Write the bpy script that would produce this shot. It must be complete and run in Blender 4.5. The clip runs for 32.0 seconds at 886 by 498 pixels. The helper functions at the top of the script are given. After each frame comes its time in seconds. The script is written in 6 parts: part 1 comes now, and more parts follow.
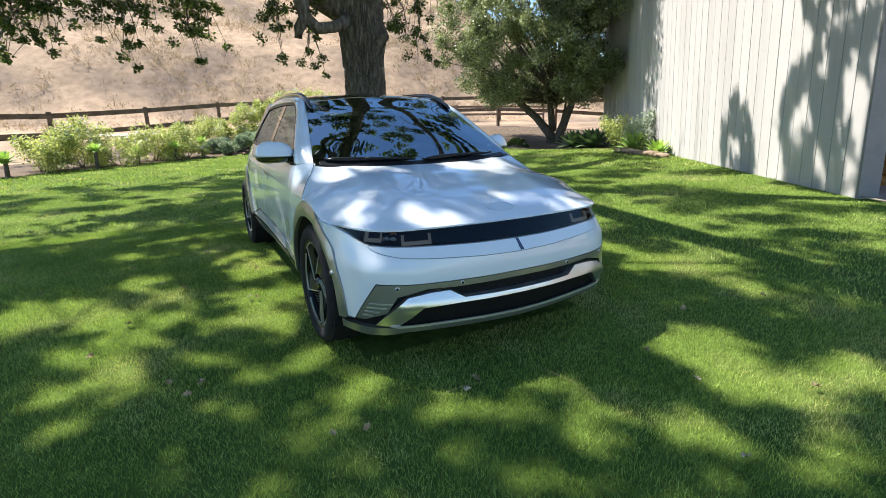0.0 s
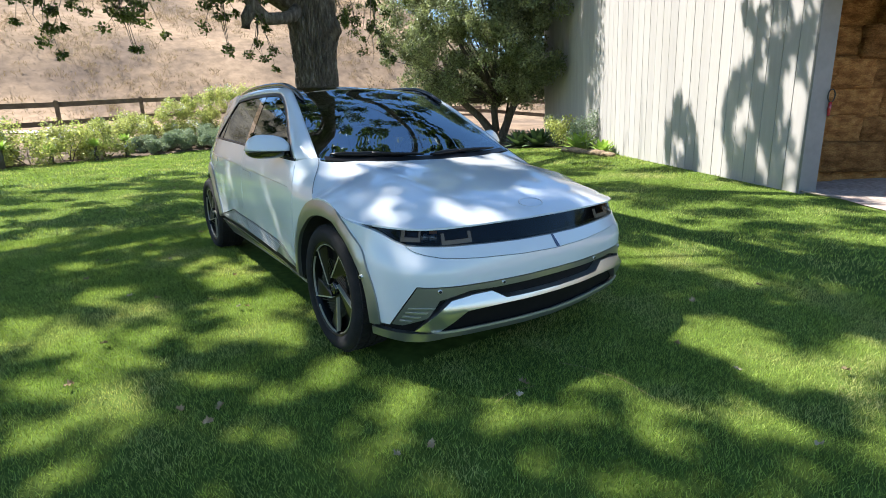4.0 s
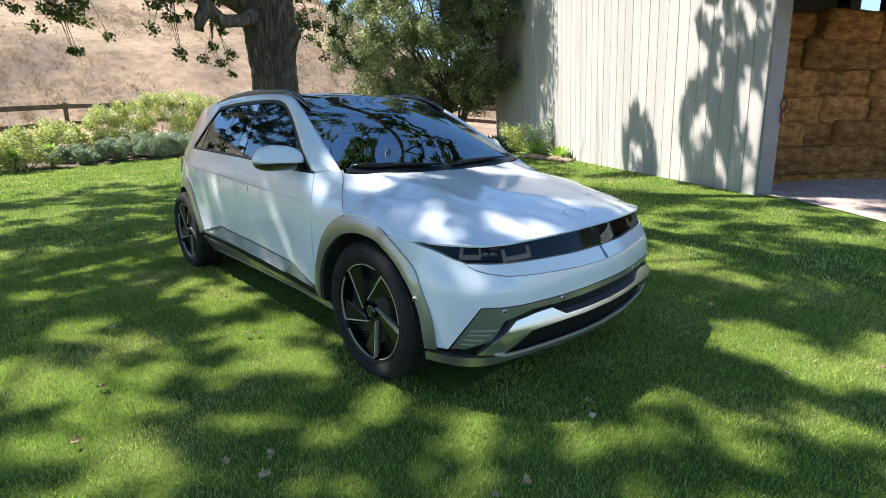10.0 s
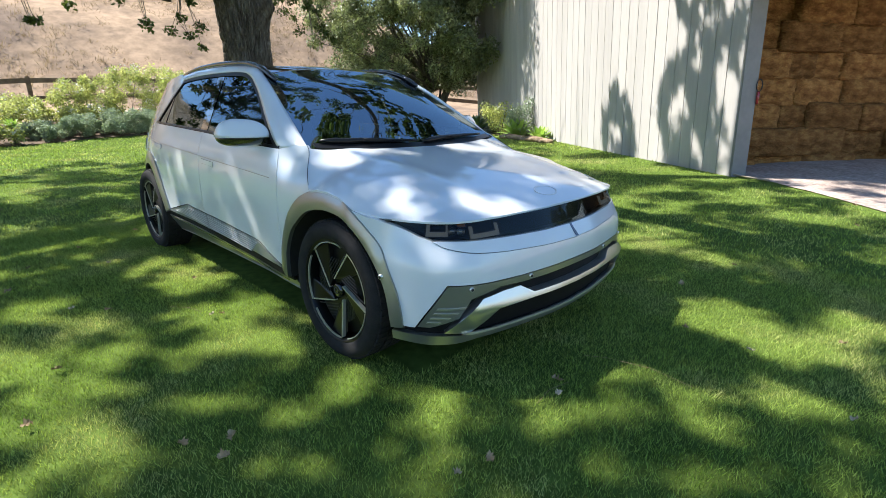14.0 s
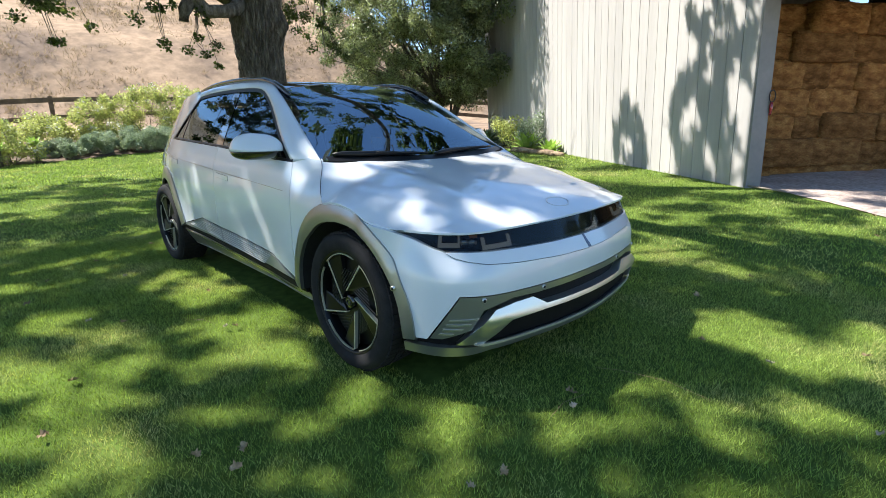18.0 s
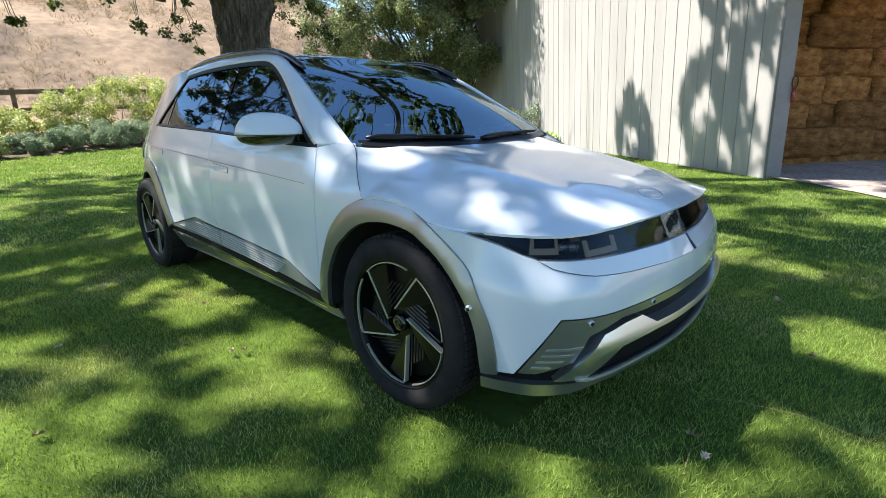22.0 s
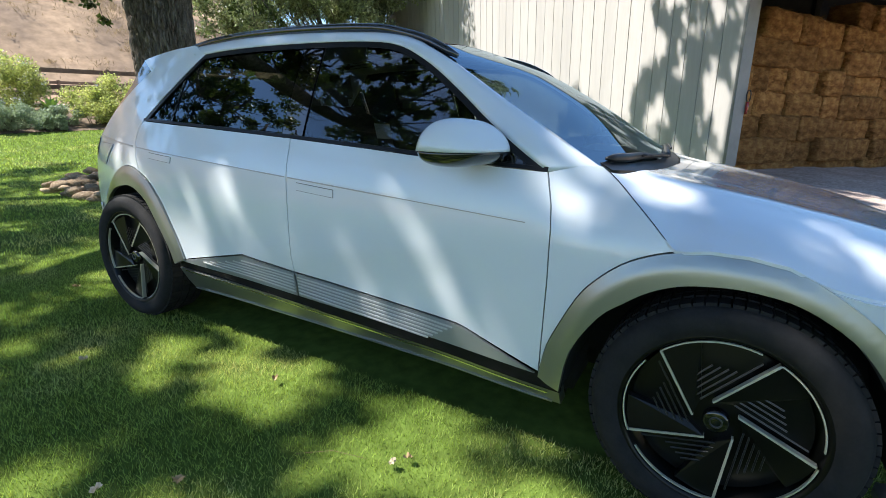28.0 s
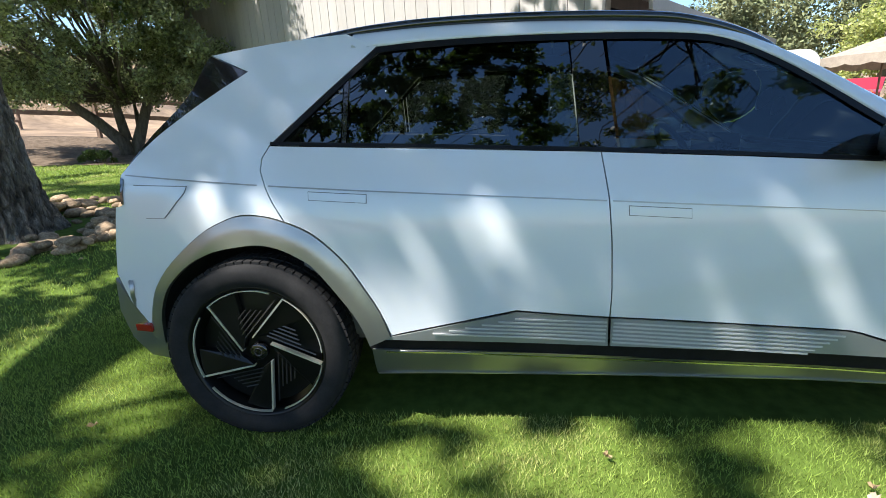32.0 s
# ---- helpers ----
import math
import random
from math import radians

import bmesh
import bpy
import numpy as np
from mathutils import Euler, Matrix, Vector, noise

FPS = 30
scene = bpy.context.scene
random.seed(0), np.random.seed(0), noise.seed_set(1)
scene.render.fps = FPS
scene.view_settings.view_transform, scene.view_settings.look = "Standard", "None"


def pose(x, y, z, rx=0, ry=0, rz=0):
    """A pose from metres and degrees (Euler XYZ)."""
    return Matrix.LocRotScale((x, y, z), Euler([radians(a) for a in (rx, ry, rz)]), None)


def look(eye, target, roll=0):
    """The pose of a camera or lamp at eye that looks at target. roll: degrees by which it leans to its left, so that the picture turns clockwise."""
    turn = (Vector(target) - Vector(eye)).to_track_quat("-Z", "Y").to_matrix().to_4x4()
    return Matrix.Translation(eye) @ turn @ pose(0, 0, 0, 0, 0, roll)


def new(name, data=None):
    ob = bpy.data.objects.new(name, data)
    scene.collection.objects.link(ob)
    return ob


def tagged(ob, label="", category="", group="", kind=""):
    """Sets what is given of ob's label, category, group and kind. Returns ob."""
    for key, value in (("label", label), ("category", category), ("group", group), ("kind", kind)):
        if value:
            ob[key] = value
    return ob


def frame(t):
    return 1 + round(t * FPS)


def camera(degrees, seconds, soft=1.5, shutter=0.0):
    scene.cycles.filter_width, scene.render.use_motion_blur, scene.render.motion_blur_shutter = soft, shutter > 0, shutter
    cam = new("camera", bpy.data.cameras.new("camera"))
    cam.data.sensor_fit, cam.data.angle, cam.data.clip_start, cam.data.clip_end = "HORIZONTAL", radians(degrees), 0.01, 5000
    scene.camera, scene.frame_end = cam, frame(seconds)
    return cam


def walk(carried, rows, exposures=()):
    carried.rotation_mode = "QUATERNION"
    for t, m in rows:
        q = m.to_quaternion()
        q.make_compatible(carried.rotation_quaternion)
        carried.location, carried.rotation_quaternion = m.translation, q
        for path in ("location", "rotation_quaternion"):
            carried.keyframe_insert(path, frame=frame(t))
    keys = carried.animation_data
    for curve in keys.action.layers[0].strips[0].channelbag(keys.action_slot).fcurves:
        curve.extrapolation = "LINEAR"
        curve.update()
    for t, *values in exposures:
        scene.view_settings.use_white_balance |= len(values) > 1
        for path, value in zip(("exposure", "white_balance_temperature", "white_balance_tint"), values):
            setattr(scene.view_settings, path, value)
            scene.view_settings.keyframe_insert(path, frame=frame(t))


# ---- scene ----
cam = camera(85.3, 32.0, 0.8)
PATH = [
    (0, (-1.511, -2.84, 1.292), (-0.589, -1.139, 0.786), -1.1),
    (0.5, (-1.507, -2.836, 1.287), (-0.598, -1.122, 0.798), -1.3),
    (1, (-1.509, -2.831, 1.283), (-0.587, -1.119, 0.817), -1.2),
    (1.5, (-1.556, -2.813, 1.274), (-0.591, -1.12, 0.825), -1.4),
    (2, (-1.693, -2.753, 1.272), (-0.672, -1.092, 0.824), -1.5),
    (2.5, (-1.749, -2.657, 1.257), (-0.693, -1.023, 0.795), -1.2),
    (3, (-1.739, -2.539, 1.254), (-0.656, -0.924, 0.786), -1.1),
    (3.5, (-1.803, -2.467, 1.256), (-0.685, -0.881, 0.774), -0.9),
    (5.5, (-1.945, -2.305, 1.237), (-0.733, -0.824, 0.654), 0.1),
    (6, (-1.903, -2.201, 1.236), (-0.653, -0.741, 0.684), -0.6),
    (6.5, (-1.94, -2.126, 1.253), (-0.646, -0.691, 0.737), -1.2),
    (7, (-2.073, -2.046, 1.266), (-0.744, -0.636, 0.773), -1.5),
    (7.5, (-2.159, -1.997, 1.265), (-0.81, -0.603, 0.778), -0.9),
    (8, (-2.181, -1.992, 1.258), (-0.824, -0.609, 0.762), -0.2),
    (8.5, (-2.165, -1.986, 1.252), (-0.811, -0.605, 0.744), 0.1),
    (9, (-2.156, -1.976, 1.259), (-0.809, -0.586, 0.753), 0.0),
    (9.5, (-2.165, -1.966, 1.268), (-0.827, -0.564, 0.774), -0.2),
    (10, (-2.178, -1.969, 1.27), (-0.849, -0.555, 0.785), -0.7),
    (10.5, (-2.182, -1.967, 1.266), (-0.859, -0.549, 0.777), -0.9),
    (11, (-2.169, -1.968, 1.255), (-0.839, -0.56, 0.759), -1.0),
    (11.5, (-2.149, -1.977, 1.254), (-0.8, -0.586, 0.756), -0.8),
    (12, (-2.133, -1.987, 1.261), (-0.776, -0.608, 0.757), -0.4),
    (12.5, (-2.121, -1.989, 1.259), (-0.768, -0.614, 0.732), -0.1),
    (13, (-2.115, -1.981, 1.25), (-0.766, -0.61, 0.7), 0.1),
    (13.5, (-2.107, -1.984, 1.245), (-0.746, -0.629, 0.686), 0.2),
    (15.5, (-2.095, -2.014, 1.219), (-0.722, -0.661, 0.684), -0.9),
    (16, (-2.089, -2.01, 1.216), (-0.722, -0.646, 0.694), -0.7),
    (16.5, (-2.098, -2.006, 1.22), (-0.742, -0.626, 0.711), -0.4),
    (17, (-2.107, -1.997, 1.221), (-0.758, -0.606, 0.726), -0.3),
    (17.5, (-2.107, -1.994, 1.227), (-0.761, -0.6, 0.734), -0.6),
    (18, (-2.107, -1.991, 1.228), (-0.763, -0.599, 0.724), -0.7),
    (18.5, (-2.092, -1.991, 1.235), (-0.762, -0.591, 0.716), -0.8),
    (19, (-2.026, -1.999, 1.239), (-0.724, -0.58, 0.698), -1.0),
    (19.5, (-1.93, -2.012, 1.234), (-0.642, -0.589, 0.669), -0.9),
    (20, (-1.895, -1.973, 1.229), (-0.584, -0.575, 0.658), -1.0),
    (20.5, (-1.977, -1.818, 1.243), (-0.635, -0.443, 0.686), -1.5),
    (21, (-2.035, -1.654, 1.215), (-0.684, -0.282, 0.675), -1.7),
    (21.5, (-2.011, -1.484, 1.177), (-0.64, -0.129, 0.642), -1.4),
    (22, (-2.019, -1.367, 1.147), (-0.623, -0.035, 0.623), -0.9),
    (22.5, (-2.066, -1.281, 1.122), (-0.651, 0.037, 0.612), -0.8),
    (23, (-2.106, -1.248, 1.107), (-0.681, 0.061, 0.601), -0.8),
    (23.5, (-2.118, -1.241, 1.095), (-0.693, 0.068, 0.589), -0.8),
    (24, (-2.129, -1.225, 1.089), (-0.708, 0.089, 0.586), -0.8),
    (24.5, (-2.128, -1.151, 1.078), (-0.712, 0.171, 0.58), -1.0),
    (25, (-2.029, -1.001, 1.072), (-0.625, 0.336, 0.58), -1.1),
    (25.5, (-1.994, -0.884, 1.087), (-0.593, 0.456, 0.596), -0.7),
    (27.5, (-2.156, -0.12, 1.18), (-0.556, 0.943, 0.625), 1.2),
    (28, (-2.305, 0.099, 1.198), (-0.63, 1.05, 0.659), 1.3),
    (28.5, (-2.323, 0.316, 1.177), (-0.59, 1.165, 0.652), 1.3),
    (29, (-2.324, 0.573, 1.202), (-0.546, 1.322, 0.674), 1.0),
    (29.5, (-2.469, 0.831, 1.218), (-0.662, 1.512, 0.696), 0.7),
    (30, (-2.583, 1.051, 1.199), (-0.748, 1.652, 0.678), 0.2),
    (30.5, (-2.54, 1.293, 1.196), (-0.675, 1.785, 0.666), -0.5),
    (31, (-2.531, 1.556, 1.219), (-0.639, 1.915, 0.676), -1.0),
    (31.5, (-2.576, 1.878, 1.215), (-0.661, 2.117, 0.691), -1.4),
    (32, (-2.493, 2.15, 1.198), (-0.566, 2.297, 0.685), -1.5),
]
walk(cam, [(t, look(eye, target, roll)) for t, eye, target, roll in PATH], [(0.0, 1.42), (32.0, 1.42)])

# ---- world, sun ----
SUN_TO = Vector((-0.36, 0.56, 1.0)).normalized()
world = bpy.data.worlds.new("sky")
scene.world = world
world.use_nodes = True
wn = world.node_tree.nodes
sky = wn.new("ShaderNodeTexSky")
sky.sky_type = "NISHITA"
sky.sun_disc = False
sky.sun_elevation = math.asin(SUN_TO.z)
sky.sun_rotation = math.atan2(SUN_TO.x, SUN_TO.y)
sky.air_density, sky.dust_density, sky.ozone_density = 1.0, 0.2, 2.0
deep = wn.new("ShaderNodeHueSaturation")
deep.inputs["Saturation"].default_value = 1.12
world.node_tree.links.new(sky.outputs[0], deep.inputs["Color"])
world.node_tree.links.new(deep.outputs[0], wn["Background"].inputs[0])
wn["Background"].inputs[1].default_value = 0.102
sun = new("sun", bpy.data.lights.new("sun", "SUN"))
sun.data.energy, sun.data.angle, sun.data.color = 5.0, radians(0.75), (1.0, 0.965, 0.905)
sun.matrix_world = look((0, 0, 30), Vector((0, 0, 30)) - SUN_TO)


# ---- materials ----
def nodes_of(name):
    m = bpy.data.materials.new(name)
    m.use_nodes = True
    nt = m.node_tree
    return m, nt, nt.nodes, nt.links, nt.nodes["Principled BSDF"]


def ramp(nt, fac, stops):
    r = nt.nodes.new("ShaderNodeValToRGB")
    e = r.color_ramp.elements
    while len(e) < len(stops):
        e.new(0.5)
    for el, (p, c) in zip(e, stops):
        el.position, el.color = p, (*c, 1)
    nt.links.new(fac, r.inputs[0])
    return r.outputs[0]


def noise_tex(nt, scale, detail=4.0, coord="Object", stretch=None, rough=0.55):
    tc = nt.nodes.new("ShaderNodeTexCoord")
    n = nt.nodes.new("ShaderNodeTexNoise")
    n.inputs["Scale"].default_value, n.inputs["Detail"].default_value, n.inputs["Roughness"].default_value = scale, detail, rough
    src = tc.outputs[coord]
    if stretch:
        mp = nt.nodes.new("ShaderNodeMapping")
        mp.inputs["Scale"].default_value = stretch
        nt.links.new(src, mp.inputs[0])
        src = mp.outputs[0]
    nt.links.new(src, n.inputs[0])
    return n.outputs["Fac"]


def mixed(nt, fac, a, b, mode="MIX"):
    m = nt.nodes.new("ShaderNodeMix")
    m.data_type, m.blend_type = "RGBA", mode
    for sock, v in ((m.inputs[0], fac), (m.inputs[6], a), (m.inputs[7], b)):
        if isinstance(v, (int, float)):
            sock.default_value = v
        elif isinstance(v, tuple):
            sock.default_value = (*v, 1)
        else:
            nt.links.new(v, sock)
    return m.outputs[2]


def bumped(nt, bsdf, height, strength, distance):
    b = nt.nodes.new("ShaderNodeBump")
    b.inputs["Strength"].default_value, b.inputs["Distance"].default_value = strength, distance
    nt.links.new(height, b.inputs["Height"])
    nt.links.new(b.outputs[0], bsdf.inputs["Normal"])


def surface(name, stops, scale=6.0, detail=5.0, rough=0.7, metal=0.0, bump=0.0, dist=0.01, stretch=None, fine=0.0, spec=0.5, coat=0.0, vary=0.0, leaf=0.0, bscale=None):
    """A surface whose colour wanders between stops by noise, with a second finer noise, relief, and variation from piece to piece."""
    m, nt, nodes, links, p = nodes_of(name)
    f = noise_tex(nt, scale, detail, stretch=stretch)
    col = ramp(nt, f, stops)
    if fine:
        g = noise_tex(nt, scale * 9, 3.0, stretch=stretch)
        shade = ramp(nt, g, [(0.25, (1 - fine,) * 3), (0.75, (1 + fine * 0.4,) * 3)])
        col = mixed(nt, 1.0, col, shade, "MULTIPLY")
    if vary:
        oi = nodes.new("ShaderNodeObjectInfo")
        ge = nodes.new("ShaderNodeNewGeometry")
        ad = nodes.new("ShaderNodeMath")
        ad.operation = "ADD"
        links.new(oi.outputs["Random"], ad.inputs[0])
        links.new(ge.outputs["Random Per Island"], ad.inputs[1])
        fr = nodes.new("ShaderNodeMath")
        fr.operation = "FRACT"
        links.new(ad.outputs[0], fr.inputs[0])
        shade = ramp(nt, fr.outputs[0], [(0.0, (1 - vary, 1 - vary, 1 - vary * 1.1)), (1.0, (1 + vary, 1 + vary * 0.95, 1 + vary * 0.7))])
        col = mixed(nt, 1.0, col, shade, "MULTIPLY")
    links.new(col, p.inputs["Base Color"])
    p.inputs["Roughness"].default_value, p.inputs["Metallic"].default_value = rough, metal
    p.inputs["Specular IOR Level"].default_value = spec
    p.inputs["Coat Weight"].default_value = coat
    p.inputs["Coat Roughness"].default_value = 0.03
    if bump:
        bumped(nt, p, noise_tex(nt, bscale or scale * 3, 6.0, stretch=stretch), bump, dist)
    if leaf:
        tr = nodes.new("ShaderNodeBsdfTranslucent")
        links.new(mixed(nt, 1.0, col, (1.2, 1.25, 0.8), "MULTIPLY"), tr.inputs[0])
        mx = nodes.new("ShaderNodeMixShader")
        mx.inputs[0].default_value = leaf
        links.new(p.outputs[0], mx.inputs[1])
        links.new(tr.outputs[0], mx.inputs[2])
        links.new(mx.outputs[0], nodes["Material Output"].inputs[0])
    return m


SOIL = surface("lawn_soil", [(0.3, (0.07, 0.11, 0.02)), (0.7, (0.11, 0.165, 0.03))], 1.5, rough=0.95, fine=0.4, bump=0.6, spec=0.1)
GRASS = surface("grass_blades", [(0.3, (0.185, 0.28, 0.060)), (0.52, (0.29, 0.37, 0.105)), (0.68, (0.47, 0.46, 0.225)), (0.82, (0.55, 0.47, 0.25))], 1.3, 6.0, rough=0.55, vary=0.62, leaf=0.38, spec=0.2)
DRY = surface("dry_hillside", [(0.36, (0.195, 0.142, 0.104)), (0.48, (0.275, 0.196, 0.132)), (0.60, (0.37, 0.262, 0.172))], 0.16, 10.0, rough=0.95, fine=0.35, bump=0.4, dist=0.15, spec=0.1)
DIRT = surface("dirt_road", [(0.3, (0.42, 0.36, 0.31)), (0.7, (0.52, 0.46, 0.41))], 0.7, rough=0.95, fine=0.25, bump=0.3, spec=0.1)
GRAVEL = surface("gravel_yard", [(0.3, (0.36, 0.28, 0.24)), (0.7, (0.50, 0.41, 0.36))], 2.0, rough=0.95, fine=0.45, bump=0.8, dist=0.02, spec=0.1)
MULCH = surface("bed_mulch", [(0.3, (0.09, 0.065, 0.045)), (0.7, (0.20, 0.15, 0.11))], 6.0, rough=0.95, fine=0.5, bump=0.9, dist=0.03, spec=0.1)
SIDING = surface("grey_painted_boards", [(0.3, (0.41, 0.388, 0.372)), (0.7, (0.475, 0.45, 0.432))], 0.9, rough=0.75, fine=0.06, bump=0.15, stretch=(3, 3, 0.25), dist=0.004, vary=0.05)
# trim grey lowered so its colour carries the shade on the corner's end face
SHADED_TRIM = surface("shaded_grey_trim", [(0.3, (0.21, 0.205, 0.205)), (0.7, (0.26, 0.25, 0.245))], 1.5, rough=0.7, fine=0.08, bump=0.1)
BEAM = surface("dark_beam", [(0.3, (0.03, 0.026, 0.025)), (0.7, (0.06, 0.05, 0.045))], 3.0, rough=0.8, fine=0.2)
ROOF = surface("metal_roof", [(0.3, (0.42, 0.40, 0.38)), (0.7, (0.5, 0.48, 0.46))], 2.0, rough=0.45, metal=0.4)
HAY = surface("hay_bale", [(0.25, (0.12, 0.05, 0.016)), (0.5, (0.28, 0.138, 0.05)), (0.75, (0.47, 0.27, 0.11))], 5.0, 10.0, rough=0.95, fine=0.5, bump=1.0, dist=0.05, vary=0.28, stretch=(1, 1, 2.2), spec=0.1)
BARK = surface("oak_bark", [(0.3, (0.075, 0.062, 0.05)), (0.52, (0.19, 0.16, 0.132)), (0.72, (0.35, 0.31, 0.265))], 9.0, 8.0, rough=0.95, fine=0.45, bump=1.0, dist=0.05, stretch=(1.6, 1.6, 0.35), spec=0.1)
OLIVE_BARK = surface("olive_bark", [(0.3, (0.10, 0.085, 0.07)), (0.7, (0.20, 0.175, 0.15))], 9.0, 6.0, rough=0.95, fine=0.4, bump=0.8, dist=0.02, stretch=(1.5, 1.5, 0.5), spec=0.1)
OAK_LEAF = surface("oak_leaves", [(0.3, (0.055, 0.08, 0.02)), (0.7, (0.105, 0.135, 0.04))], 0.8, rough=0.45, vary=0.5, leaf=0.46, spec=0.4)
OLIVE_LEAF = surface("olive_leaves", [(0.3, (0.115, 0.145, 0.078)), (0.7, (0.31, 0.34, 0.215))], 1.2, rough=0.45, vary=0.6, leaf=0.32, spec=0.4)
SHRUB = surface("light_green_shrub", [(0.3, (0.25, 0.30, 0.10)), (0.7, (0.53, 0.53, 0.26))], 3.0, rough=0.6, vary=0.45, leaf=0.42, spec=0.3)
SAGE = surface("grey_green_foliage", [(0.3, (0.22, 0.28, 0.20)), (0.7, (0.36, 0.42, 0.33))], 3.0, rough=0.7, vary=0.3, leaf=0.2, spec=0.2)
DARKSHRUB = surface("dark_shrub", [(0.3, (0.05, 0.085, 0.025)), (0.7, (0.11, 0.15, 0.05))], 3.0, rough=0.6, vary=0.35, leaf=0.25, spec=0.3)
AGAVE = surface("agave_leaf", [(0.3, (0.24, 0.38, 0.07)), (0.7, (0.40, 0.54, 0.16))], 3.0, rough=0.5, vary=0.25, leaf=0.2, spec=0.4)
BRUSH = surface("dry_brush", [(0.3, (0.20, 0.148, 0.112)), (0.7, (0.32, 0.242, 0.178))], 0.5, rough=0.95, vary=0.2, leaf=0.3, spec=0.05)
FARTREE = surface("far_tree_leaves", [(0.3, (0.10, 0.12, 0.06)), (0.7, (0.20, 0.21, 0.12))], 0.5, rough=0.9, vary=0.35, spec=0.1)
BLOSSOM = surface("white_blossom", [(0.3, (0.75, 0.72, 0.66)), (0.7, (0.85, 0.83, 0.78))], 4.0, rough=0.7)
FENCE = surface("fence_wood", [(0.3, (0.13, 0.085, 0.06)), (0.7, (0.24, 0.165, 0.12))], 5.0, rough=0.9, fine=0.3, bump=0.4, stretch=(0.4, 1, 1), vary=0.15)
ROCK = surface("river_rock", [(0.25, (0.15, 0.105, 0.070)), (0.5, (0.30, 0.215, 0.145)), (0.75, (0.47, 0.37, 0.27))], 4.0, 6.0, rough=0.85, fine=0.25, bump=0.4, vary=0.35, spec=0.2)
DEADLEAF = surface("fallen_leaf", [(0.3, (0.20, 0.13, 0.065)), (0.7, (0.38, 0.29, 0.18))], 20.0, rough=0.85, vary=0.35)
PALELEAF = surface("pale_fallen_leaf", [(0.3, (0.33, 0.28, 0.21)), (0.7, (0.45, 0.39, 0.30))], 20.0, rough=0.85, vary=0.2)


# ---- helpers for building ----
def mesh_ob(name, verts, faces, material, smooth=False):
    me = bpy.data.meshes.new(name)
    me.from_pydata([tuple(v) for v in verts], [], faces)
    me.materials.append(material)
    if smooth:
        me.polygons.foreach_set("use_smooth", [True] * len(me.polygons))
    me.update()
    return new(name, me)


def part(name, bm, material, parent=None, label="", smooth=False):
    """Links a bmesh as one mesh object under a thing."""
    me = bpy.data.meshes.new(name)
    bm.to_mesh(me)
    bm.free()
    me.materials.append(material)
    if smooth:
        me.polygons.foreach_set("use_smooth", [True] * len(me.polygons))
    ob = new(name, me)
    if parent:
        ob.parent = parent
    if label:
        ob["label"] = label
    return ob


def child(ob, parent, label=""):
    ob.parent = parent
    if label:
        ob["label"] = label
    return ob


def boxbm(x0, x1, y0, y1, z0, z1, bevel=0.0, bm=None):
    bm = bm or bmesh.new()
    geo = bmesh.ops.create_cube(bm, size=1.0, matrix=Matrix.Translation(((x0 + x1) / 2, (y0 + y1) / 2, (z0 + z1) / 2)) @ Matrix.Diagonal((x1 - x0, y1 - y0, z1 - z0, 1)))
    if bevel:
        es = {e for v in geo["verts"] for e in v.link_edges}
        bmesh.ops.bevel(bm, geom=list(es), offset=bevel, segments=2, affect="EDGES", clamp_overlap=True)
    return bm


def tube(points, radii, sides=10, wobble=0.0, seed=0, cap=True):
    """Verts and faces of a tapered tube along points."""
    rnd = random.Random(seed)
    pts = [Vector(p) for p in points]
    verts, faces = [], []
    up = Vector((0.3, 0.2, 1)).normalized()
    for i, p in enumerate(pts):
        d = (pts[min(i + 1, len(pts) - 1)] - pts[max(i - 1, 0)]).normalized()
        a = d.cross(up if abs(d.dot(up)) < 0.95 else Vector((1, 0, 0))).normalized()
        b = d.cross(a)
        for k in range(sides):
            t = 2 * math.pi * k / sides
            r = radii[i] * (1 + wobble * (rnd.random() - 0.5))
            verts.append(p + (a * math.cos(t) + b * math.sin(t)) * r)
    for i in range(len(pts) - 1):
        for k in range(sides):
            k2 = (k + 1) % sides
            faces.append((i * sides + k, i * sides + k2, (i + 1) * sides + k2, (i + 1) * sides + k))
    if cap:
        faces.append(tuple(range(sides - 1, -1, -1)))
        faces.append(tuple((len(pts) - 1) * sides + k for k in range(sides)))
    return verts, faces


def smoothstep(a, b, v):
    t = np.clip((v - a) / (b - a), 0, 1)
    return t * t * (3 - 2 * t)


UP = Vector((-0.055, 0.02, 1.0)).normalized()
BARN = Vector((6.30, 0.08, 0.0))
BD = Vector((0.552, 0.834, 0.0))
BN = Vector((-0.834, 0.552, 0.0))


def bed_edge(x):
    """Where the lawn ends behind, along x."""
    return np.interp(x, [-40, -12, -6, -4, -1.7, 1.5, 4.5, 6.5, 8.2, 9.4, 9.9, 10.4, 10.9, 11.2, 14], [-6, 8.5, 12.9, 14.9, 16.8, 17.8, 17.6, 17.4, 17.0, 14.8, 11.5, 9.6, 7.5, 6.2, 6.0])


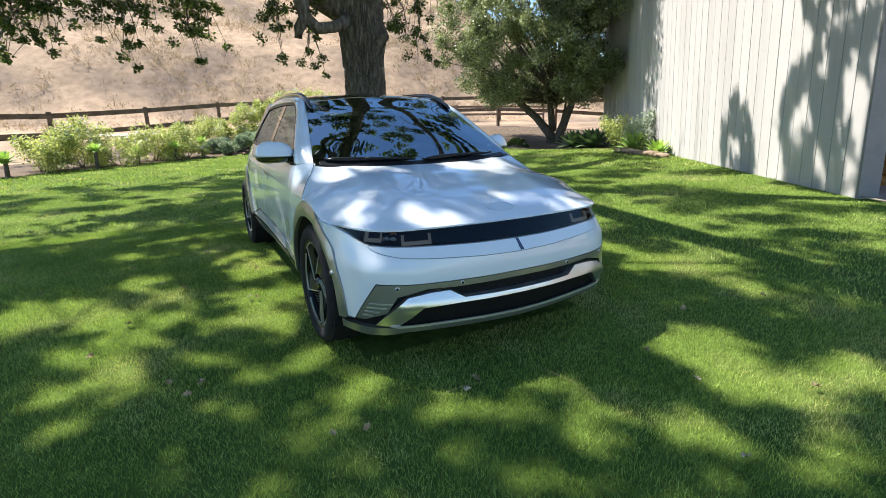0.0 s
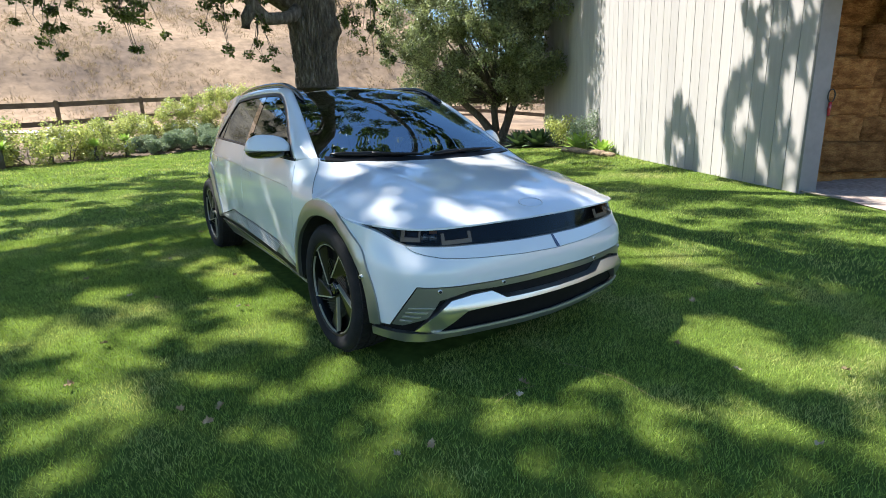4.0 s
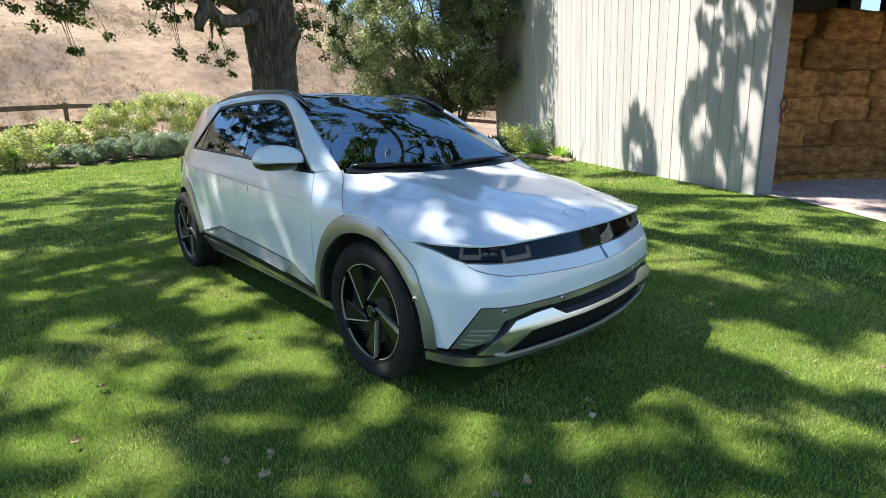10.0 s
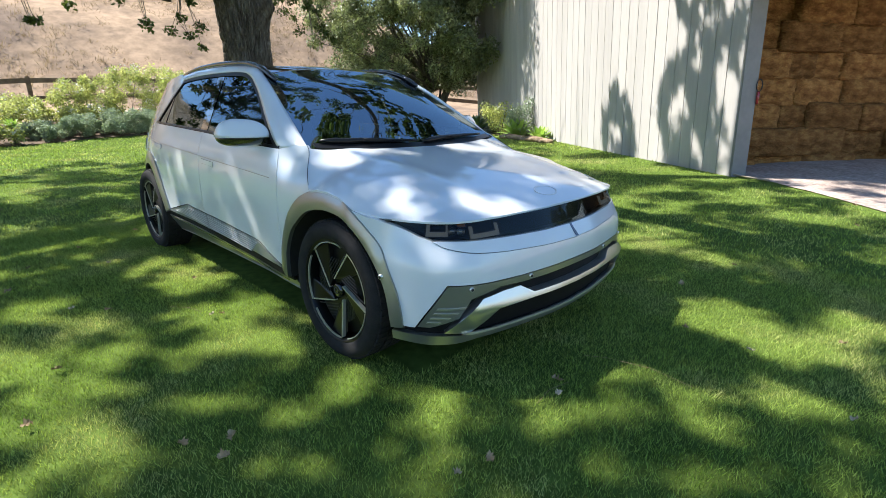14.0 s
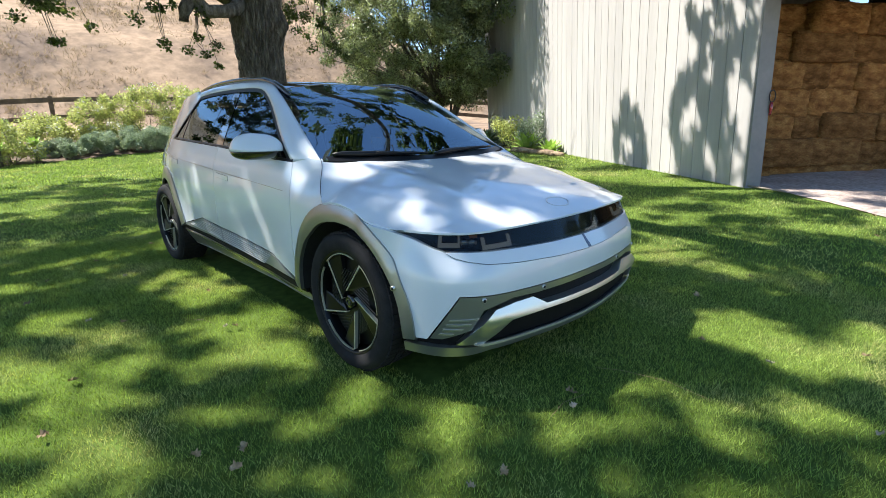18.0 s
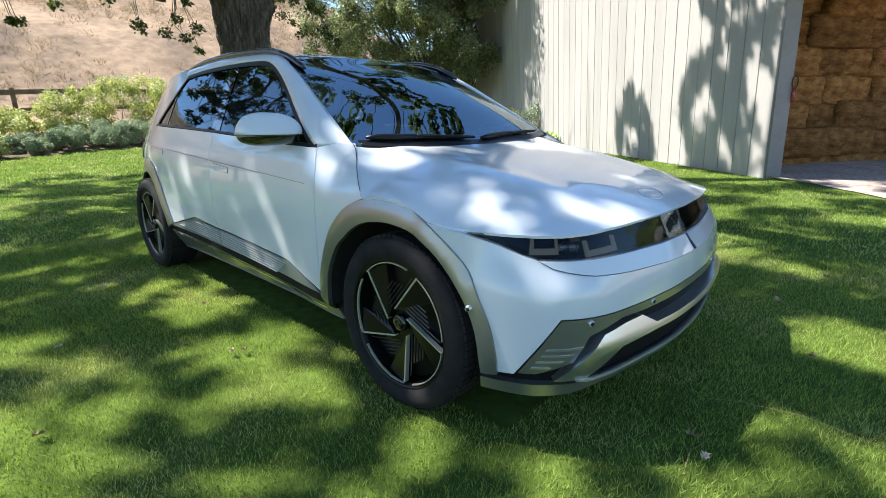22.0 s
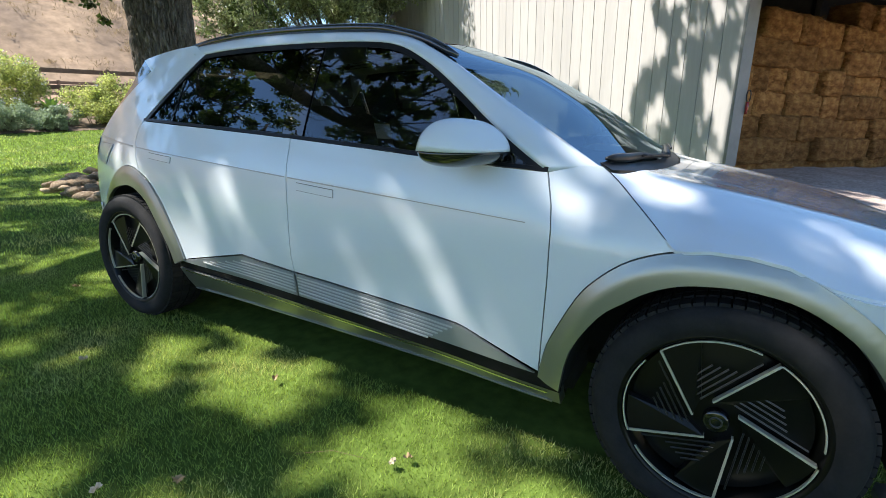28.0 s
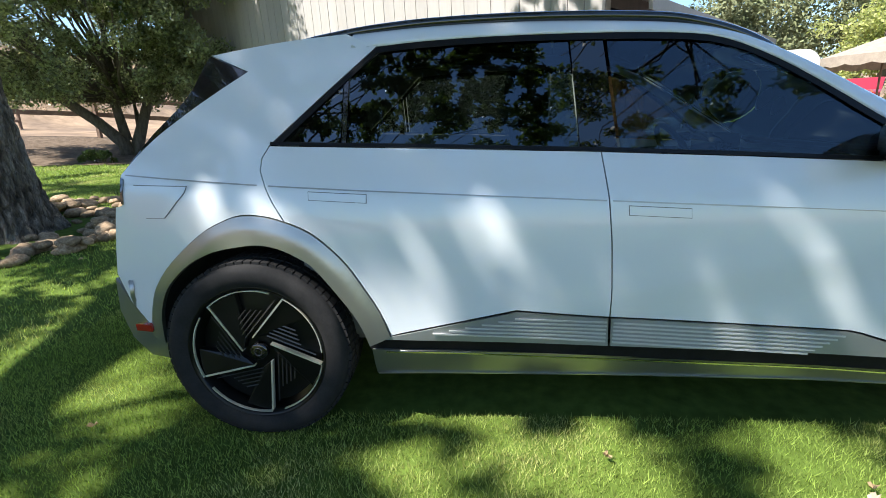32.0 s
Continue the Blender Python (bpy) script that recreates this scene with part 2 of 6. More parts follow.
def gz(x, y):
    """Height of the ground."""
    x, y = np.asarray(x, float), np.asarray(y, float)
    z = 0.020 * np.maximum(0, x - 0.8) + 0.014 * np.maximum(0, y - 4)
    z = np.minimum(z, 0.55)
    z = z + 0.022 * np.clip(x - 0.8, 0, 7.7) * smoothstep(-3.5, -0.5, y) * (1 - smoothstep(7, 12, y))
    far = y + 0.25 * x
    z = z + 0.6 * smoothstep(16, 24, far) * smoothstep(-60, -10, y)
    hill = np.maximum(0, far - 36 + 0.05 * np.abs(x))
    h = 0.5 * hill * smoothstep(0, 16, hill)
    h = 60 * (1 - np.exp(-h / 60)) + 0.02 * np.minimum(hill, 500)
    h = h * (1 - 0.5 * smoothstep(22, 50, x - 0.3 * y + 8))
    east = np.maximum(0, x - 60 - 0.2 * y)
    h = np.maximum(h, 26 * (1 - np.exp(-east * 0.12 / 26)))
    und = 1.2 * np.sin(x * 0.11 + 1) * np.sin(y * 0.09) + 0.8 * np.sin(x * 0.05 - y * 0.07)
    return z + h + und * smoothstep(5, 40, hill)


# ---- ground ----
def sheet():
    rs = np.concatenate([np.linspace(0, 26, 79), 26 * (2500 / 26) ** np.linspace(0.02, 1, 90)])
    na = 180
    verts, faces, mats = [(2.0, 3.0, float(gz(2, 3)))], [], []
    ang = np.linspace(0, 2 * math.pi, na, endpoint=False)
    for r in rs[1:]:
        xs, ys = 2 + r * np.cos(ang), 3 + r * np.sin(ang)
        verts += list(zip(xs.tolist(), ys.tolist(), gz(xs, ys).tolist()))
    for k in range(na):
        faces.append((0, 1 + k, 1 + (k + 1) % na))
    for i in range(len(rs) - 2):
        for k in range(na):
            a, b = 1 + i * na + k, 1 + i * na + (k + 1) % na
            faces.append((a, a + na, b + na, b))
    me = bpy.data.meshes.new("ground")
    me.from_pydata(verts, [], faces)
    me.materials.append(SOIL)
    me.materials.append(DRY)
    idx = []
    for poly in me.polygons:
        x, y, _ = poly.center
        idx.append(0 if y < float(bed_edge(x)) + 2 and -40 < x < 24 and y > -40 else 1)
    me.polygons.foreach_set("material_index", idx)
    me.polygons.foreach_set("use_smooth", [True] * len(idx))
    me.update()
    return tagged(new("ground", me), "lawn running into a dry brown hillside", "ground", kind="structure")


def patch(name, outline, lift, material, label, step=0.5, rag=0.06):
    """A thin layer over the ground with a slightly ragged edge."""
    from mathutils.geometry import delaunay_2d_cdt as cdt
    rim = []
    for i, a in enumerate(outline):
        b = outline[(i + 1) % len(outline)]
        n = max(1, int(math.hypot(b[0] - a[0], b[1] - a[1]) / (step * 0.4)))
        for k in range(n):
            x, y = a[0] + (b[0] - a[0]) * k / n, a[1] + (b[1] - a[1]) * k / n
            q = Vector((x * 2.1, y * 2.1, 0))
            rim.append((x + rag * noise.noise(q), y + rag * noise.noise(q + Vector((9, 4, 0)))))
    P = np.array(rim)
    gx, gy = np.meshgrid(np.arange(P[:, 0].min(), P[:, 0].max(), step), np.arange(P[:, 1].min(), P[:, 1].max(), step))
    pts = [Vector(p) for p in rim] + [Vector((float(x), float(y))) for x, y in zip(gx.ravel(), gy.ravel()) if np.min(np.hypot(P[:, 0] - x, P[:, 1] - y)) > step * 0.4]
    n = len(rim)
    vs, _, fs, *_ = cdt(pts, [(i, (i + 1) % n) for i in range(n)], [], 1, 1e-6)
    ob = mesh_ob(name, [(v.x, v.y, float(gz(v.x, v.y)) + lift) for v in vs], [tuple(f) for f in fs], material, True)
    return tagged(ob, label, name.replace("_", " "), kind="structure")


sheet()
patch("gravel_yard", [(6.36, -0.14), (5.1, -1.65), (3.6, -3.5), (2.0, -5.3), (0.5, -7.5), (2, -16), (26, -16), (26, 4), (13, 8.8), (6.62, 0.06)], 0.012, GRAVEL, "pale gravel yard in front of the barn", 0.7)
bx = np.linspace(-16, 11.0, 44)
patch("planting_bed", [(float(x), float(bed_edge(x))) for x in bx] + [(14.0, 10.8), (17.5, 15.2), (15.0, 19.0), (10.0, 22.5), (4.5, 23.8), (0.5, 22.2), (-3, 20.2), (-8, 17.2), (-16, 12.0)], 0.015, MULCH, "mulched planting bed behind the lawn", 0.8)
patch("dirt_road", [(-40, 10), (-20, 19.5), (-8, 25.5), (0, 28.5), (8, 30), (14, 29), (18, 31), (12, 34.5), (0, 33.5), (-10, 31), (-24, 24), (-42, 15)], 0.05, DIRT, "pale dirt road beyond the fence", 1.2, 0.3)


# ---- barn ----
def barn_point(along, out, z):
    return BARN + BD * along + BN * out + UP * z


def slab(a0, a1, o0, o1, z0, z1):
    vs = [barn_point(a, o, z) for z in (z0, z1) for a, o in ((a0, o0), (a1, o0), (a1, o1), (a0, o1))]
    fs = [(0, 1, 2, 3), (7, 6, 5, 4), (0, 4, 5, 1), (1, 5, 6, 2), (2, 6, 7, 3), (3, 7, 4, 0)]
    return vs, [tuple(reversed(f)) for f in fs]


def slab_ob(name, material, *dims):
    v, f = slab(*dims)
    return mesh_ob(name, v, f, material)


def top_of(along, out=0.0):
    """Height of the single-pitch roof's underside."""
    return 3.20 + 0.34 * along - 0.075 * out


def prism(name, material, a0, a1, o0, o1, z0, cut=0.0):
    """A wall or board whose head follows the roof."""
    vs = [barn_point(a, o, z0) for a, o in ((a0, o0), (a1, o0), (a1, o1), (a0, o1))]
    vs += [barn_point(a, o, top_of(a, min(o, 0)) - cut) for a, o in ((a0, o0), (a1, o0), (a1, o1), (a0, o1))]
    fs = [(0, 1, 2, 3), (7, 6, 5, 4), (0, 4, 5, 1), (1, 5, 6, 2), (2, 6, 7, 3), (3, 7, 4, 0)]
    return mesh_ob(name, vs, [tuple(reversed(f)) for f in fs], material)


barn = tagged(new("barn"), "grey board-and-batten hay barn with an open front", "barn")
child(prism("wall", SIDING, 0.0, 14.0, -0.14, -0.02, 0.0), barn, "grey painted board wall")
rnd = random.Random(3)
a = 0.0
while a < 13.9:
    w = 0.30
    child(prism("siding_board", SIDING, a, min(a + w - 0.013, 14.0), -0.02, 0.004 + rnd.random() * 0.004, 0.02), barn)
    a += w
child(prism("corner_board", SHADED_TRIM, -0.05, -0.002, -0.24, 0.012, 0.0), barn, "grey corner board darkened for shade")
child(slab_ob("inner_wall", BEAM, 4.6, 4.7, -13.0, -0.16, 0.0, 3.2), barn, "dark timber wall behind the hay")
child(prism("end_wall", BEAM, 0.9, 8.6, -14.0, -13.9, 0.0, 0.02), barn, "dark timber end wall")
child(prism("rear_wall", SIDING, 9.0, 9.1, -3.2, -0.14, 0.0), barn)
child(prism("far_wall", SIDING, 13.9, 14.0, -12.8, -3.2, 0.0, 1.6), barn)
for o in (-2.0, -4.6, -8.6, -12.6):
    child(prism("post", BEAM, 8.7, 8.9, o - 0.1, o + 0.1, 0.0), barn, "dark timber post")
for al in (0.05, 4.5, 8.8):
    vs = [barn_point(x, o, top_of(x, o) + dz) for o in (-13.0, -0.16) for x in (al, al + 0.12) for dz in (-0.26, -0.01)]
    fs = [(0, 1, 3, 2), (4, 6, 7, 5), (0, 2, 6, 4), (1, 5, 7, 3), (0, 4, 5, 1), (2, 3, 7, 6)]
    child(mesh_ob("beam", vs, fs, BEAM), barn, "dark timber beam")
for k in range(20):
    o = -0.34 - 0.295 * k
    if k == 19:
        o = -6.28
    child(prism("gable_board", SIDING, 4.53, 4.57, o - 0.285, o, 3.2, 0.12), barn, "weathered grey board")
for o in (-6.05, -7.35, -10.15):
    child(prism("upper_post", BEAM, 4.48, 4.60, o - 0.15, o + 0.15, 3.2, 0.02), barn, "dark timber post")
child(prism("upper_wall", BEAM, 4.62, 4.70, -10.1, -7.4, 3.2, 0.05), barn, "dark timber wall over the hay")
# corrugated roof sheet
vs, fs = [], []
n = 220
for i in range(n + 1):
    o = 0.06 - 20.2 * i / n
    for al in (-0.75, 14.3):
        for dz in (0.0, 0.02):
            vs.append(barn_point(al, o, top_of(al, o) + dz + 0.012 * math.sin(i * 1.9)))
for i in range(n):
    k = i * 4
    fs += [(k, k + 4, k + 6, k + 2), (k + 1, k + 3, k + 7, k + 5), (k, k + 1, k + 5, k + 4), (k + 2, k + 6, k + 7, k + 3)]
child(mesh_ob("roof", vs, fs, ROOF), barn, "corrugated metal roof")
vs = [barn_point(x, o, top_of(x, o) + dz) for o in (-20.1, 0.07) for x in (-0.80, -0.74) for dz in (-0.17, 0.03)]
child(mesh_ob("fascia", vs, [(0, 1, 3, 2), (4, 6, 7, 5), (0, 2, 6, 4), (1, 5, 7, 3), (0, 4, 5, 1), (2, 3, 7, 6)], SHADED_TRIM), barn, "grey eave board")

# hay stack in the open bay
hay = tagged(new("hay_stack"), "stack of brown hay bales in the open barn bay", "hay")
def bale(seed, sx, sy, sz):
    rnd = random.Random(seed)
    bm = bmesh.new()
    bmesh.ops.create_cube(bm, size=1.0)
    bmesh.ops.subdivide_edges(bm, edges=bm.edges[:], cuts=7, use_grid_fill=True)
    for v in bm.verts:
        c = v.co
        flake = 0.035 * noise.noise(Vector((c.x * sx * 17, c.y * sy * 17 + seed, c.z * 1.5)))
        q = Vector((abs(c.x), abs(c.y), abs(c.z))) * 2
        k = 1 - 0.035 * (sum(1 for t in q if t > 0.95) - 1)
        c *= k
        n = noise.noise(c * 5 + Vector((seed, 0, 0)))
        c += c.normalized() * (0.035 * n + flake + 0.012 * (rnd.random() - 0.5))
        v.co = Vector((c.x * sx, c.y * sy, c.z * sz))
    # loose straws on the faces
    faces = bm.faces[:]
    for k in range(700):
        fc = rnd.choice(faces)
        p = fc.verts[0].co.lerp(fc.verts[2].co, rnd.random()).lerp(fc.verts[1].co, rnd.random() * 0.6)
        d = Vector((rnd.uniform(-1, 1), rnd.uniform(-1, 1), rnd.uniform(-0.6, 0.6))) * 0.07
        out = p.normalized() * rnd.uniform(0.0, 0.03)
        s = Vector((0, 0, 0.0035))
        bm.faces.new([bm.verts.new(c) for c in (p - s, p + s, p + d + out)])
    me = bpy.data.meshes.new("bale")
    bm.to_mesh(me)
    bm.free()
    me.materials.append(HAY)
    me.polygons.foreach_set("use_smooth", [True] * len(me.polygons))
    return me


long_bales = [bale(k, 1.12, 0.58, 0.47) for k in range(3)]
end_bales = [bale(k + 7, 0.63, 0.58, 0.47) for k in range(3)]
rnd = random.Random(5)
base_rot = math.atan2(-BN.y, -BN.x)
for row in range(8):
    o = (-0.55 if row < 7 else -4.4) - (0.25 if row % 2 else 0.0)
    while o > -13.3:
        is_long = rnd.random() < 0.62
        L = 1.06 if is_long else 0.58
        ob = new("bale", rnd.choice(long_bales if is_long else end_bales))
        c = barn_point(1.06 + rnd.uniform(-0.11, 0.09), o - L / 2, 0.24 + rnd.uniform(-0.012, 0.012) + row * 0.425)
        ob.matrix_world = Matrix.Translation(c) @ Matrix.Rotation(base_rot + rnd.uniform(-0.07, 0.07), 4, "Z") @ Matrix.Rotation(rnd.uniform(-0.02, 0.02), 4, "Y")
        ob.parent = hay
        o -= L
child(slab_ob("stack_core", HAY, 1.25, 4.0, -13.3, -0.55, 0.0, 2.85), hay)


# ---- car materials ----
def paint(name, base, flake=0.02, rough=0.28, metal=0.0, coat=1.0):
    m, nt, nodes, links, p = nodes_of(name)
    f = noise_tex(nt, 3.0, 3.0)
    col = ramp(nt, f, [(0.3, tuple(c * (1 - flake) for c in base)), (0.7, base)])
    links.new(col, p.inputs["Base Color"])
    p.inputs["Roughness"].default_value, p.inputs["Metallic"].default_value = rough, metal
    p.inputs["Coat Weight"].default_value, p.inputs["Coat Roughness"].default_value = coat, 0.02
    return m


def tinted(name, tint, gloss=0.02, ior=1.62):
    m, nt, nodes, links, p = nodes_of(name)
    tr = nodes.new("ShaderNodeBsdfTransparent")
    tr.inputs[0].default_value = (*tint, 1)
    gl = nodes.new("ShaderNodeBsdfGlossy")
    gl.inputs["Roughness"].default_value = gloss
    gl.inputs["Color"].default_value = (0.72, 0.88, 1.0, 1)
    fr = nodes.new("ShaderNodeFresnel")
    fr.inputs[0].default_value = ior
    mx = nodes.new("ShaderNodeMixShader")
    links.new(fr.outputs[0], mx.inputs[0])
    links.new(tr.outputs[0], mx.inputs[1])
    links.new(gl.outputs[0], mx.inputs[2])
    links.new(mx.outputs[0], nodes["Material Output"].inputs[0])
    return m


WHITE = paint("pearl_white_paint", (0.715, 0.75, 0.78), 0.015, 0.25)
GREYCLAD = paint("satin_grey_cladding", (0.34, 0.345, 0.33), 0.04, 0.30, 0.8, 0.15)
SILVER = paint("brushed_silver_trim", (0.66, 0.66, 0.64), 0.04, 0.28, 0.9, 0.2)
STRIP = paint("satin_strip", (0.33, 0.345, 0.35), 0.03, 0.35, 0.45, 0.2)
# paler than the strip: light caught by the ribs is put into the colour
LIT_RIB = paint("lit_rib", (0.56, 0.57, 0.57), 0.03, 0.35, 0.15, 0.2)
FINMAT = paint("grey_fin", (0.03, 0.03, 0.032), 0.04, 0.3, 0.2, 0.2)
# silver yellowed: the lawn's reflection is put into the base colour
BRIGHT = paint("machined_satin_silver", (0.60, 0.59, 0.50), 0.05, 0.42, 0.55, 0.1)
WHEELBLACK = surface("gloss_black_wheel", [(0.3, (0.004, 0.004, 0.004)), (0.7, (0.006, 0.006, 0.006))], 12.0, rough=0.28, spec=0.28)
DARKCLAD = paint("dark_grey_trim", (0.16, 0.165, 0.16), 0.04, 0.4, 0.4, 0.1)
VOID = surface("dark_grille", [(0.3, (0.006, 0.006, 0.006)), (0.7, (0.010, 0.010, 0.010))], 30.0, rough=0.6, spec=0.15)
TRIMBLACK = surface("satin_black_trim", [(0.3, (0.007, 0.007, 0.008)), (0.7, (0.010, 0.010, 0.011))], 20.0, rough=0.3, spec=0.22)
PILLARBLACK = paint("piano_black", (0.004, 0.004, 0.005), 0.05, 0.02)
GLOSSBLACK = paint("gloss_black", (0.008, 0.008, 0.009), 0.1, 0.12)
PLASTIC = surface("black_plastic", [(0.3, (0.012, 0.012, 0.013)), (0.7, (0.02, 0.02, 0.021))], 30.0, rough=0.6, bump=0.1, dist=0.001)
RUBBER = surface("tyre_rubber", [(0.3, (0.012, 0.012, 0.013)), (0.7, (0.024, 0.023, 0.023))], 14.0, rough=0.85, fine=0.2, bump=0.1, dist=0.001, spec=0.25)
CHROME = paint("polished_alloy", (0.75, 0.75, 0.73), 0.03, 0.18, 1.0, 0.0)
ROOFGLASS = paint("black_glass_roof", (0.004, 0.004, 0.005), 0.05, 0.05)
WSGLASS = tinted("windscreen_glass", (0.27, 0.34, 0.34), 0.01, 3.4)
SIDEGLASS = tinted("side_window_glass", (0.34, 0.40, 0.37), 0.01, 1.75)
REARGLASS = tinted("privacy_glass", (0.10, 0.12, 0.11), 0.01, 1.85)
LAMPGLASS = tinted("lamp_cover_glass", (0.34, 0.35, 0.35), 0.02, 1.33)
SEATFAB = surface("dark_seat_fabric", [(0.3, (0.03, 0.03, 0.033)), (0.7, (0.06, 0.06, 0.062))], 9.0, rough=0.8, bump=0.1)
PALEIN = surface("grey_interior_trim", [(0.3, (0.16, 0.16, 0.16)), (0.7, (0.22, 0.22, 0.215))], 9.0, rough=0.7)
AMBER = paint("amber_lens", (0.75, 0.22, 0.02), 0.03, 0.2)
REDLENS = paint("red_lens", (0.35, 0.015, 0.01), 0.05, 0.15)
BLUE = paint("blue_badge_strip", (0.01, 0.03, 0.09), 0.05, 0.3)
DRL = bpy.data.materials.new("daytime_lamp")
DRL.use_nodes = True
_p = DRL.node_tree.nodes["Principled BSDF"]
_p.inputs["Base Color"].default_value = (0.20, 0.21, 0.20, 1)
_p.inputs["Emission Color"].default_value = (0.95, 1.0, 0.92, 1)
_p.inputs["Emission Strength"].default_value = 0.05


# ---- car body: smooth shells, cut into panels ----
def interp(v, xs, ys):
    """Smooth curve through the given knots."""
    if v <= xs[0]:
        return ys[0]
    if v >= xs[-1]:
        return ys[-1]
    i = next(k for k in range(len(xs) - 1) if v <= xs[k + 1])
    h = xs[i + 1] - xs[i]

    def slope(k):
        if k == 0 or k == len(xs) - 1:
            j = min(max(k, 1), len(xs) - 1)
            return (ys[j] - ys[j - 1]) / (xs[j] - xs[j - 1])
        return (ys[k + 1] - ys[k - 1]) / (xs[k + 1] - xs[k - 1])

    t = (v - xs[i]) / h
    return (2 * t**3 - 3 * t**2 + 1) * ys[i] + (t**3 - 2 * t**2 + t) * h * slope(i) + (3 * t**2 - 2 * t**3) * ys[i + 1] + (t**3 - t**2) * h * slope(i + 1)


def sstep(a, b, v):
    t = min(1.0, max(0.0, (v - a) / (b - a)))
    return t * t * (3 - 2 * t)


SZ = [0.18, 0.30, 0.42, 0.55, 0.70, 0.85, 0.95, 1.04, 1.12, 1.30, 1.50, 1.58]
SW = [0.900, 0.935, 0.945, 0.950, 0.948, 0.938, 0.922, 0.886, 0.852, 0.765, 0.662, 0.615]


def line_z(y):
    return 0.864 + (y - 0.551) * 0.0528


def crease_z(y):
    return 0.831 - (y - 0.578) * 0.206


def half_width(y, z):
    w = interp(z, SZ, SW)
    if y > 2.5:
        w -= 0.17 * ((y - 2.5) / 1.1) ** 2
    w -= 0.09 * sstep(0.62, 0.40, y) * sstep(0.84, 1.05, z)
    if y < 0.0:
        w -= 0.05 * (y / 0.4) ** 2
    if 0.5 < y < 2.95:
        k = crease_z(y) - z
        if k > 0:
            w -= 0.020 * sstep(0, 0.16, k) * sstep(0.55, 1.0, y) * sstep(2.9, 2.2, y)
    return w


def right_side(y, z, d=0.0):
    return Vector((-(half_width(y, z) - d), y, z))


def left_side(y, z, d=0.0):
    return Vector((half_width(y, z) - d, y, z))


CS = [0.0, 0.20, 0.36, 0.50, 0.62, 0.72, 0.80, 0.86, 0.90, 0.925, 0.942, 0.950]
CY = [-0.805, -0.797, -0.777, -0.755, -0.731, -0.695, -0.638, -0.556, -0.458, -0.36, -0.25, -0.12]
CQ = [0.0]
for _i in range(1, len(CS)):
    CQ.append(CQ[-1] + math.hypot(CS[_i] - CS[_i - 1], CY[_i] - CY[_i - 1]))


def q_of(s):
    return interp(s, CS, CQ)


def q_of_y(y):
    return interp(y, CY, CQ)


FZ = [0.18, 0.26, 0.36, 0.50, 0.57, 0.61, 0.66, 0.70, 0.78, 0.90]
FD = [0.035, 0.012, 0.0, 0.0, 0.003, 0.012, 0.045, 0.062, 0.095, 0.14]


def fascia(q, z, d=0.0):
    """The nose: q runs round the plan from the centre line, z is height."""
    a = abs(q)
    s, y = interp(a, CQ, CS), interp(a, CQ, CY)
    s1, y1 = interp(a + 0.01, CQ, CS), interp(a + 0.01, CQ, CY)
    s0, y0 = interp(max(0, a - 0.01), CQ, CS), interp(max(0, a - 0.01), CQ, CY)
    t = Vector((s1 - s0, y1 - y0)).normalized()
    n = Vector((-t.y, t.x))
    e = d + interp(z, FZ, FD) * (1 - 0.45 * sstep(q_of(0.80), q_of(0.92), a)) * (1 - sstep(q_of(0.905), q_of(0.938), a))
    s, y = s + n.x * e, y + n.y * e
    return Vector((math.copysign(max(s, 0), q), y, z))


HY = [-0.80, -0.71, -0.60, -0.45, -0.30, -0.10, 0.10, 0.30, 0.45]
HZ = [0.705, 0.772, 0.825, 0.872, 0.908, 0.947, 0.985, 1.020, 1.045]


EDGE_Y = [-0.708, -0.690, -0.664, -0.634, -0.585, -0.505, -0.41, -0.33, -0.25, -0.18, -0.09, 0.0, 0.09, 0.174, 0.25, 0.33, 0.405]
EDGE_X = [0.02, 0.36, 0.56, 0.68, 0.76, 0.82, 0.868, 0.900, 0.928, 0.944, 0.952, 0.955, 0.955, 0.948, 0.905, 0.85, 0.79]
EDGE_Z = [0.772, 0.772, 0.772, 0.773, 0.774, 0.775, 0.777, 0.780, 0.792, 0.806, 0.846, 0.858, 0.858, 0.846, 0.908, 0.975, 1.035]


def hood_z(x, y, d=0.0):
    zc = interp(y, HY, HZ)
    xe, ze = float(np.interp(y, EDGE_Y, EDGE_X)), float(np.interp(y, EDGE_Y, EDGE_Z))
    u = min(1.0, abs(x) / xe)
    w = (0.22 * u**2 + 0.78 * u**5) if y > -0.45 else 0.5 * u**2 + 0.5 * u**4
    ridge = 0.012 * math.exp(-((abs(x) - 0.50 - 0.12 * (y + 0.3)) / 0.09) ** 2) * sstep(-0.66, -0.2, y)
    return Vector((x, y, zc - (zc - ze) * w + ridge * (1 - u**4) - d))


def screen_z(x, y, d=0.0):
    bulge = 0.05 * sstep(0.3, 0.7, y) * (1 - sstep(0.85, 1.25, y)) * max(0.0, 1 - (x / 0.70) ** 2)
    return Vector((x, y, bulge + 1.018 + (y - 0.29) * 0.535 - 0.06 * sstep(0.9, 1.5, y) * (y - 0.9) - 0.045 * (x / 0.75) ** 2 - d))


def roof_z(x, y, d=0.0):
    zc = interp(y, [1.15, 1.30, 1.5, 1.9, 2.3, 2.7, 3.0, 3.2], [1.482, 1.533, 1.557, 1.576, 1.573, 1.548, 1.515, 1.488])
    return Vector((x, y, zc - 0.030 * (x / 0.60) ** 2 - d))


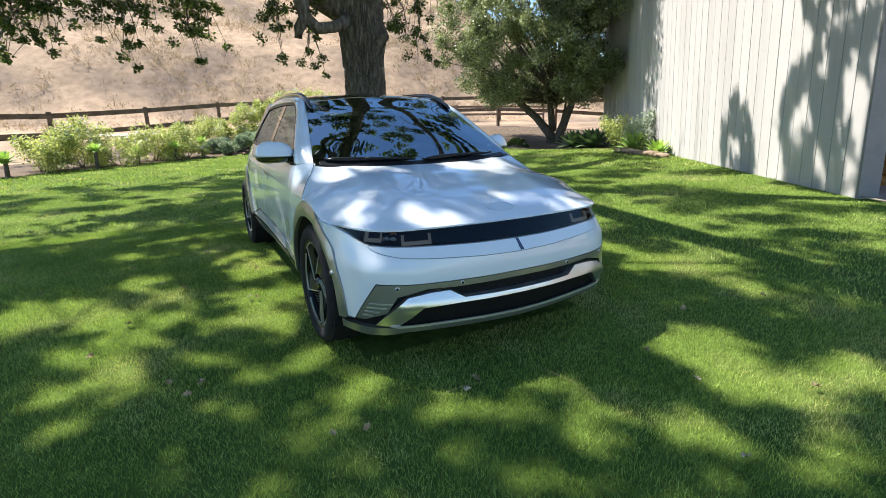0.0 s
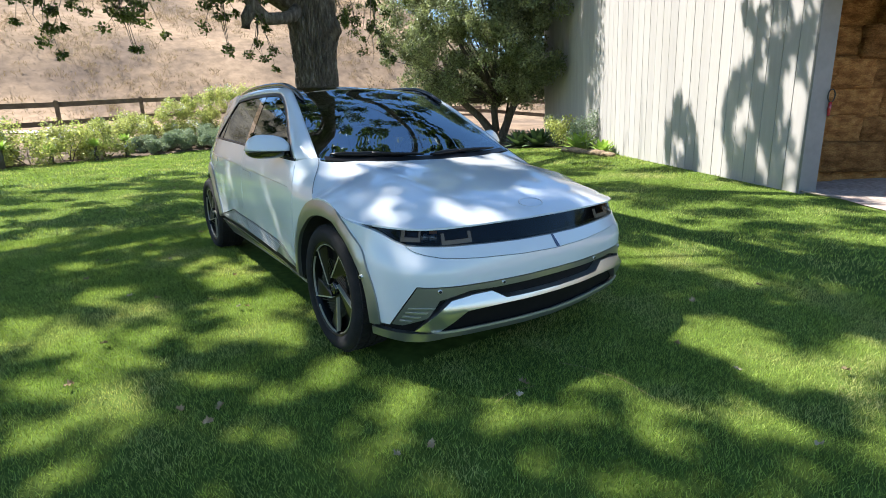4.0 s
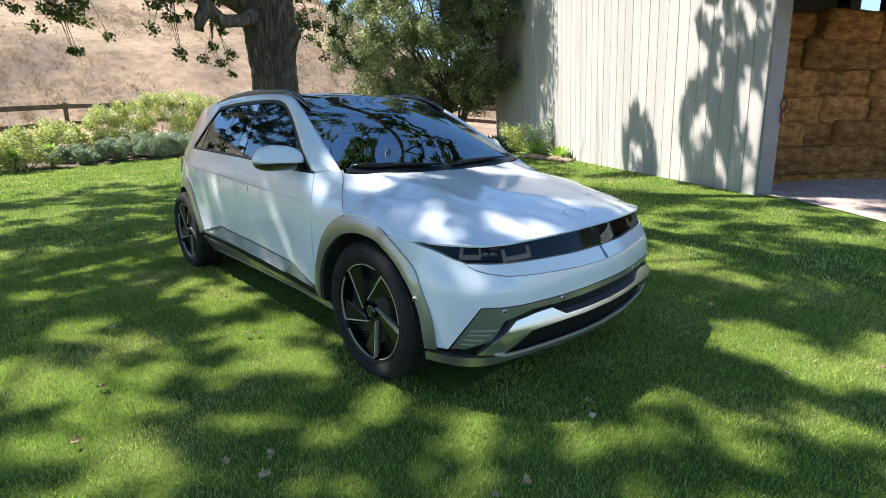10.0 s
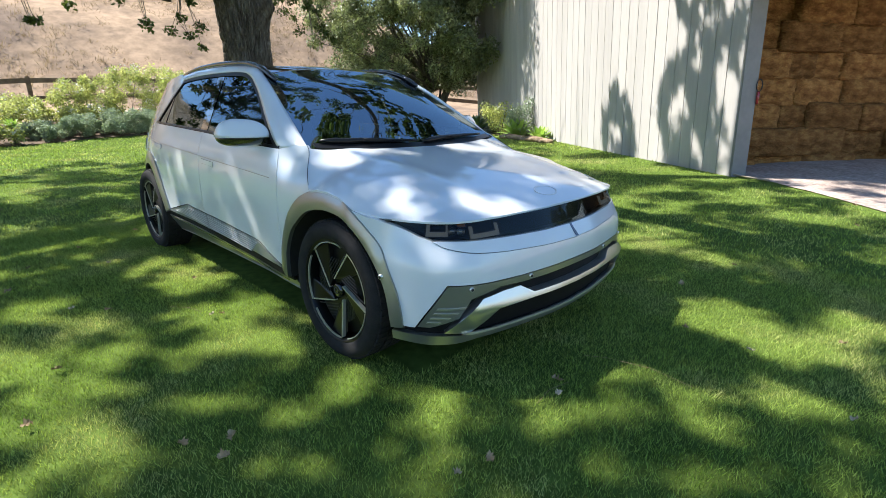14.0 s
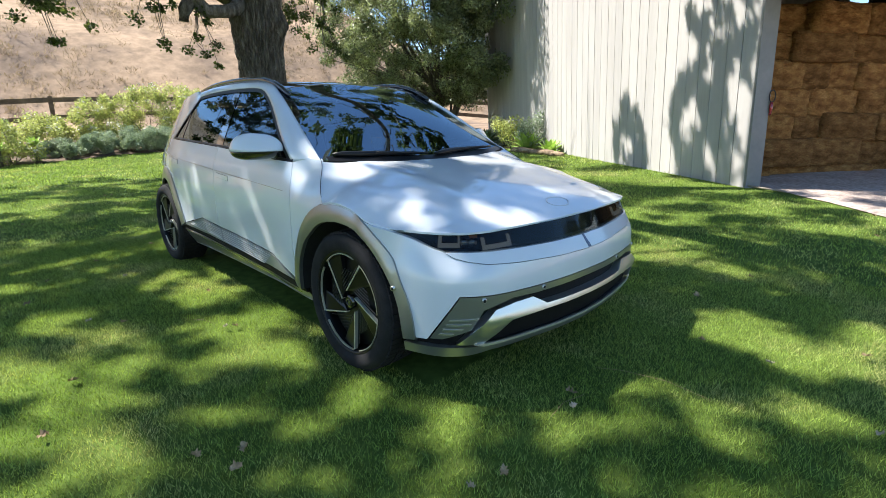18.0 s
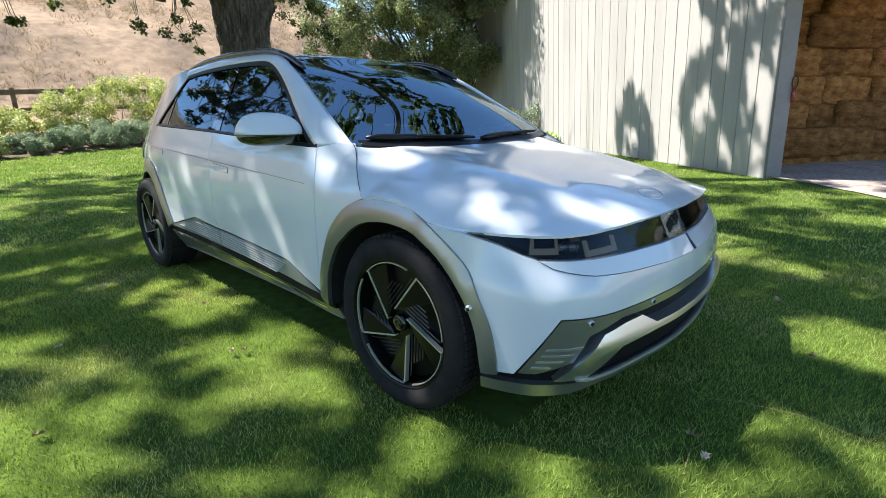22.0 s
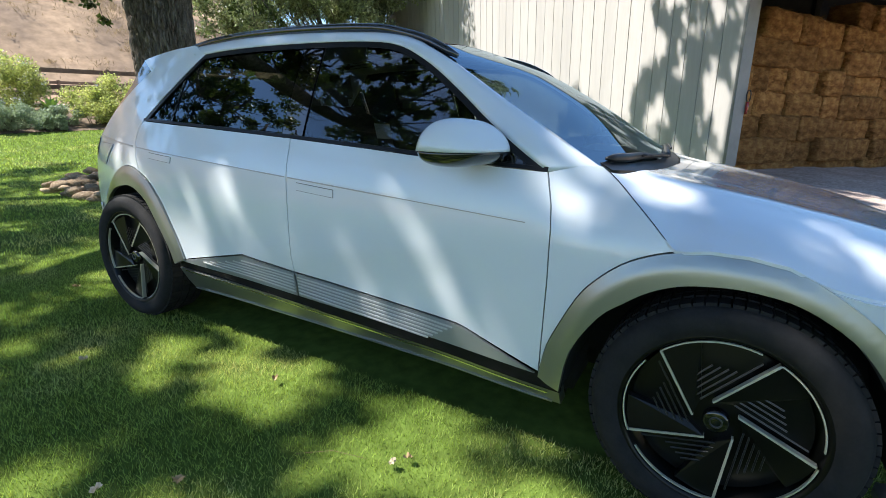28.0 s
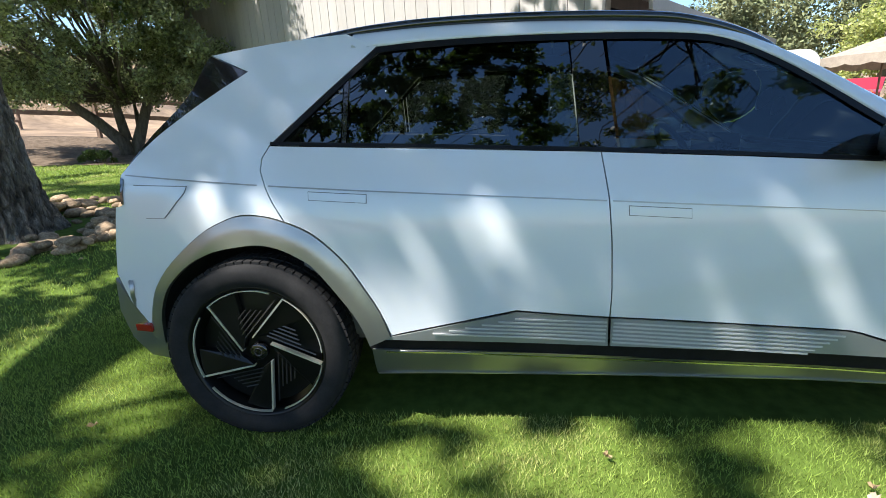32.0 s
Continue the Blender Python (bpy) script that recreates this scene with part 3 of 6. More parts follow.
def densify(pts, step):
    out = []
    for i, a in enumerate(pts):
        b = pts[(i + 1) % len(pts)]
        n = max(1, math.ceil(math.hypot(b[0] - a[0], b[1] - a[1]) / step))
        out += [(a[0] + (b[0] - a[0]) * k / n, a[1] + (b[1] - a[1]) * k / n) for k in range(n)]
    return out


def curve(pts, n=6):
    """An open smooth line through pts."""
    out = []
    P = [pts[0], *pts, pts[-1]]
    for i in range(1, len(P) - 2):
        for k in range(n):
            t = k / n
            out.append(tuple(0.5 * (2 * P[i][c] + (P[i + 1][c] - P[i - 1][c]) * t + (2 * P[i - 1][c] - 5 * P[i][c] + 4 * P[i + 1][c] - P[i + 2][c]) * t * t + (3 * P[i][c] - P[i - 1][c] - 3 * P[i + 1][c] + P[i + 2][c]) * t**3) for c in (0, 1)))
    return out + [pts[-1]]


def area2(p):
    return sum(p[i - 1][0] * p[i][1] - p[i][0] * p[i - 1][1] for i in range(len(p)))


def inset(p, g):
    if area2(p) < 0:
        p = p[::-1]
    out = []
    for i, c in enumerate(p):
        a, b = p[i - 1], p[(i + 1) % len(p)]
        n1 = Vector((-(c[1] - a[1]), c[0] - a[0])).normalized()
        n2 = Vector((-(b[1] - c[1]), b[0] - c[0])).normalized()
        m = n1 + n2
        m = m / max(0.35, m.dot(n1)) if m.length > 1e-6 else n1
        out.append((c[0] + m.x * g, c[1] + m.y * g))
    return out


def inside(p, x, y):
    hit = False
    for i in range(len(p)):
        (x0, y0), (x1, y1) = p[i - 1], p[i]
        if (y0 > y) != (y1 > y) and x < (x1 - x0) * (y - y0) / (y1 - y0) + x0:
            hit = not hit
    return hit


from mathutils.geometry import delaunay_2d_cdt


def panel(name, outline, f, material, parent, step=0.035, gap=0.002, thick=0.015, lift=0.0, label="", lines=()):
    """A body panel: the outline in the shell's own two coordinates, laid on the shell f, with turned-in edges."""
    rim = inset(densify(outline, step), gap)
    xs, ys = [p[0] for p in rim], [p[1] for p in rim]
    R = np.array(rim)
    pts = list(rim)
    extra = [p for ln in lines for p in densify(list(ln) + list(ln)[-2:0:-1], 0.02)]
    gx = np.arange(min(xs) + step * 0.37, max(xs), step)
    gy = np.arange(min(ys) + step * 0.41, max(ys), step)
    for k, (x, y) in enumerate(extra + [(x, y) for x in gx for y in gy]):
        if inside(rim, x, y) and np.min(np.hypot(R[:, 0] - x, R[:, 1] - y)) > (0.006 if k < len(extra) else step * 0.45):
            pts.append((float(x), float(y)))
    n = len(rim)
    vs, _, fs, *_ = delaunay_2d_cdt([Vector(p) for p in pts], [(i, (i + 1) % n) for i in range(n)], [], 1, 1e-6)
    top = [f(v.x, v.y, -lift) for v in vs]
    fs = [tuple(t) for t in fs]
    out = sum(((top[t[1]] - top[t[0]]).cross(top[t[2]] - top[t[0]]) for t in fs), Vector())
    ref = sum((f(v.x, v.y, -lift - 0.01) - f(v.x, v.y, -lift) for v in vs), Vector())
    if out.dot(ref) < 0:
        fs = [t[::-1] for t in fs]
    count = {}
    for t in fs:
        for i in range(3):
            e = (t[i], t[(i + 1) % 3])
            count[e] = count.get(e, 0) + 1
    verts, faces = list(top), list(fs)
    made = {}

    def low(i, level):
        key = (i, level)
        if key not in made:
            made[key] = len(verts)
            v = vs[i]
            verts.append(f(v.x, v.y, -lift + (0.0 if level == 0 else thick)))
        return made[key]

    for (a, b) in [e for e in count if (e[1], e[0]) not in count]:
        faces.append((low(a, 0), low(a, 1), low(b, 1), low(b, 0)))
    ob = mesh_ob(name, verts, faces, material, True)
    ob.parent = parent
    if label:
        ob["label"] = label
    return ob


car = new("car")
CAR_AT = Matrix.Translation((0.08, 0, 0))
tagged(car, "white electric crossover with grey wheel-arch cladding on the lawn", "car")

WIN_LOW = [(2.909, 1.128), (2.288, 1.107), (1.730, 1.085), (1.261, 1.062), (0.84, 1.038), (0.575, 1.030)]
WIN_TOP = [(0.575, 1.030), (0.700, 1.105), (0.835, 1.194), (0.953, 1.278), (1.113, 1.381), (1.282, 1.458), (1.459, 1.484), (1.768, 1.494), (2.098, 1.494), (2.36, 1.485), (2.520, 1.472)]
UPPER = [(0.486, 1.052), (0.653, 1.165), (0.815, 1.266), (0.986, 1.373), (1.15, 1.456), (1.263, 1.491), (1.46, 1.531), (1.88, 1.548), (2.289, 1.549), (2.64, 1.526)]
DOOR_R = [(2.909, 1.128), (2.936, 1.085), (2.941, 1.041), (2.918, 0.985), (2.892, 0.935), (2.847, 0.862)]
CUT_B = [(1.730, 1.085), (1.708, 0.93), (1.695, 0.79), (1.686, 0.62), (1.683, 0.505)]
CUT_F = [(0.575, 1.030), (0.545, 0.93), (0.535, 0.859), (0.529, 0.70), (0.530, 0.55), (0.534, 0.36)]
ARCH_R = curve([(2.476, 0.430), (2.513, 0.53), (2.569, 0.627), (2.625, 0.71), (2.699, 0.784), (2.765, 0.83), (2.847, 0.862), (2.93, 0.881), (3.02, 0.882), (3.10, 0.857), (3.20, 0.805), (3.342, 0.694), (3.42, 0.61), (3.464, 0.537), (3.50, 0.43), (3.51, 0.36)], 3)
ARCH_RI = curve([(2.555, 0.395), (2.58, 0.47), (2.627, 0.553), (2.734, 0.691), (2.80, 0.737), (2.875, 0.768), (2.95, 0.779), (3.03, 0.770), (3.14, 0.746), (3.245, 0.697), (3.33, 0.63), (3.385, 0.566), (3.43, 0.46), (3.44, 0.34)], 3)
ARCH_F = curve([(0.534, 0.345), (0.520, 0.43), (0.500, 0.50), (0.432, 0.649), (0.38, 0.72), (0.31, 0.783), (0.24, 0.82), (0.174, 0.841), (0.09, 0.853), (0.0, 0.853), (-0.09, 0.842), (-0.18, 0.802), (-0.287, 0.728), (-0.36, 0.65), (-0.402, 0.56), (-0.445, 0.46), (-0.466, 0.36), (-0.470, 0.29)], 3)
ARCH_FI = curve([(0.456, 0.316), (0.431, 0.473), (0.356, 0.609), (0.29, 0.67), (0.224, 0.719), (0.155, 0.75), (0.085, 0.764), (0.0, 0.770), (-0.106, 0.757), (-0.19, 0.722), (-0.27, 0.66), (-0.35, 0.55), (-0.395, 0.44), (-0.415, 0.29)], 3)
CUT_HOOD = [(0.174, 0.841), (0.24, 0.905), (0.308, 0.962), (0.37, 1.012), (0.423, 1.050)]


def build_side(side, seen):
    lines = [[(y, line_z(y) + o) for y in np.arange(0.6, 2.9, 0.02)] for o in (-0.005, 0.005)]
    lines += [[(y, crease_z(y) + o) for y in np.arange(0.6, 2.05, 0.03)] for o in (0.0, -0.02)]
    low_front = [(0.534, 0.36), (0.82, 0.448), (0.857, 0.456), (1.683, 0.505)]
    door = CUT_F + low_front[1:-1] + CUT_B[::-1] + WIN_LOW[3:-1]
    fd = panel("front_door", door, side, WHITE, car, 0.05, 0.0022, label="white front door with a flush handle", lines=lines)
    i = next(k for k, p in enumerate(ARCH_R) if p == (2.847, 0.862))
    door = CUT_B + [(2.015, 0.535), (2.443, 0.440)] + ARCH_R[: i + 1] + DOOR_R[::-1][1:] + WIN_LOW[1:2]
    rd = panel("rear_door", door, side, WHITE, car, 0.05, 0.0022, label="white rear door with a flush handle", lines=lines)
    for dr, pts in ((fd, [(1.642, 0.907), (1.439, 0.895), (1.437, 0.864), (1.641, 0.876)]), (rd, [(2.752, 0.968), (2.541, 0.957), (2.541, 0.928), (2.750, 0.940)])):
        panel("handle_recess", inset(densify(pts, 0.05), -0.0015), side, DARKCLAD, dr, 0.05, 0.0, 0.001, 0.0012)
        panel("door_handle", pts, side, WHITE, dr, 0.05, 0.0008, 0.004, 0.0035)
    # thin grey strips stand in for the shade along the door crease
    for dr, ya, yb in ((fd, 0.62, 1.696), (rd, 1.716, 2.905)):
        ln = [(y, line_z(y) + 0.0025) for y in np.arange(ya, yb, 0.1)] + [(yb, line_z(yb) + 0.0025)]
        panel("crease_shade", ln + [(y, z - (0.005 if y > 1.2 else 0.003)) for y, z in ln[::-1]], side, GREYCLAD, dr, 0.04, 0.0, 0.002, 0.0022)
    # front wing behind the arch, and A-pillar foot
    j = ARCH_F.index((0.174, 0.841))
    wing = [(0.575, 1.030), (0.486, 1.052)] + CUT_HOOD[::-1] + ARCH_F[:j][::-1] + CUT_F[::-1][1:-1]
    panel("front_wing", wing, side, WHITE, car, 0.04, 0.0022)
    # rear quarter
    k = ARCH_R.index((2.847, 0.862))
    quarter = [(2.909, 1.128), (2.520, 1.472), (2.64, 1.526)] + curve([(2.64, 1.526), (2.85, 1.512), (3.05, 1.491), (3.20, 1.472)])[1:] + [(3.03, 1.40)] + curve([(3.03, 1.40), (3.22, 1.29), (3.40, 1.175), (3.50, 1.095), (3.578, 1.022)])[1:] + [(3.566, 0.905), (3.60, 0.90), (3.65, 0.62), (3.60, 0.50), (3.515, 0.40)] + ARCH_R[k:-1][::-1] + DOOR_R[::-1][1:-1]
    quarter = [p for n, p in enumerate(quarter) if n == 0 or math.hypot(p[0] - quarter[n - 1][0], p[1] - quarter[n - 1][1]) > 1e-4]
    qp = panel("rear_quarter", quarter, side, WHITE, car, 0.05, 0.0022, lines=[[(y, line_z(y) + o) for y in np.arange(2.95, 3.55, 0.03)] for o in (-0.004, 0.004)])
    # the crease's shade carried on as a grey strip over the quarter
    ln = [(y, line_z(y) + 0.0025) for y in np.arange(2.95, 3.56, 0.1)]
    panel("crease_shade", ln + [(y, z - 0.005) for y, z in ln[::-1]], side, GREYCLAD, qp, 0.04, 0.0, 0.002, 0.0022)
    flap = [(3.247, 0.985), (3.255, 0.962), (3.35, 0.866), (3.44, 0.862), (3.50, 0.985)]
    panel("flap_recess", inset(densify(flap, 0.05), -0.0018), side, DARKCLAD, qp, 0.05, 0.0, 0.001, 0.0016)
    panel("charge_flap", flap, side, WHITE, qp, 0.05, 0.0008, 0.004, 0.0045)
    panel("rear_lamp_end", [(3.556, 1.006), (3.574, 1.014), (3.563, 0.912), (3.554, 0.910)], side, GLOSSBLACK, car, 0.05, 0.0, 0.004, 0.005, "black end of the rear lamp")
    panel("rear_screen_edge", [(3.032, 1.40), (3.14, 1.335), (3.26, 1.262), (3.40, 1.177), (3.578, 1.024), (3.435, 1.178), (3.335, 1.265), (3.27, 1.34), (3.225, 1.44), (3.203, 1.470)], side, GLOSSBLACK, car, 0.05, 0.001, 0.10, -0.006, "black rear screen edge")
    panel("rear_bumper_corner", [(3.515, 0.40), (3.60, 0.50), (3.665, 0.60), (3.68, 0.45), (3.64, 0.33), (3.56, 0.25), (3.44, 0.25), (3.44, 0.36), (3.505, 0.37)], side, GREYCLAD, car, 0.05, 0.001)
    # cladding round the wheels
    for nm, o, inn in (("rear_arch", ARCH_R, ARCH_RI), ("front_arch", ARCH_F, ARCH_FI)):
        O = np.array(densify(o + o[-2:0:-1], 0.01))
        sgn = -1 if seen else 1

        def shell(y, z, d=0.0):
            d -= 0.011 * sstep(0.0, 0.045, float(np.min(np.hypot(O[:, 0] - y, O[:, 1] - z))))
            w = sstep(-0.10, -0.19, y)
            return side(y, z, d) if w == 0 else side(y, z, d).lerp(fascia(sgn * q_of_y(y), z, d), w)

        c = panel(nm, o + inn[::-1], shell, GREYCLAD, car, 0.02, 0.001, 0.05, 0.010, "satin grey wheel-arch cladding")
        cy = 3.0 if nm == "rear_arch" else 0.0
        vs, fs = [], []
        for m, p in enumerate(inn):
            a = side(*p, 0.0)
            b = Vector((a.x * 0.62, a.y, a.z))
            vs += [a, b]
        for m in range(len(inn) - 1):
            fs.append((2 * m, 2 * m + 1, 2 * m + 3, 2 * m + 2))
        vs.append(Vector((vs[1].x, cy, 0.33)))
        for m in range(len(inn) - 1):
            fs.append((2 * m + 1, len(vs) - 1, 2 * m + 3))
        child(mesh_ob("wheel_well", vs, fs, PLASTIC, True), car)
    if seen:
        panel("side_reflector", [(3.495, 0.418), (3.495, 0.386), (3.585, 0.380), (3.585, 0.410)], side, REDLENS, car, 0.05, 0.0, 0.03, 0.022)
    # ribbed lower door strips
    for dr, pts, ribs in ((fd, [(0.545, 0.352), (0.82, 0.444), (0.857, 0.452), (1.679, 0.501), (1.673, 0.388)], [(1.668, 0.875 + 0.022 * k) for k in range(6)]), (rd, [(1.687, 0.501), (2.015, 0.530), (2.443, 0.436), (2.540, 0.418), (1.680, 0.388)], [(1.692, 2.02 + 0.06 * k) for k in range(6)])):
        st = panel("lower_strip", pts, side, STRIP, dr, 0.06, 0.001, 0.01, 0.004, "ribbed satin silver strip")
        for m, (ya, yb) in enumerate(ribs):
            top = lambda y: (0.452 + (y - 0.857) * 0.0596) if y < 1.68 else 0.501 + (y - 1.687) * 0.088 * (1 if y < 2.015 else 0.3)
            if dr is rd:
                top = lambda y: 0.503 + (y - 1.692) * 0.055
            z0 = -0.014 - 0.0155 * m
            quad = [(ya, top(ya) + z0), (yb, top(yb) + z0), (yb, top(yb) + z0 - 0.006), (ya, top(ya) + z0 - 0.006)]
            panel("rib", quad, side, LIT_RIB, st, 0.12, 0.0, 0.004, 0.009)
    panel("sill_gap", [(0.46, 0.352), (2.56, 0.425), (2.56, 0.370), (0.46, 0.290)], side, VOID, car, 0.1, 0.0, 0.02, -0.012)
    sill_face = lambda y, z, d=0.0: side(y, z, d + 0.34 * max(0.0, 0.365 - z))
    sl = panel("sill", [(0.47, 0.292), (1.675, 0.340), (2.552, 0.372), (2.556, 0.228), (1.675, 0.228), (0.47, 0.206)], sill_face, GREYCLAD, car, 0.08, 0.0, 0.06, -0.002, "satin grey sill")
    panel("sill_lip", [(0.50, 0.2125), (1.675, 0.234), (2.55, 0.234), (2.55, 0.228), (1.675, 0.228), (0.50, 0.2065)], sill_face, SILVER, sl, 0.1, 0.0, 0.006, 0.004)
    # polished strip added in place of the highlight along the sill's top
    panel("sill_highlight", [(0.50, 0.288), (1.675, 0.335), (2.50, 0.365), (2.50, 0.359), (1.675, 0.329), (0.50, 0.282)], side, CHROME, sl, 0.1, 0.0, 0.004, 0.002)
    # glass and its frame
    for nm, pts, mat in (("front_window", [(1.665, 1.086)] + WIN_LOW[3:5] + [(0.80, 1.040), (0.80, 1.16)] + WIN_TOP[3:8] + [(1.69, 1.488)], SIDEGLASS), ("rear_window", [(2.62, 1.121), (2.288, 1.107), (1.80, 1.090), (1.82, 1.488)] + WIN_TOP[8:10] + [(2.50, 1.462), (2.62, 1.365)], REARGLASS), ("quarter_window", [(2.885, 1.133), (2.64, 1.125), (2.64, 1.357)], REARGLASS)):
        g = panel(nm, pts, side, mat, car, 0.06, 0.003, 0.003, -0.010)
        g.visible_shadow = False
    panel("mirror_sail", [(0.59, 1.036), (0.79, 1.041), (0.79, 1.155)] + WIN_TOP[1:2], side, GLOSSBLACK, car, 0.05, 0.002, 0.01, -0.006)
    panel("centre_pillar", [(1.672, 1.086), (1.798, 1.090), (1.818, 1.490), (1.70, 1.490)], side, PILLARBLACK, car, 0.06, 0.001, 0.01, -0.008)
    panel("window_divider", [(2.622, 1.121), (2.638, 1.122), (2.638, 1.36), (2.622, 1.37)], side, GLOSSBLACK, car, 0.06, 0.0, 0.01, -0.006)
    low = WIN_LOW[::-1]
    panel("belt_trim", [(y, z + 0.001) for y, z in low] + [(y, z + 0.015) for y, z in low[::-1]], side, TRIMBLACK, car, 0.08, 0.001, 0.008, 0.002)
    up = curve(WIN_TOP, 3) + [(2.909, 1.128)]
    inn = [(y + (0.022 if n < 14 else 0.0) - (0.02 if n > len(up) - 2 else 0), z - (0.012 if n < 14 else 0.024)) for n, (y, z) in enumerate(up)]
    inn[-1] = (2.868, 1.133)
    panel("window_frame", up + inn[::-1], side, TRIMBLACK, car, 0.05, 0.0005, 0.012, -0.002)


build_side(right_side, True)
build_side(left_side, False)


# A-pillars and cant rails: strips from the window line over to the glass
def cant_rail(sign):
    top, up = curve(WIN_TOP, 8), curve(UPPER, 8)

    def by_y(line, y):
        return float(np.interp(y, [p[0] for p in line], [p[1] for p in line]))

    rows = []
    ys = np.concatenate([np.linspace(0.425, 1.35, 32), np.linspace(1.40, 2.62, 20)])
    for y in ys:
        z0 = by_y(top, min(y, 2.52)) if y >= 0.575 else float(np.interp(y, [0.423, 0.486, 0.575], [1.046, 1.046, 1.030]))
        if y > 2.50:
            z0 = 1.472
        z1 = by_y(up, y)
        a = Vector((sign * half_width(y, z0), y, z0))
        b = Vector((sign * half_width(y, z1), y, z1))
        s = float(np.interp(y, [0.425, 1.17, 1.35, 2.65], [0.792, 0.632, 0.596, 0.585]))
        inner = roof_z(s, y) if y > 1.2 else screen_z(s, y)
        c = Vector((sign * s, y, inner.z + 0.004))
        k = b + (b - (a + c) / 2) * 0.16
        arc = [a * (1 - t) ** 2 + k * (2 * t * (1 - t)) + c * t * t for t in np.linspace(0, 1, 9)]
        rows.append([a + Vector((-sign * 0.012, 0, 0)), *arc, c - Vector((0, 0, 0.02))])
    vs = [v for r in rows for v in r]
    w = len(rows[0])
    fs = []
    for i in range(len(rows) - 1):
        for k in range(w - 1):
            f = (i * w + k, i * w + k + 1, (i + 1) * w + k + 1, (i + 1) * w + k)
            fs.append(f if sign < 0 else f[::-1])
    return child(mesh_ob("cant_rail", vs, fs, WHITE, True), car, "white A-pillar and roof side")


cant_rail(-1)
cant_rail(1)

# bonnet
left_edge = [(-0.79, 0.405), (-0.85, 0.33), (-0.905, 0.25), (-0.948, 0.174), (-0.953, 0.09), (-0.953, 0.0), (-0.952, -0.09), (-0.944, -0.18), (-0.928, -0.25), (-0.900, -0.33)]
nose = [(-0.900, -0.33), (-0.868, -0.41), (-0.82, -0.505), (-0.76, -0.585), (-0.68, -0.634), (-0.56, -0.664), (-0.36, -0.690), (-0.18, -0.703), (0.0, -0.708)]
rear_edge = [(0.0, 0.262), (-0.30, 0.285), (-0.55, 0.330), (-0.79, 0.405)]
half = rear_edge[:-1] + curve(left_edge, 3)[:-1] + curve(nose, 3)
outline = half + [(-x, y) for x, y in half[::-1] if abs(x) > 1e-6]
bonnet = panel("bonnet", outline, hood_z, WHITE, car, 0.04, 0.002, 0.009, label="white clamshell bonnet")
ring = [(0.085 * math.cos(t), -0.600 + 0.045 * math.sin(t)) for t in np.linspace(0, 2 * math.pi, 36, endpoint=False)]
ring2 = [(0.080 * math.cos(t), -0.600 + 0.0415 * math.sin(t)) for t in np.linspace(0, 2 * math.pi, 36, endpoint=False)]
vs = [hood_z(*p, -0.0025) for p in ring] + [hood_z(*p, -0.0025) for p in ring2] + [hood_z(*p, 0.002) for p in ring] + [hood_z(*p, 0.002) for p in ring2]
fs = []
for i in range(36):
    j = (i + 1) % 36
    fs += [(i, j, 36 + j, 36 + i), (i, 72 + i, 72 + j, j), (36 + i, 36 + j, 108 + j, 108 + i)]
child(mesh_ob("badge", vs, fs, SILVER, True), bonnet, "plain oval badge")

for shell in (right_side, left_side):
    seam = [shell(y, z, 0.0005) for y, z in curve(CUT_HOOD, 5)]
    v, f = tube(seam, [0.0015] * len(seam), 6)
    child(mesh_ob("bonnet_seam", v, f, PLASTIC, True), car)

# screen, roof, rear
ws = [(0.0, 0.285), (-0.30, 0.305), (-0.55, 0.345), (-0.792, 0.422), (-0.634, 1.16), (-0.50, 1.212), (-0.25, 1.245), (0.0, 1.255)]
outline = ws + [(-x, y) for x, y in ws[::-1] if abs(x) > 1e-6]
g = panel("windscreen", outline, screen_z, WSGLASS, car, 0.08, 0.002, 0.004)
g.visible_shadow = False
outline = [(0.0, 0.265), (-0.30, 0.288), (-0.55, 0.332), (-0.752, 0.402), (-0.748, 0.445), (-0.54, 0.376), (-0.28, 0.335), (0.0, 0.318), (0.28, 0.335), (0.54, 0.376), (0.748, 0.445), (0.752, 0.402), (0.55, 0.332), (0.30, 0.288)]
panel("cowl", outline, screen_z, TRIMBLACK, car, 0.06, 0.001, 0.02, 0.003)
for start, end in ((-0.71, -0.10), (-0.03, 0.60)):
    pts = []
    for k in range(13):
        x = start + (end - start) * k / 12
        edge = float(np.interp(abs(x), [0.0, 0.30, 0.55, 0.752], [0.265, 0.288, 0.332, 0.402]))
        pts.append(screen_z(x, edge + 0.046 + 0.016 * math.sin(math.pi * k / 12), -0.014))
    v, f = tube(pts, [0.006, 0.014, 0.016, 0.016, 0.015, 0.014, 0.013, 0.012, 0.011, 0.010, 0.009, 0.007, 0.004], 8)
    w = child(mesh_ob("wiper", v, f, TRIMBLACK, True), car)
    v, f = tube([p + Vector((0, -0.020, 0.004)) for p in pts[5:]], [0.005] * 4 + [0.007] * 4, 8)
    child(mesh_ob("wiper_arm", v, f, TRIMBLACK, True), w)
header = [(0.0, 1.262), (-0.25, 1.252), (-0.48, 1.222), (-0.590, 1.180), (-0.588, 1.6), (-0.588, 2.2), (-0.588, 2.66), (-0.57, 3.02), (-0.52, 3.16), (0.0, 3.20)]
outline = header + [(-x, y) for x, y in header[::-1] if abs(x) > 1e-6]
panel("roof", outline, roof_z, ROOFGLASS, car, 0.08, 0.001, 0.02, label="black glass roof")
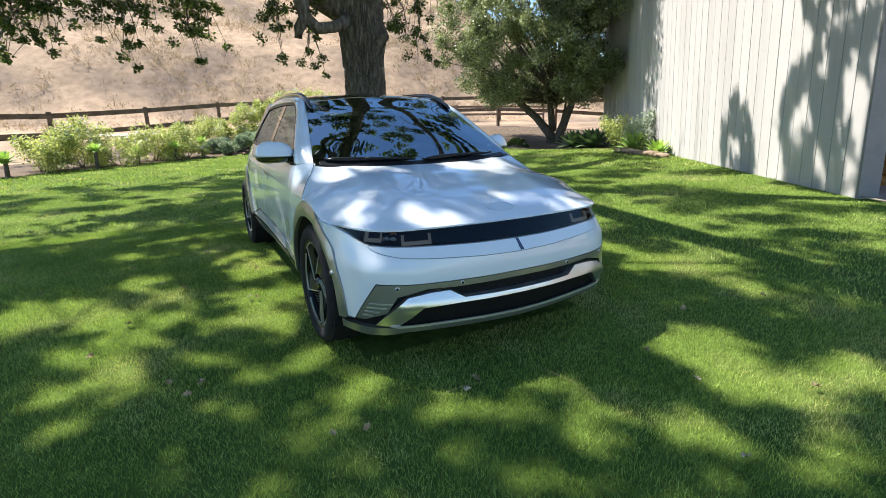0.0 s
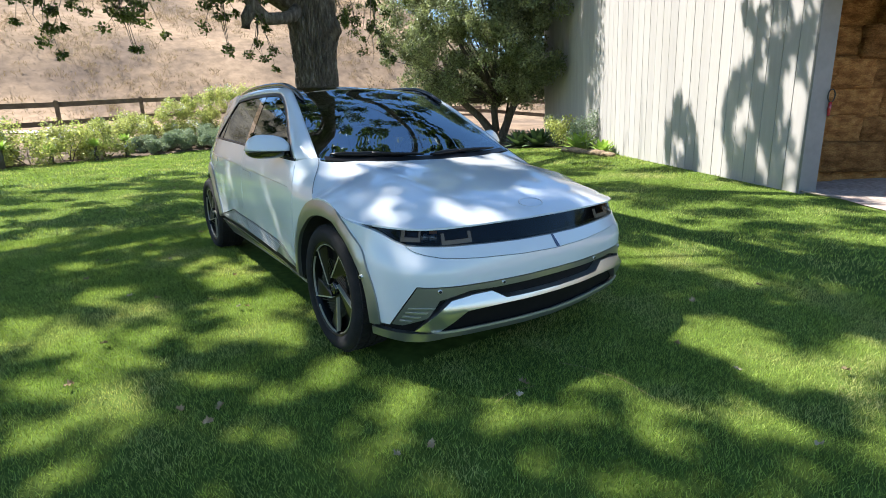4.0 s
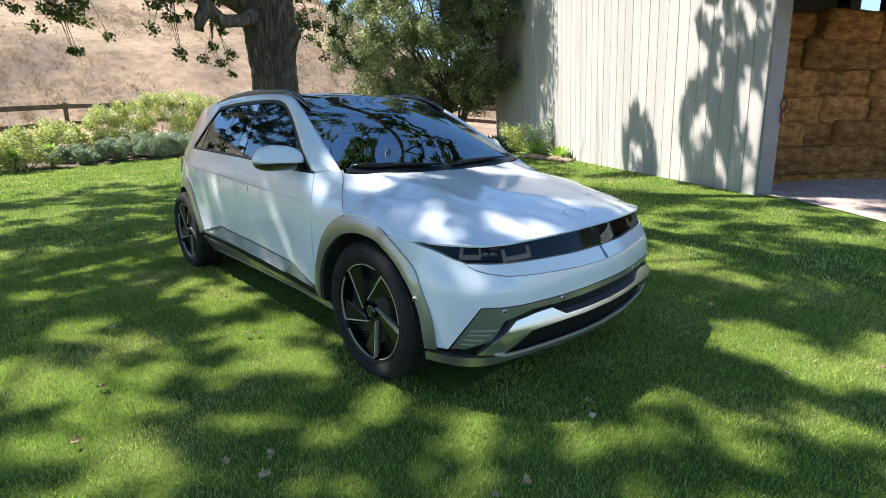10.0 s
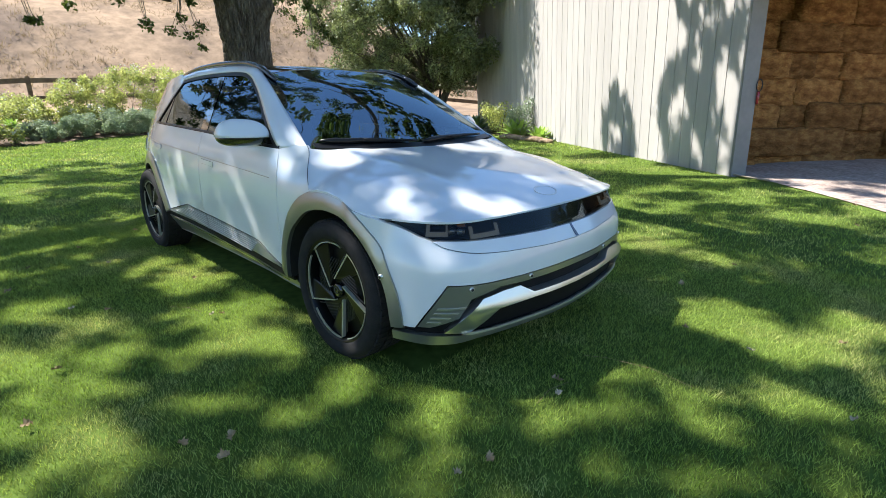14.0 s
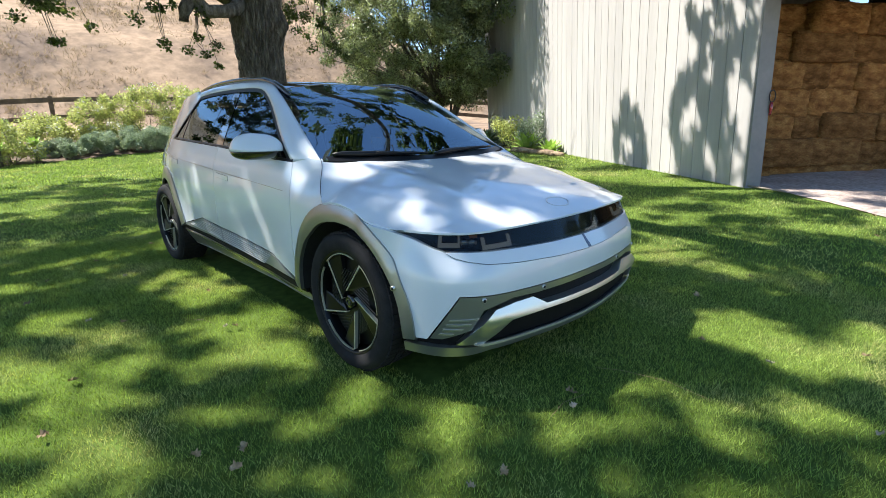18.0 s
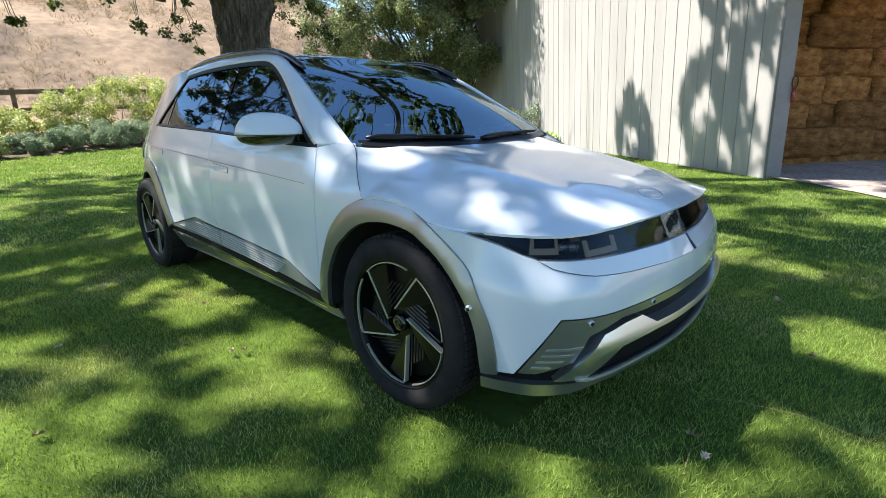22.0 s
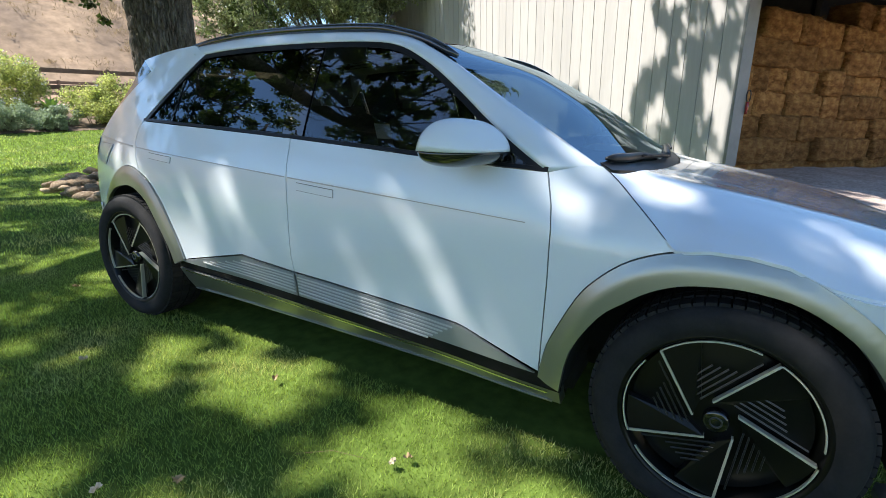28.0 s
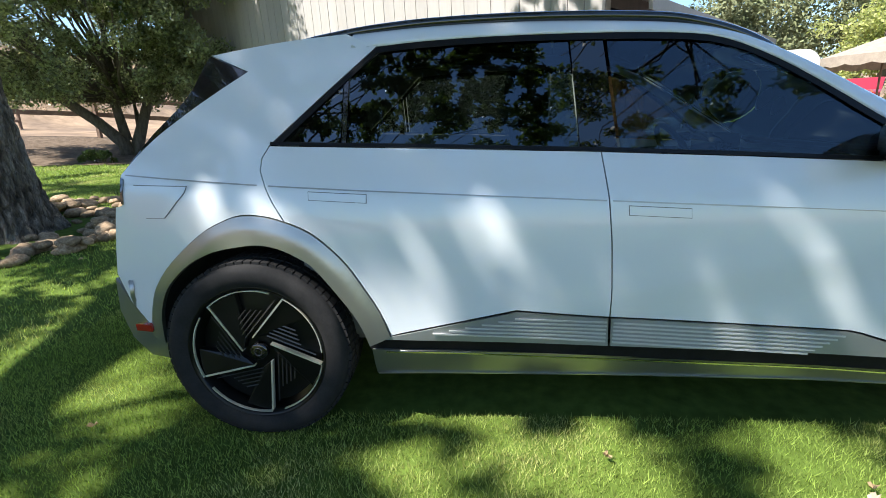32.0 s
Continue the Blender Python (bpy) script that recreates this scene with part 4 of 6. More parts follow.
for sg in (-1, 1):
    ys = np.concatenate([np.linspace(1.06, 1.5, 12), np.linspace(1.56, 2.5, 12), np.linspace(2.55, 2.88, 7)])
    zs = [interp(y, [1.06, 1.13, 1.20, 1.30, 1.46, 1.89, 2.31, 2.56, 2.72, 2.88], [1.420, 1.453, 1.484, 1.515, 1.546, 1.564, 1.560, 1.543, 1.522, 1.497]) for y in ys]
    xs = [interp(y, [1.06, 1.3, 2.3, 2.88], [0.612, 0.606, 0.600, 0.585]) for y in ys]
    v, f = tube([(sg * x, y, z) for x, y, z in zip(xs, ys, zs)], [0.010, 0.016] + [0.018] * (len(ys) - 4) + [0.016, 0.010], 12)
    child(mesh_ob("roof_rail", v, f, GLOSSBLACK, True), car, "gloss black roof rail")


def rear_face(x, z, d=0.0):
    y = interp(z, [0.20, 0.34, 0.48, 0.60, 0.88, 0.92, 1.02, 1.20, 1.40, 1.49], [3.62, 3.72, 3.78, 3.78, 3.72, 3.67, 3.70, 3.53, 3.19, 3.05])
    return Vector((x, y - 0.20 * (x / 0.8) ** 2 - d, z))


def rear_half(pts):
    return pts + [(-x, z) for x, z in pts[::-1] if abs(x) > 1e-6]


panel("rear_screen", rear_half([(0, 1.03), (-0.70, 1.03), (-0.57, 1.40), (0, 1.41)]), rear_face, GLOSSBLACK, car, 0.08, 0.002, 0.02)
panel("tailgate", rear_half([(0, 0.62), (-0.78, 0.62), (-0.78, 0.89), (0, 0.89)]), rear_face, WHITE, car, 0.08, 0.002, 0.02)
panel("rear_lamp_bar", rear_half([(0, 0.895), (-0.745, 0.895), (-0.72, 1.02), (0, 1.02)]), rear_face, GLOSSBLACK, car, 0.08, 0.002, 0.02)
panel("rear_bumper", rear_half([(0, 0.24), (-0.76, 0.24), (-0.80, 0.60), (0, 0.60)]), rear_face, GREYCLAD, car, 0.08, 0.002, 0.02)
v, f = [], []
sp = [(-0.60, 2.98), (-0.575, 3.205), (-0.30, 3.26), (0.0, 3.275), (0.30, 3.26), (0.575, 3.205), (0.60, 2.98), (0.0, 3.0)]
top = [Vector((x, y, 1.488 - 0.10 * (y - 3.0) - 0.01 * (x / 0.6) ** 2)) for x, y in sp]
v = top + [p - Vector((0, 0.02, 0.028)) for p in top]
f = [tuple(range(8)), tuple(range(15, 7, -1))] + [(i, 8 + i, 8 + (i + 1) % 8, (i + 1) % 8) for i in range(8)]
child(mesh_ob("roof_spoiler", v, [t[::-1] for t in f], GLOSSBLACK), car)

# nose
lamp_low = [(0.0, 0.674), (0.25, 0.675), (0.46, 0.680), (0.62, 0.685), (0.72, 0.690), (0.80, 0.693), (0.845, 0.698), (0.872, 0.712), (0.902, 0.744)]
lamp_top = [(0.930, 0.780), (0.900, 0.777), (0.86, 0.775), (0.80, 0.773), (0.70, 0.772), (0.50, 0.769), (0.0, 0.769)]
full = lambda pts: (lambda h: h + [(-q, z) for q, z in h[::-1] if q > 1e-6])([(q_of(s), z) for s, z in pts])
lamp_back = panel("lamp_housing", full(lamp_low + lamp_top), fascia, VOID, car, 0.05, 0.002, 0.03, -0.045, "black headlamp band")
g = panel("lamp_cover", full(lamp_low + lamp_top), fascia, LAMPGLASS, car, 0.05, 0.0025, 0.003, -0.002)
g.visible_shadow = False
for sg in (-1, 1):
    for s0, s1, zb in ((0.500, 0.665, 0.689), (0.785, 0.862, 0.707)):
        q0, q1 = q_of(s0), q_of(s1)
        for quad in ([(q0, zb), (q1, zb), (q1, zb + 0.017), (q0, zb + 0.017)], [(q1 - 0.016, zb + 0.017), (q1, zb + 0.017), (q1, zb + 0.050), (q1 - 0.016, zb + 0.050)], [(q0, zb + 0.017), (q0 + 0.012, zb + 0.017), (q0 + 0.012, zb + 0.050), (q0, zb + 0.050)]):
            panel("daytime_light", [(sg * q, z) for q, z in quad], fascia, DRL, lamp_back, 0.05, 0.0, 0.012, -0.016, "pale U-shaped light strip")
    for s0, zc in ((0.715, 0.722), (0.760, 0.724)):
        q = q_of(s0)
        v, f = tube([fascia(sg * q, zc, 0.050), fascia(sg * q, zc, 0.022)], [0.017, 0.019], 16)
        child(mesh_ob("lamp_lens", v, f, CHROME, True), lamp_back)
    panel("indicator", [(sg * q_of(0.690), 0.744), (sg * q_of(0.735), 0.745), (sg * q_of(0.735), 0.756), (sg * q_of(0.690), 0.755)], fascia, AMBER, lamp_back, 0.05, 0.0, 0.01, -0.012)
lip_low = [(0.0, 0.606), (0.25, 0.611), (0.50, 0.622), (0.67, 0.636), (0.76, 0.653), (0.81, 0.668), (0.842, 0.692)]
panel("lamp_lip", full(lip_low + lamp_low[5::-1]), fascia, WHITE, car, 0.05, 0.002, 0.03, 0.004, "white bar below the headlamps")
panel("badge_stripe", [(-0.008, 0.672), (0.012, 0.672), (0.028, 0.612), (0.006, 0.612)], fascia, BLUE, car, 0.03, 0.0, 0.004, 0.0075, "dark blue diagonal stripe")
arch_q = [(q_of_y(y * 0.965), 0.355 + (z - 0.355) * 0.97) for y, z in ARCH_F if y < -0.185]
bump = [(q_of(s), z) for s, z in lip_low + [(0.848, 0.696), (0.874, 0.709), (0.905, 0.741), (0.933, 0.778)]] + [(q_of_y(-0.25), 0.786), (q_of_y(-0.185), 0.799)] + arch_q + [(q_of_y(-0.455), 0.297), (q_of(0.876), 0.300), (q_of(0.792), 0.508), (q_of(0.60), 0.500), (q_of(0.417), 0.497), (0.0, 0.500)]
panel("front_bumper", bump + [(-q, z) for q, z in bump[::-1] if q > 1e-6], fascia, WHITE, car, 0.05, 0.0018, 0.025, 0.0, "white front bumper")
chin = [(0.0, 0.499), (0.417, 0.496), (0.60, 0.499), (0.791, 0.506), (0.872, 0.306), (0.842, 0.308), (0.750, 0.352), (0.700, 0.437), (0.55, 0.468), (0.40, 0.462), (0.0, 0.466)]
ch = panel("chin_band", full(chin), fascia, GREYCLAD, car, 0.04, 0.0015, 0.025, 0.0, "satin grey band")
for sg in (-1, 1):
    for k in range(4):
        z = 0.405 - 0.0225 * k
        s1 = 0.792 + (0.508 - z) * 0.40
        s0 = 0.720 + 0.030 * k
        panel("rib", [(sg * q_of(s0), z), (sg * q_of(s1 - 0.012), z), (sg * q_of(s1 - 0.009), z - 0.007), (sg * q_of(s0 + 0.008), z - 0.007)], fascia, SILVER, ch, 0.06, 0.0, 0.004, 0.004)
    for s, z in ((0.36, 0.482), (0.700, 0.484), (0.922, 0.524)):
        p, n = fascia(sg * q_of(s), z, 0.004), fascia(sg * q_of(s), z, -0.014)
        v, f = tube([p, fascia(sg * q_of(s), z, -0.006)] if s < 0.9 else [p, fascia(sg * q_of(s), z, -0.0285)], [0.012, 0.011], 16)
        child(mesh_ob("parking_sensor", v, f, SILVER, True), car)
        v, f = tube([p, fascia(sg * q_of(s), z, -0.008 if s < 0.9 else -0.0295)], [0.007, 0.007], 12)
        child(mesh_ob("sensor_eye", v, f, PLASTIC, True), car)
inner = [(0.0, 0.500), (0.79, 0.506), (0.90, 0.31), (0.90, 0.24), (0.70, 0.24), (0.0, 0.23)]
panel("bumper_core", full(inner), fascia, VOID, car, 0.05, 0.0, 0.02, -0.030)
wing = [(0.0, 0.405), (0.352, 0.408), (0.432, 0.452), (0.54, 0.450), (0.650, 0.437), (0.712, 0.388), (0.805, 0.283), (0.705, 0.274), (0.640, 0.322), (0.575, 0.377), (0.36, 0.381), (0.0, 0.380)]
def bar_face(q, z, d=0.0):
    """The lower bar: its upper face leans out towards the bottom, then drops."""
    out = 0.36 * (0.455 - max(0.385, min(0.455, z))) - 0.25 * max(0.0, 0.385 - z)
    return fascia(q, z, d - out)


panel("silver_bar", full(wing), bar_face, SILVER, car, 0.022, 0.0015, 0.06, 0.004, "brushed silver lower bar")
panel("grille", full([(0.0, 0.378), (0.565, 0.374), (0.70, 0.274), (0.0, 0.258)]), fascia, VOID, car, 0.05, 0.0, 0.01, -0.022)
panel("chrome_lip", full([(0.0, 0.270), (0.70, 0.281), (0.74, 0.279), (0.70, 0.268), (0.0, 0.257)]), fascia, BRIGHT, car, 0.05, 0.0, 0.01, 0.012)
panel("valance", full([(0.0, 0.256), (0.70, 0.267), (0.78, 0.270), (0.85, 0.268), (0.915, 0.268), (0.915, 0.222), (0.84, 0.215), (0.76, 0.222), (0.66, 0.236), (0.0, 0.224)]), fascia, GREYCLAD, car, 0.05, 0.0015, 0.06, 0.002, "satin grey lower valance")


# underside, cabin shell and seats
def cabin_box(name, dims, material, bevel=0.03, label=""):
    return part(name, boxbm(*dims, bevel), material, car, label, True)


cabin_box("underbody", (-0.80, 0.80, 0.45, 2.55, 0.20, 0.42), PLASTIC)
cabin_box("front_floor", (-0.58, 0.58, -0.55, 0.5, 0.24, 0.62), PLASTIC)
cabin_box("rear_floor", (-0.58, 0.58, 2.5, 3.5, 0.24, 0.85), PLASTIC)
for sg in (-1, 1):
    cabin_box("door_lining", (min(sg * 0.74, sg * 0.84), max(sg * 0.74, sg * 0.84), 0.62, 2.85, 0.36, 1.00), PALEIN)
cabin_box("dashboard", (-0.70, 0.70, 0.50, 0.86, 0.62, 1.00), SEATFAB, 0.06)
cabin_box("dash_screen", (0.10, 0.66, 0.78, 0.80, 0.98, 1.10), GLOSSBLACK, 0.008)
for x in (-0.36, 0.36):
    cabin_box("seat_cushion", (x - 0.25, x + 0.25, 1.25, 1.78, 0.50, 0.68), SEATFAB, 0.06)
    bm = boxbm(-0.24, 0.24, -0.07, 0.07, 0.0, 0.62, 0.05)
    b = part("seat_back", bm, SEATFAB, car, "", True)
    b.matrix_local = pose(x, 1.76, 0.62, -14, 0, 0)
    bm = boxbm(-0.13, 0.13, -0.05, 0.05, 0.0, 0.20, 0.04)
    b = part("headrest", bm, SEATFAB, car, "", True)
    b.matrix_local = pose(x, 1.92, 1.23, -10, 0, 0)
cabin_box("rear_bench", (-0.62, 0.62, 2.15, 2.65, 0.45, 0.66), SEATFAB, 0.06)
b = part("rear_seat_back", boxbm(-0.64, 0.64, -0.07, 0.07, 0.0, 0.60, 0.05), SEATFAB, car, "", True)
b.matrix_local = pose(0, 2.68, 0.60, -18, 0, 0)
for x in (-0.40, 0.40):
    b = part("headrest", boxbm(-0.13, 0.13, -0.05, 0.05, 0.0, 0.16, 0.04), SEATFAB, car, "", True)
    b.matrix_local = pose(x, 2.87, 1.16, -12, 0, 0)
v, f = [], []
ringp = [(0.36 + 0.19 * math.cos(t), 1.00 + 0.10 * math.sin(t), 0.98 + 0.165 * math.sin(t)) for t in np.linspace(0, 2 * math.pi, 33)]
v, f = tube(ringp, [0.017] * 33, 8)
sw = child(mesh_ob("steering_wheel", v, f, PLASTIC, True), car)
v, f = tube([(0.36, 0.80, 0.92), (0.36, 1.0, 0.98)], [0.03, 0.06], 12)
child(mesh_ob("steering_boss", v, f, PLASTIC, True), sw)

# mirrors
for sg in (-1, 1):
    for nm, zlo, zhi, grow, mat in (("shell", 0.0, 1.0, 1.0, WHITE), ("base", -1.0, 0.0, 0.95, GLOSSBLACK)):
        bm = bmesh.new()
        bmesh.ops.create_uvsphere(bm, u_segments=36, v_segments=24, radius=1.0)
        for vv in bm.verts:
            p = [math.copysign(abs(t) ** (0.72 if k < 2 else 0.88), t) for k, t in enumerate(vv.co)]
            z = min(max(p[2], zlo), zhi)
            y = min(p[1], 0.62)
            tall = (1 + 0.10 * p[0]) * (1 - 0.42 * max(0.0, -p[1]) ** 2)
            x = 0.972 + 0.125 * grow * (p[0] - 0.10 * max(0, z))
            zz = 1.086 + (0.101 if nm == "shell" else 0.052) * z * tall
            vv.co = Vector((sg * x, 0.832 + 0.060 * p[0] + 0.098 * grow * y * (1 - 0.15 * max(0, z)), zz))
        bmesh.ops.recalc_face_normals(bm, faces=bm.faces[:])
        if nm == "shell":
            mir = part("door_mirror", bm, mat, car, "white door mirror shell", True)
        else:
            part("mirror_base", bm, mat, mir, "gloss black mirror underside", True)
    v, f = tube([(sg * 0.83, 0.74, 1.060), (sg * 0.88, 0.77, 1.066), (sg * 0.97, 0.83, 1.075)], [0.030, 0.028, 0.020], 12)
    child(mesh_ob("mirror_arm", v, f, GLOSSBLACK, True), mir)
    bm = boxbm(-0.092, 0.092, -0.004, 0.004, -0.04, 0.04, 0.003)
    mg = part("mirror_glass", bm, CHROME, mir, "mirror glass")
    mg.matrix_local = pose(sg * 0.970, 0.889, 1.110, 0, 0, sg * 23)


# wheels
def revolve(profile, n=64):
    vs, fs = [], []
    m = len(profile)
    for i in range(n):
        t = 2 * math.pi * i / n
        for r, x in profile:
            vs.append((x, r * math.cos(t), r * math.sin(t)))
    for i in range(n):
        for k in range(m - 1):
            a, b = i * m + k, ((i + 1) % n) * m + k
            fs.append((a, a + 1, b + 1, b))
    return vs, fs


R_T = 0.366
tyre_prof = [(0.266, 0.0), (0.272, -0.012), (0.30, -0.022), (0.325, -0.022), (0.343, -0.014), (0.353, 0.004), (0.357, 0.018), (R_T - 0.007, 0.035), (R_T - 0.006, 0.105), (R_T - 0.007, 0.185), (0.352, 0.216), (0.33, 0.236), (0.29, 0.236), (0.262, 0.215)]
barrel = [(0.272, -0.010), (0.266, -0.012), (0.258, 0.0), (0.252, 0.03), (0.240, 0.12), (0.238, 0.21)]


def build_wheel(cy, sg):
    w = new("wheel")
    w.parent = car
    v, f = revolve(tyre_prof, 72)
    tyre = mesh_ob("tyre", v, f, RUBBER, True)
    child(tyre, w, "black rubber tyre")
    # tread blocks: shallow raised lugs round the shoulder
    bm = bmesh.new()
    for i in range(70):
        t = 2 * math.pi * i / 70
        for x0, x1 in ((0.006, 0.060), (0.068, 0.105), (0.115, 0.152), (0.160, 0.206)):
            mtx = Matrix.Rotation(t + (0.012 if x0 > 0.06 else 0), 4, "X") @ Matrix.Translation(((x0 + x1) / 2, 0, R_T - (0.009 if x0 < 0.05 or x0 > 0.15 else 0.006))) @ Matrix.Diagonal((x1 - x0, 0.0270, 0.014, 1))
            bmesh.ops.create_cube(bm, size=1.0, matrix=mtx)
    part("tread", bm, RUBBER, tyre)
    v, f = revolve(barrel, 72)
    rim = mesh_ob("rim", v, [t[::-1] for t in f], WHEELBLACK, True)
    child(rim, w, "gloss black alloy rim with bright machined lines")
    v, f = revolve([(0.0, 0.035), (0.10, 0.038), (0.19, 0.045), (0.236, 0.050)], 64)
    child(mesh_ob("dish", v, f, WHEELBLACK, True), rim)
    v, f = revolve([(0.036, 0.03), (0.034, 0.008), (0.028, 0.005), (0.0, 0.004)], 24)
    child(mesh_ob("hub_cap", v, f, GLOSSBLACK, True), rim)
    v, f = revolve([(0.018, 0.0042), (0.018, 0.0025), (0.013, 0.0025), (0.013, 0.0042)], 20)
    child(mesh_ob("hub_ring", v, f, FINMAT, True), rim)

    def pt(r, deg, x):
        t = math.radians(deg)
        return Vector((x, -r * math.cos(t), r * math.sin(t)))

    for k in range(5):
        th = 133 - 72 * k
        # dished blade between two bright lines
        vs = [pt(0.250, th, 0.004), pt(0.062, th + 44, 0.008)]
        inner = pt(0.062, th + 44, 0.008)
        outer = pt(0.250, th, 0.004)
        d = (inner - outer).normalized()
        nrm = Vector((1, 0, 0)).cross(d).normalized()
        bm = bmesh.new()
        ribv = []
        for base, wd in ((outer, 0.0036), (inner, 0.0028)):
            for o, x in ((-wd, 0.0), (wd, 0.0), (wd, 0.02), (-wd, 0.02)):
                ribv.append(bm.verts.new(base + nrm * o + Vector((x - 0.004, 0, 0))))
        for fidx in ((0, 1, 5, 4), (1, 2, 6, 5), (2, 3, 7, 6), (3, 0, 4, 7), (0, 3, 2, 1), (4, 5, 6, 7)):
            bm.faces.new([ribv[i] for i in fidx])
        bmesh.ops.recalc_face_normals(bm, faces=bm.faces[:])
        part("bright_line", bm, BRIGHT, rim)
        # rim arc
        vs, fs = [], []
        n = 22
        for i in range(n + 1):
            a = th - 60 * i / n
            for r, x in ((0.2550, 0.002), (0.2550, -0.006), (0.2508, -0.006), (0.2508, 0.004)):
                vs.append(pt(r, a, x))
        for i in range(n):
            for c in range(3):
                fs.append((i * 4 + c, i * 4 + c + 1, i * 4 + c + 5, i * 4 + c + 4))
        child(mesh_ob("bright_arc", vs, fs, BRIGHT), rim)
        # gloss blade beside the line and the fins behind it
        vs = [outer, inner, pt(0.075, th - 5, 0.020), pt(0.245, th - 26, 0.018), pt(0.246, th - 12, 0.010)]
        base = [p + Vector((0.025, 0, 0)) for p in vs]
        m = len(vs)
        fs = [tuple(range(m)), tuple(range(2 * m - 1, m - 1, -1))] + [(i, (i + 1) % m, m + (i + 1) % m, m + i) for i in range(m)]
        child(mesh_ob("blade", vs + base, fs, WHEELBLACK), rim)
        away = nrm if ((outer + inner) / 2 + nrm * 0.05).length > ((outer + inner) / 2).length else -nrm
        for j in range(5):
            off = away * (0.022 + 0.016 * j)
            p0, p1 = outer.lerp(inner, 0.16 if j == 0 else 0.42 + 0.06 * j) + off, outer.lerp(inner, 1.12 - 0.02 * j) + off
            if math.hypot(p0.y, p0.z) > 0.238:
                p0 *= 0.238 / math.hypot(p0.y, p0.z)
            p0.x = p1.x = 0.016
            v, f = tube([p0, p1], [0.0030, 0.0030], 5)
            child(mesh_ob("fin", v, f, FINMAT), rim)
    m = pose(sg * 0.940, cy, 0.355, 0, 0, 0)
    if sg > 0:
        m = m @ Matrix.Diagonal((-1, 1, 1, 1))
    w.matrix_local = m
    return w


build_wheel(0.0, -1)
build_wheel(3.0, -1)
build_wheel(0.0, 1)
build_wheel(3.0, 1)
car.matrix_world = CAR_AT


# ---- plants ----
def arrays_ob(name, verts, k, material):
    """A mesh of separate faces with k corners each from an array of corners."""
    n = len(verts)
    me = bpy.data.meshes.new(name)
    me.vertices.add(n)
    me.vertices.foreach_set("co", np.asarray(verts, np.float32).ravel())
    me.loops.add(n)
    me.loops.foreach_set("vertex_index", np.arange(n, dtype=np.int32))
    me.polygons.add(n // k)
    me.polygons.foreach_set("loop_start", np.arange(0, n, k, dtype=np.int32))
    me.materials.append(material)
    me.update(calc_edges=True)
    return new(name, me)


def leaf_cloud(rng, centres, radii, per, size, aspect=0.55, flat=0.75, droop=0.0):
    """Corners of many small pointed leaves round the centres."""
    C = np.repeat(np.asarray(centres, float), per, axis=0)
    R = np.repeat(np.asarray(radii, float).reshape(len(centres), -1), per, axis=0)
    n = len(C)
    d = rng.normal(size=(n, 3))
    d /= np.linalg.norm(d, axis=1)[:, None]
    p = C + d * (rng.random((n, 1)) ** 0.45) * R * np.array([1, 1, flat])
    a = rng.normal(size=(n, 3)) + np.array([0, 0, -droop])
    a /= np.linalg.norm(a, axis=1)[:, None]
    nrm = rng.normal(size=(n, 3)) + np.array([0, 0, 0.9])
    b = np.cross(a, nrm)
    b /= np.linalg.norm(b, axis=1)[:, None] + 1e-9
    s = size * rng.uniform(0.65, 1.3, (n, 1))
    v = np.stack([p, p + a * s * 0.5 + b * s * aspect * 0.5, p + a * s, p + a * s * 0.5 - b * s * aspect * 0.5], axis=1)
    return v.reshape(-1, 3)


def limb_ob(name, lines, material, parent, sides=9):
    if not name.endswith("s"):
        for k, (pts, rad) in enumerate(lines):
            v, f = tube(pts, rad, sides, 0.12, k)
            child(mesh_ob(name, v, f, material, True), parent)
        return None
    V, F = [], []
    for k, (pts, rad) in enumerate(lines):
        v, f = tube(pts, rad, sides, 0.12, k)
        o = len(V)
        V += v
        F += [tuple(i + o for i in t) for t in f]
    return child(tagged(mesh_ob(name, V, F, material, True), kind="stuff"), parent)


def bent(rng, a, b, n=5, amp=0.12):
    a, b = np.array(a, float), np.array(b, float)
    L = np.linalg.norm(b - a)
    pts = [a + (b - a) * t + (rng.normal(size=3) * amp * L * 0.35 if 0 < t < 1 else 0) for t in np.linspace(0, 1, n)]
    return [tuple(p) for p in pts]


# the great oak
rng = np.random.default_rng(11)
oak = tagged(new("oak_tree"), "old spreading oak with furrowed bark and drooping branches", "tree")


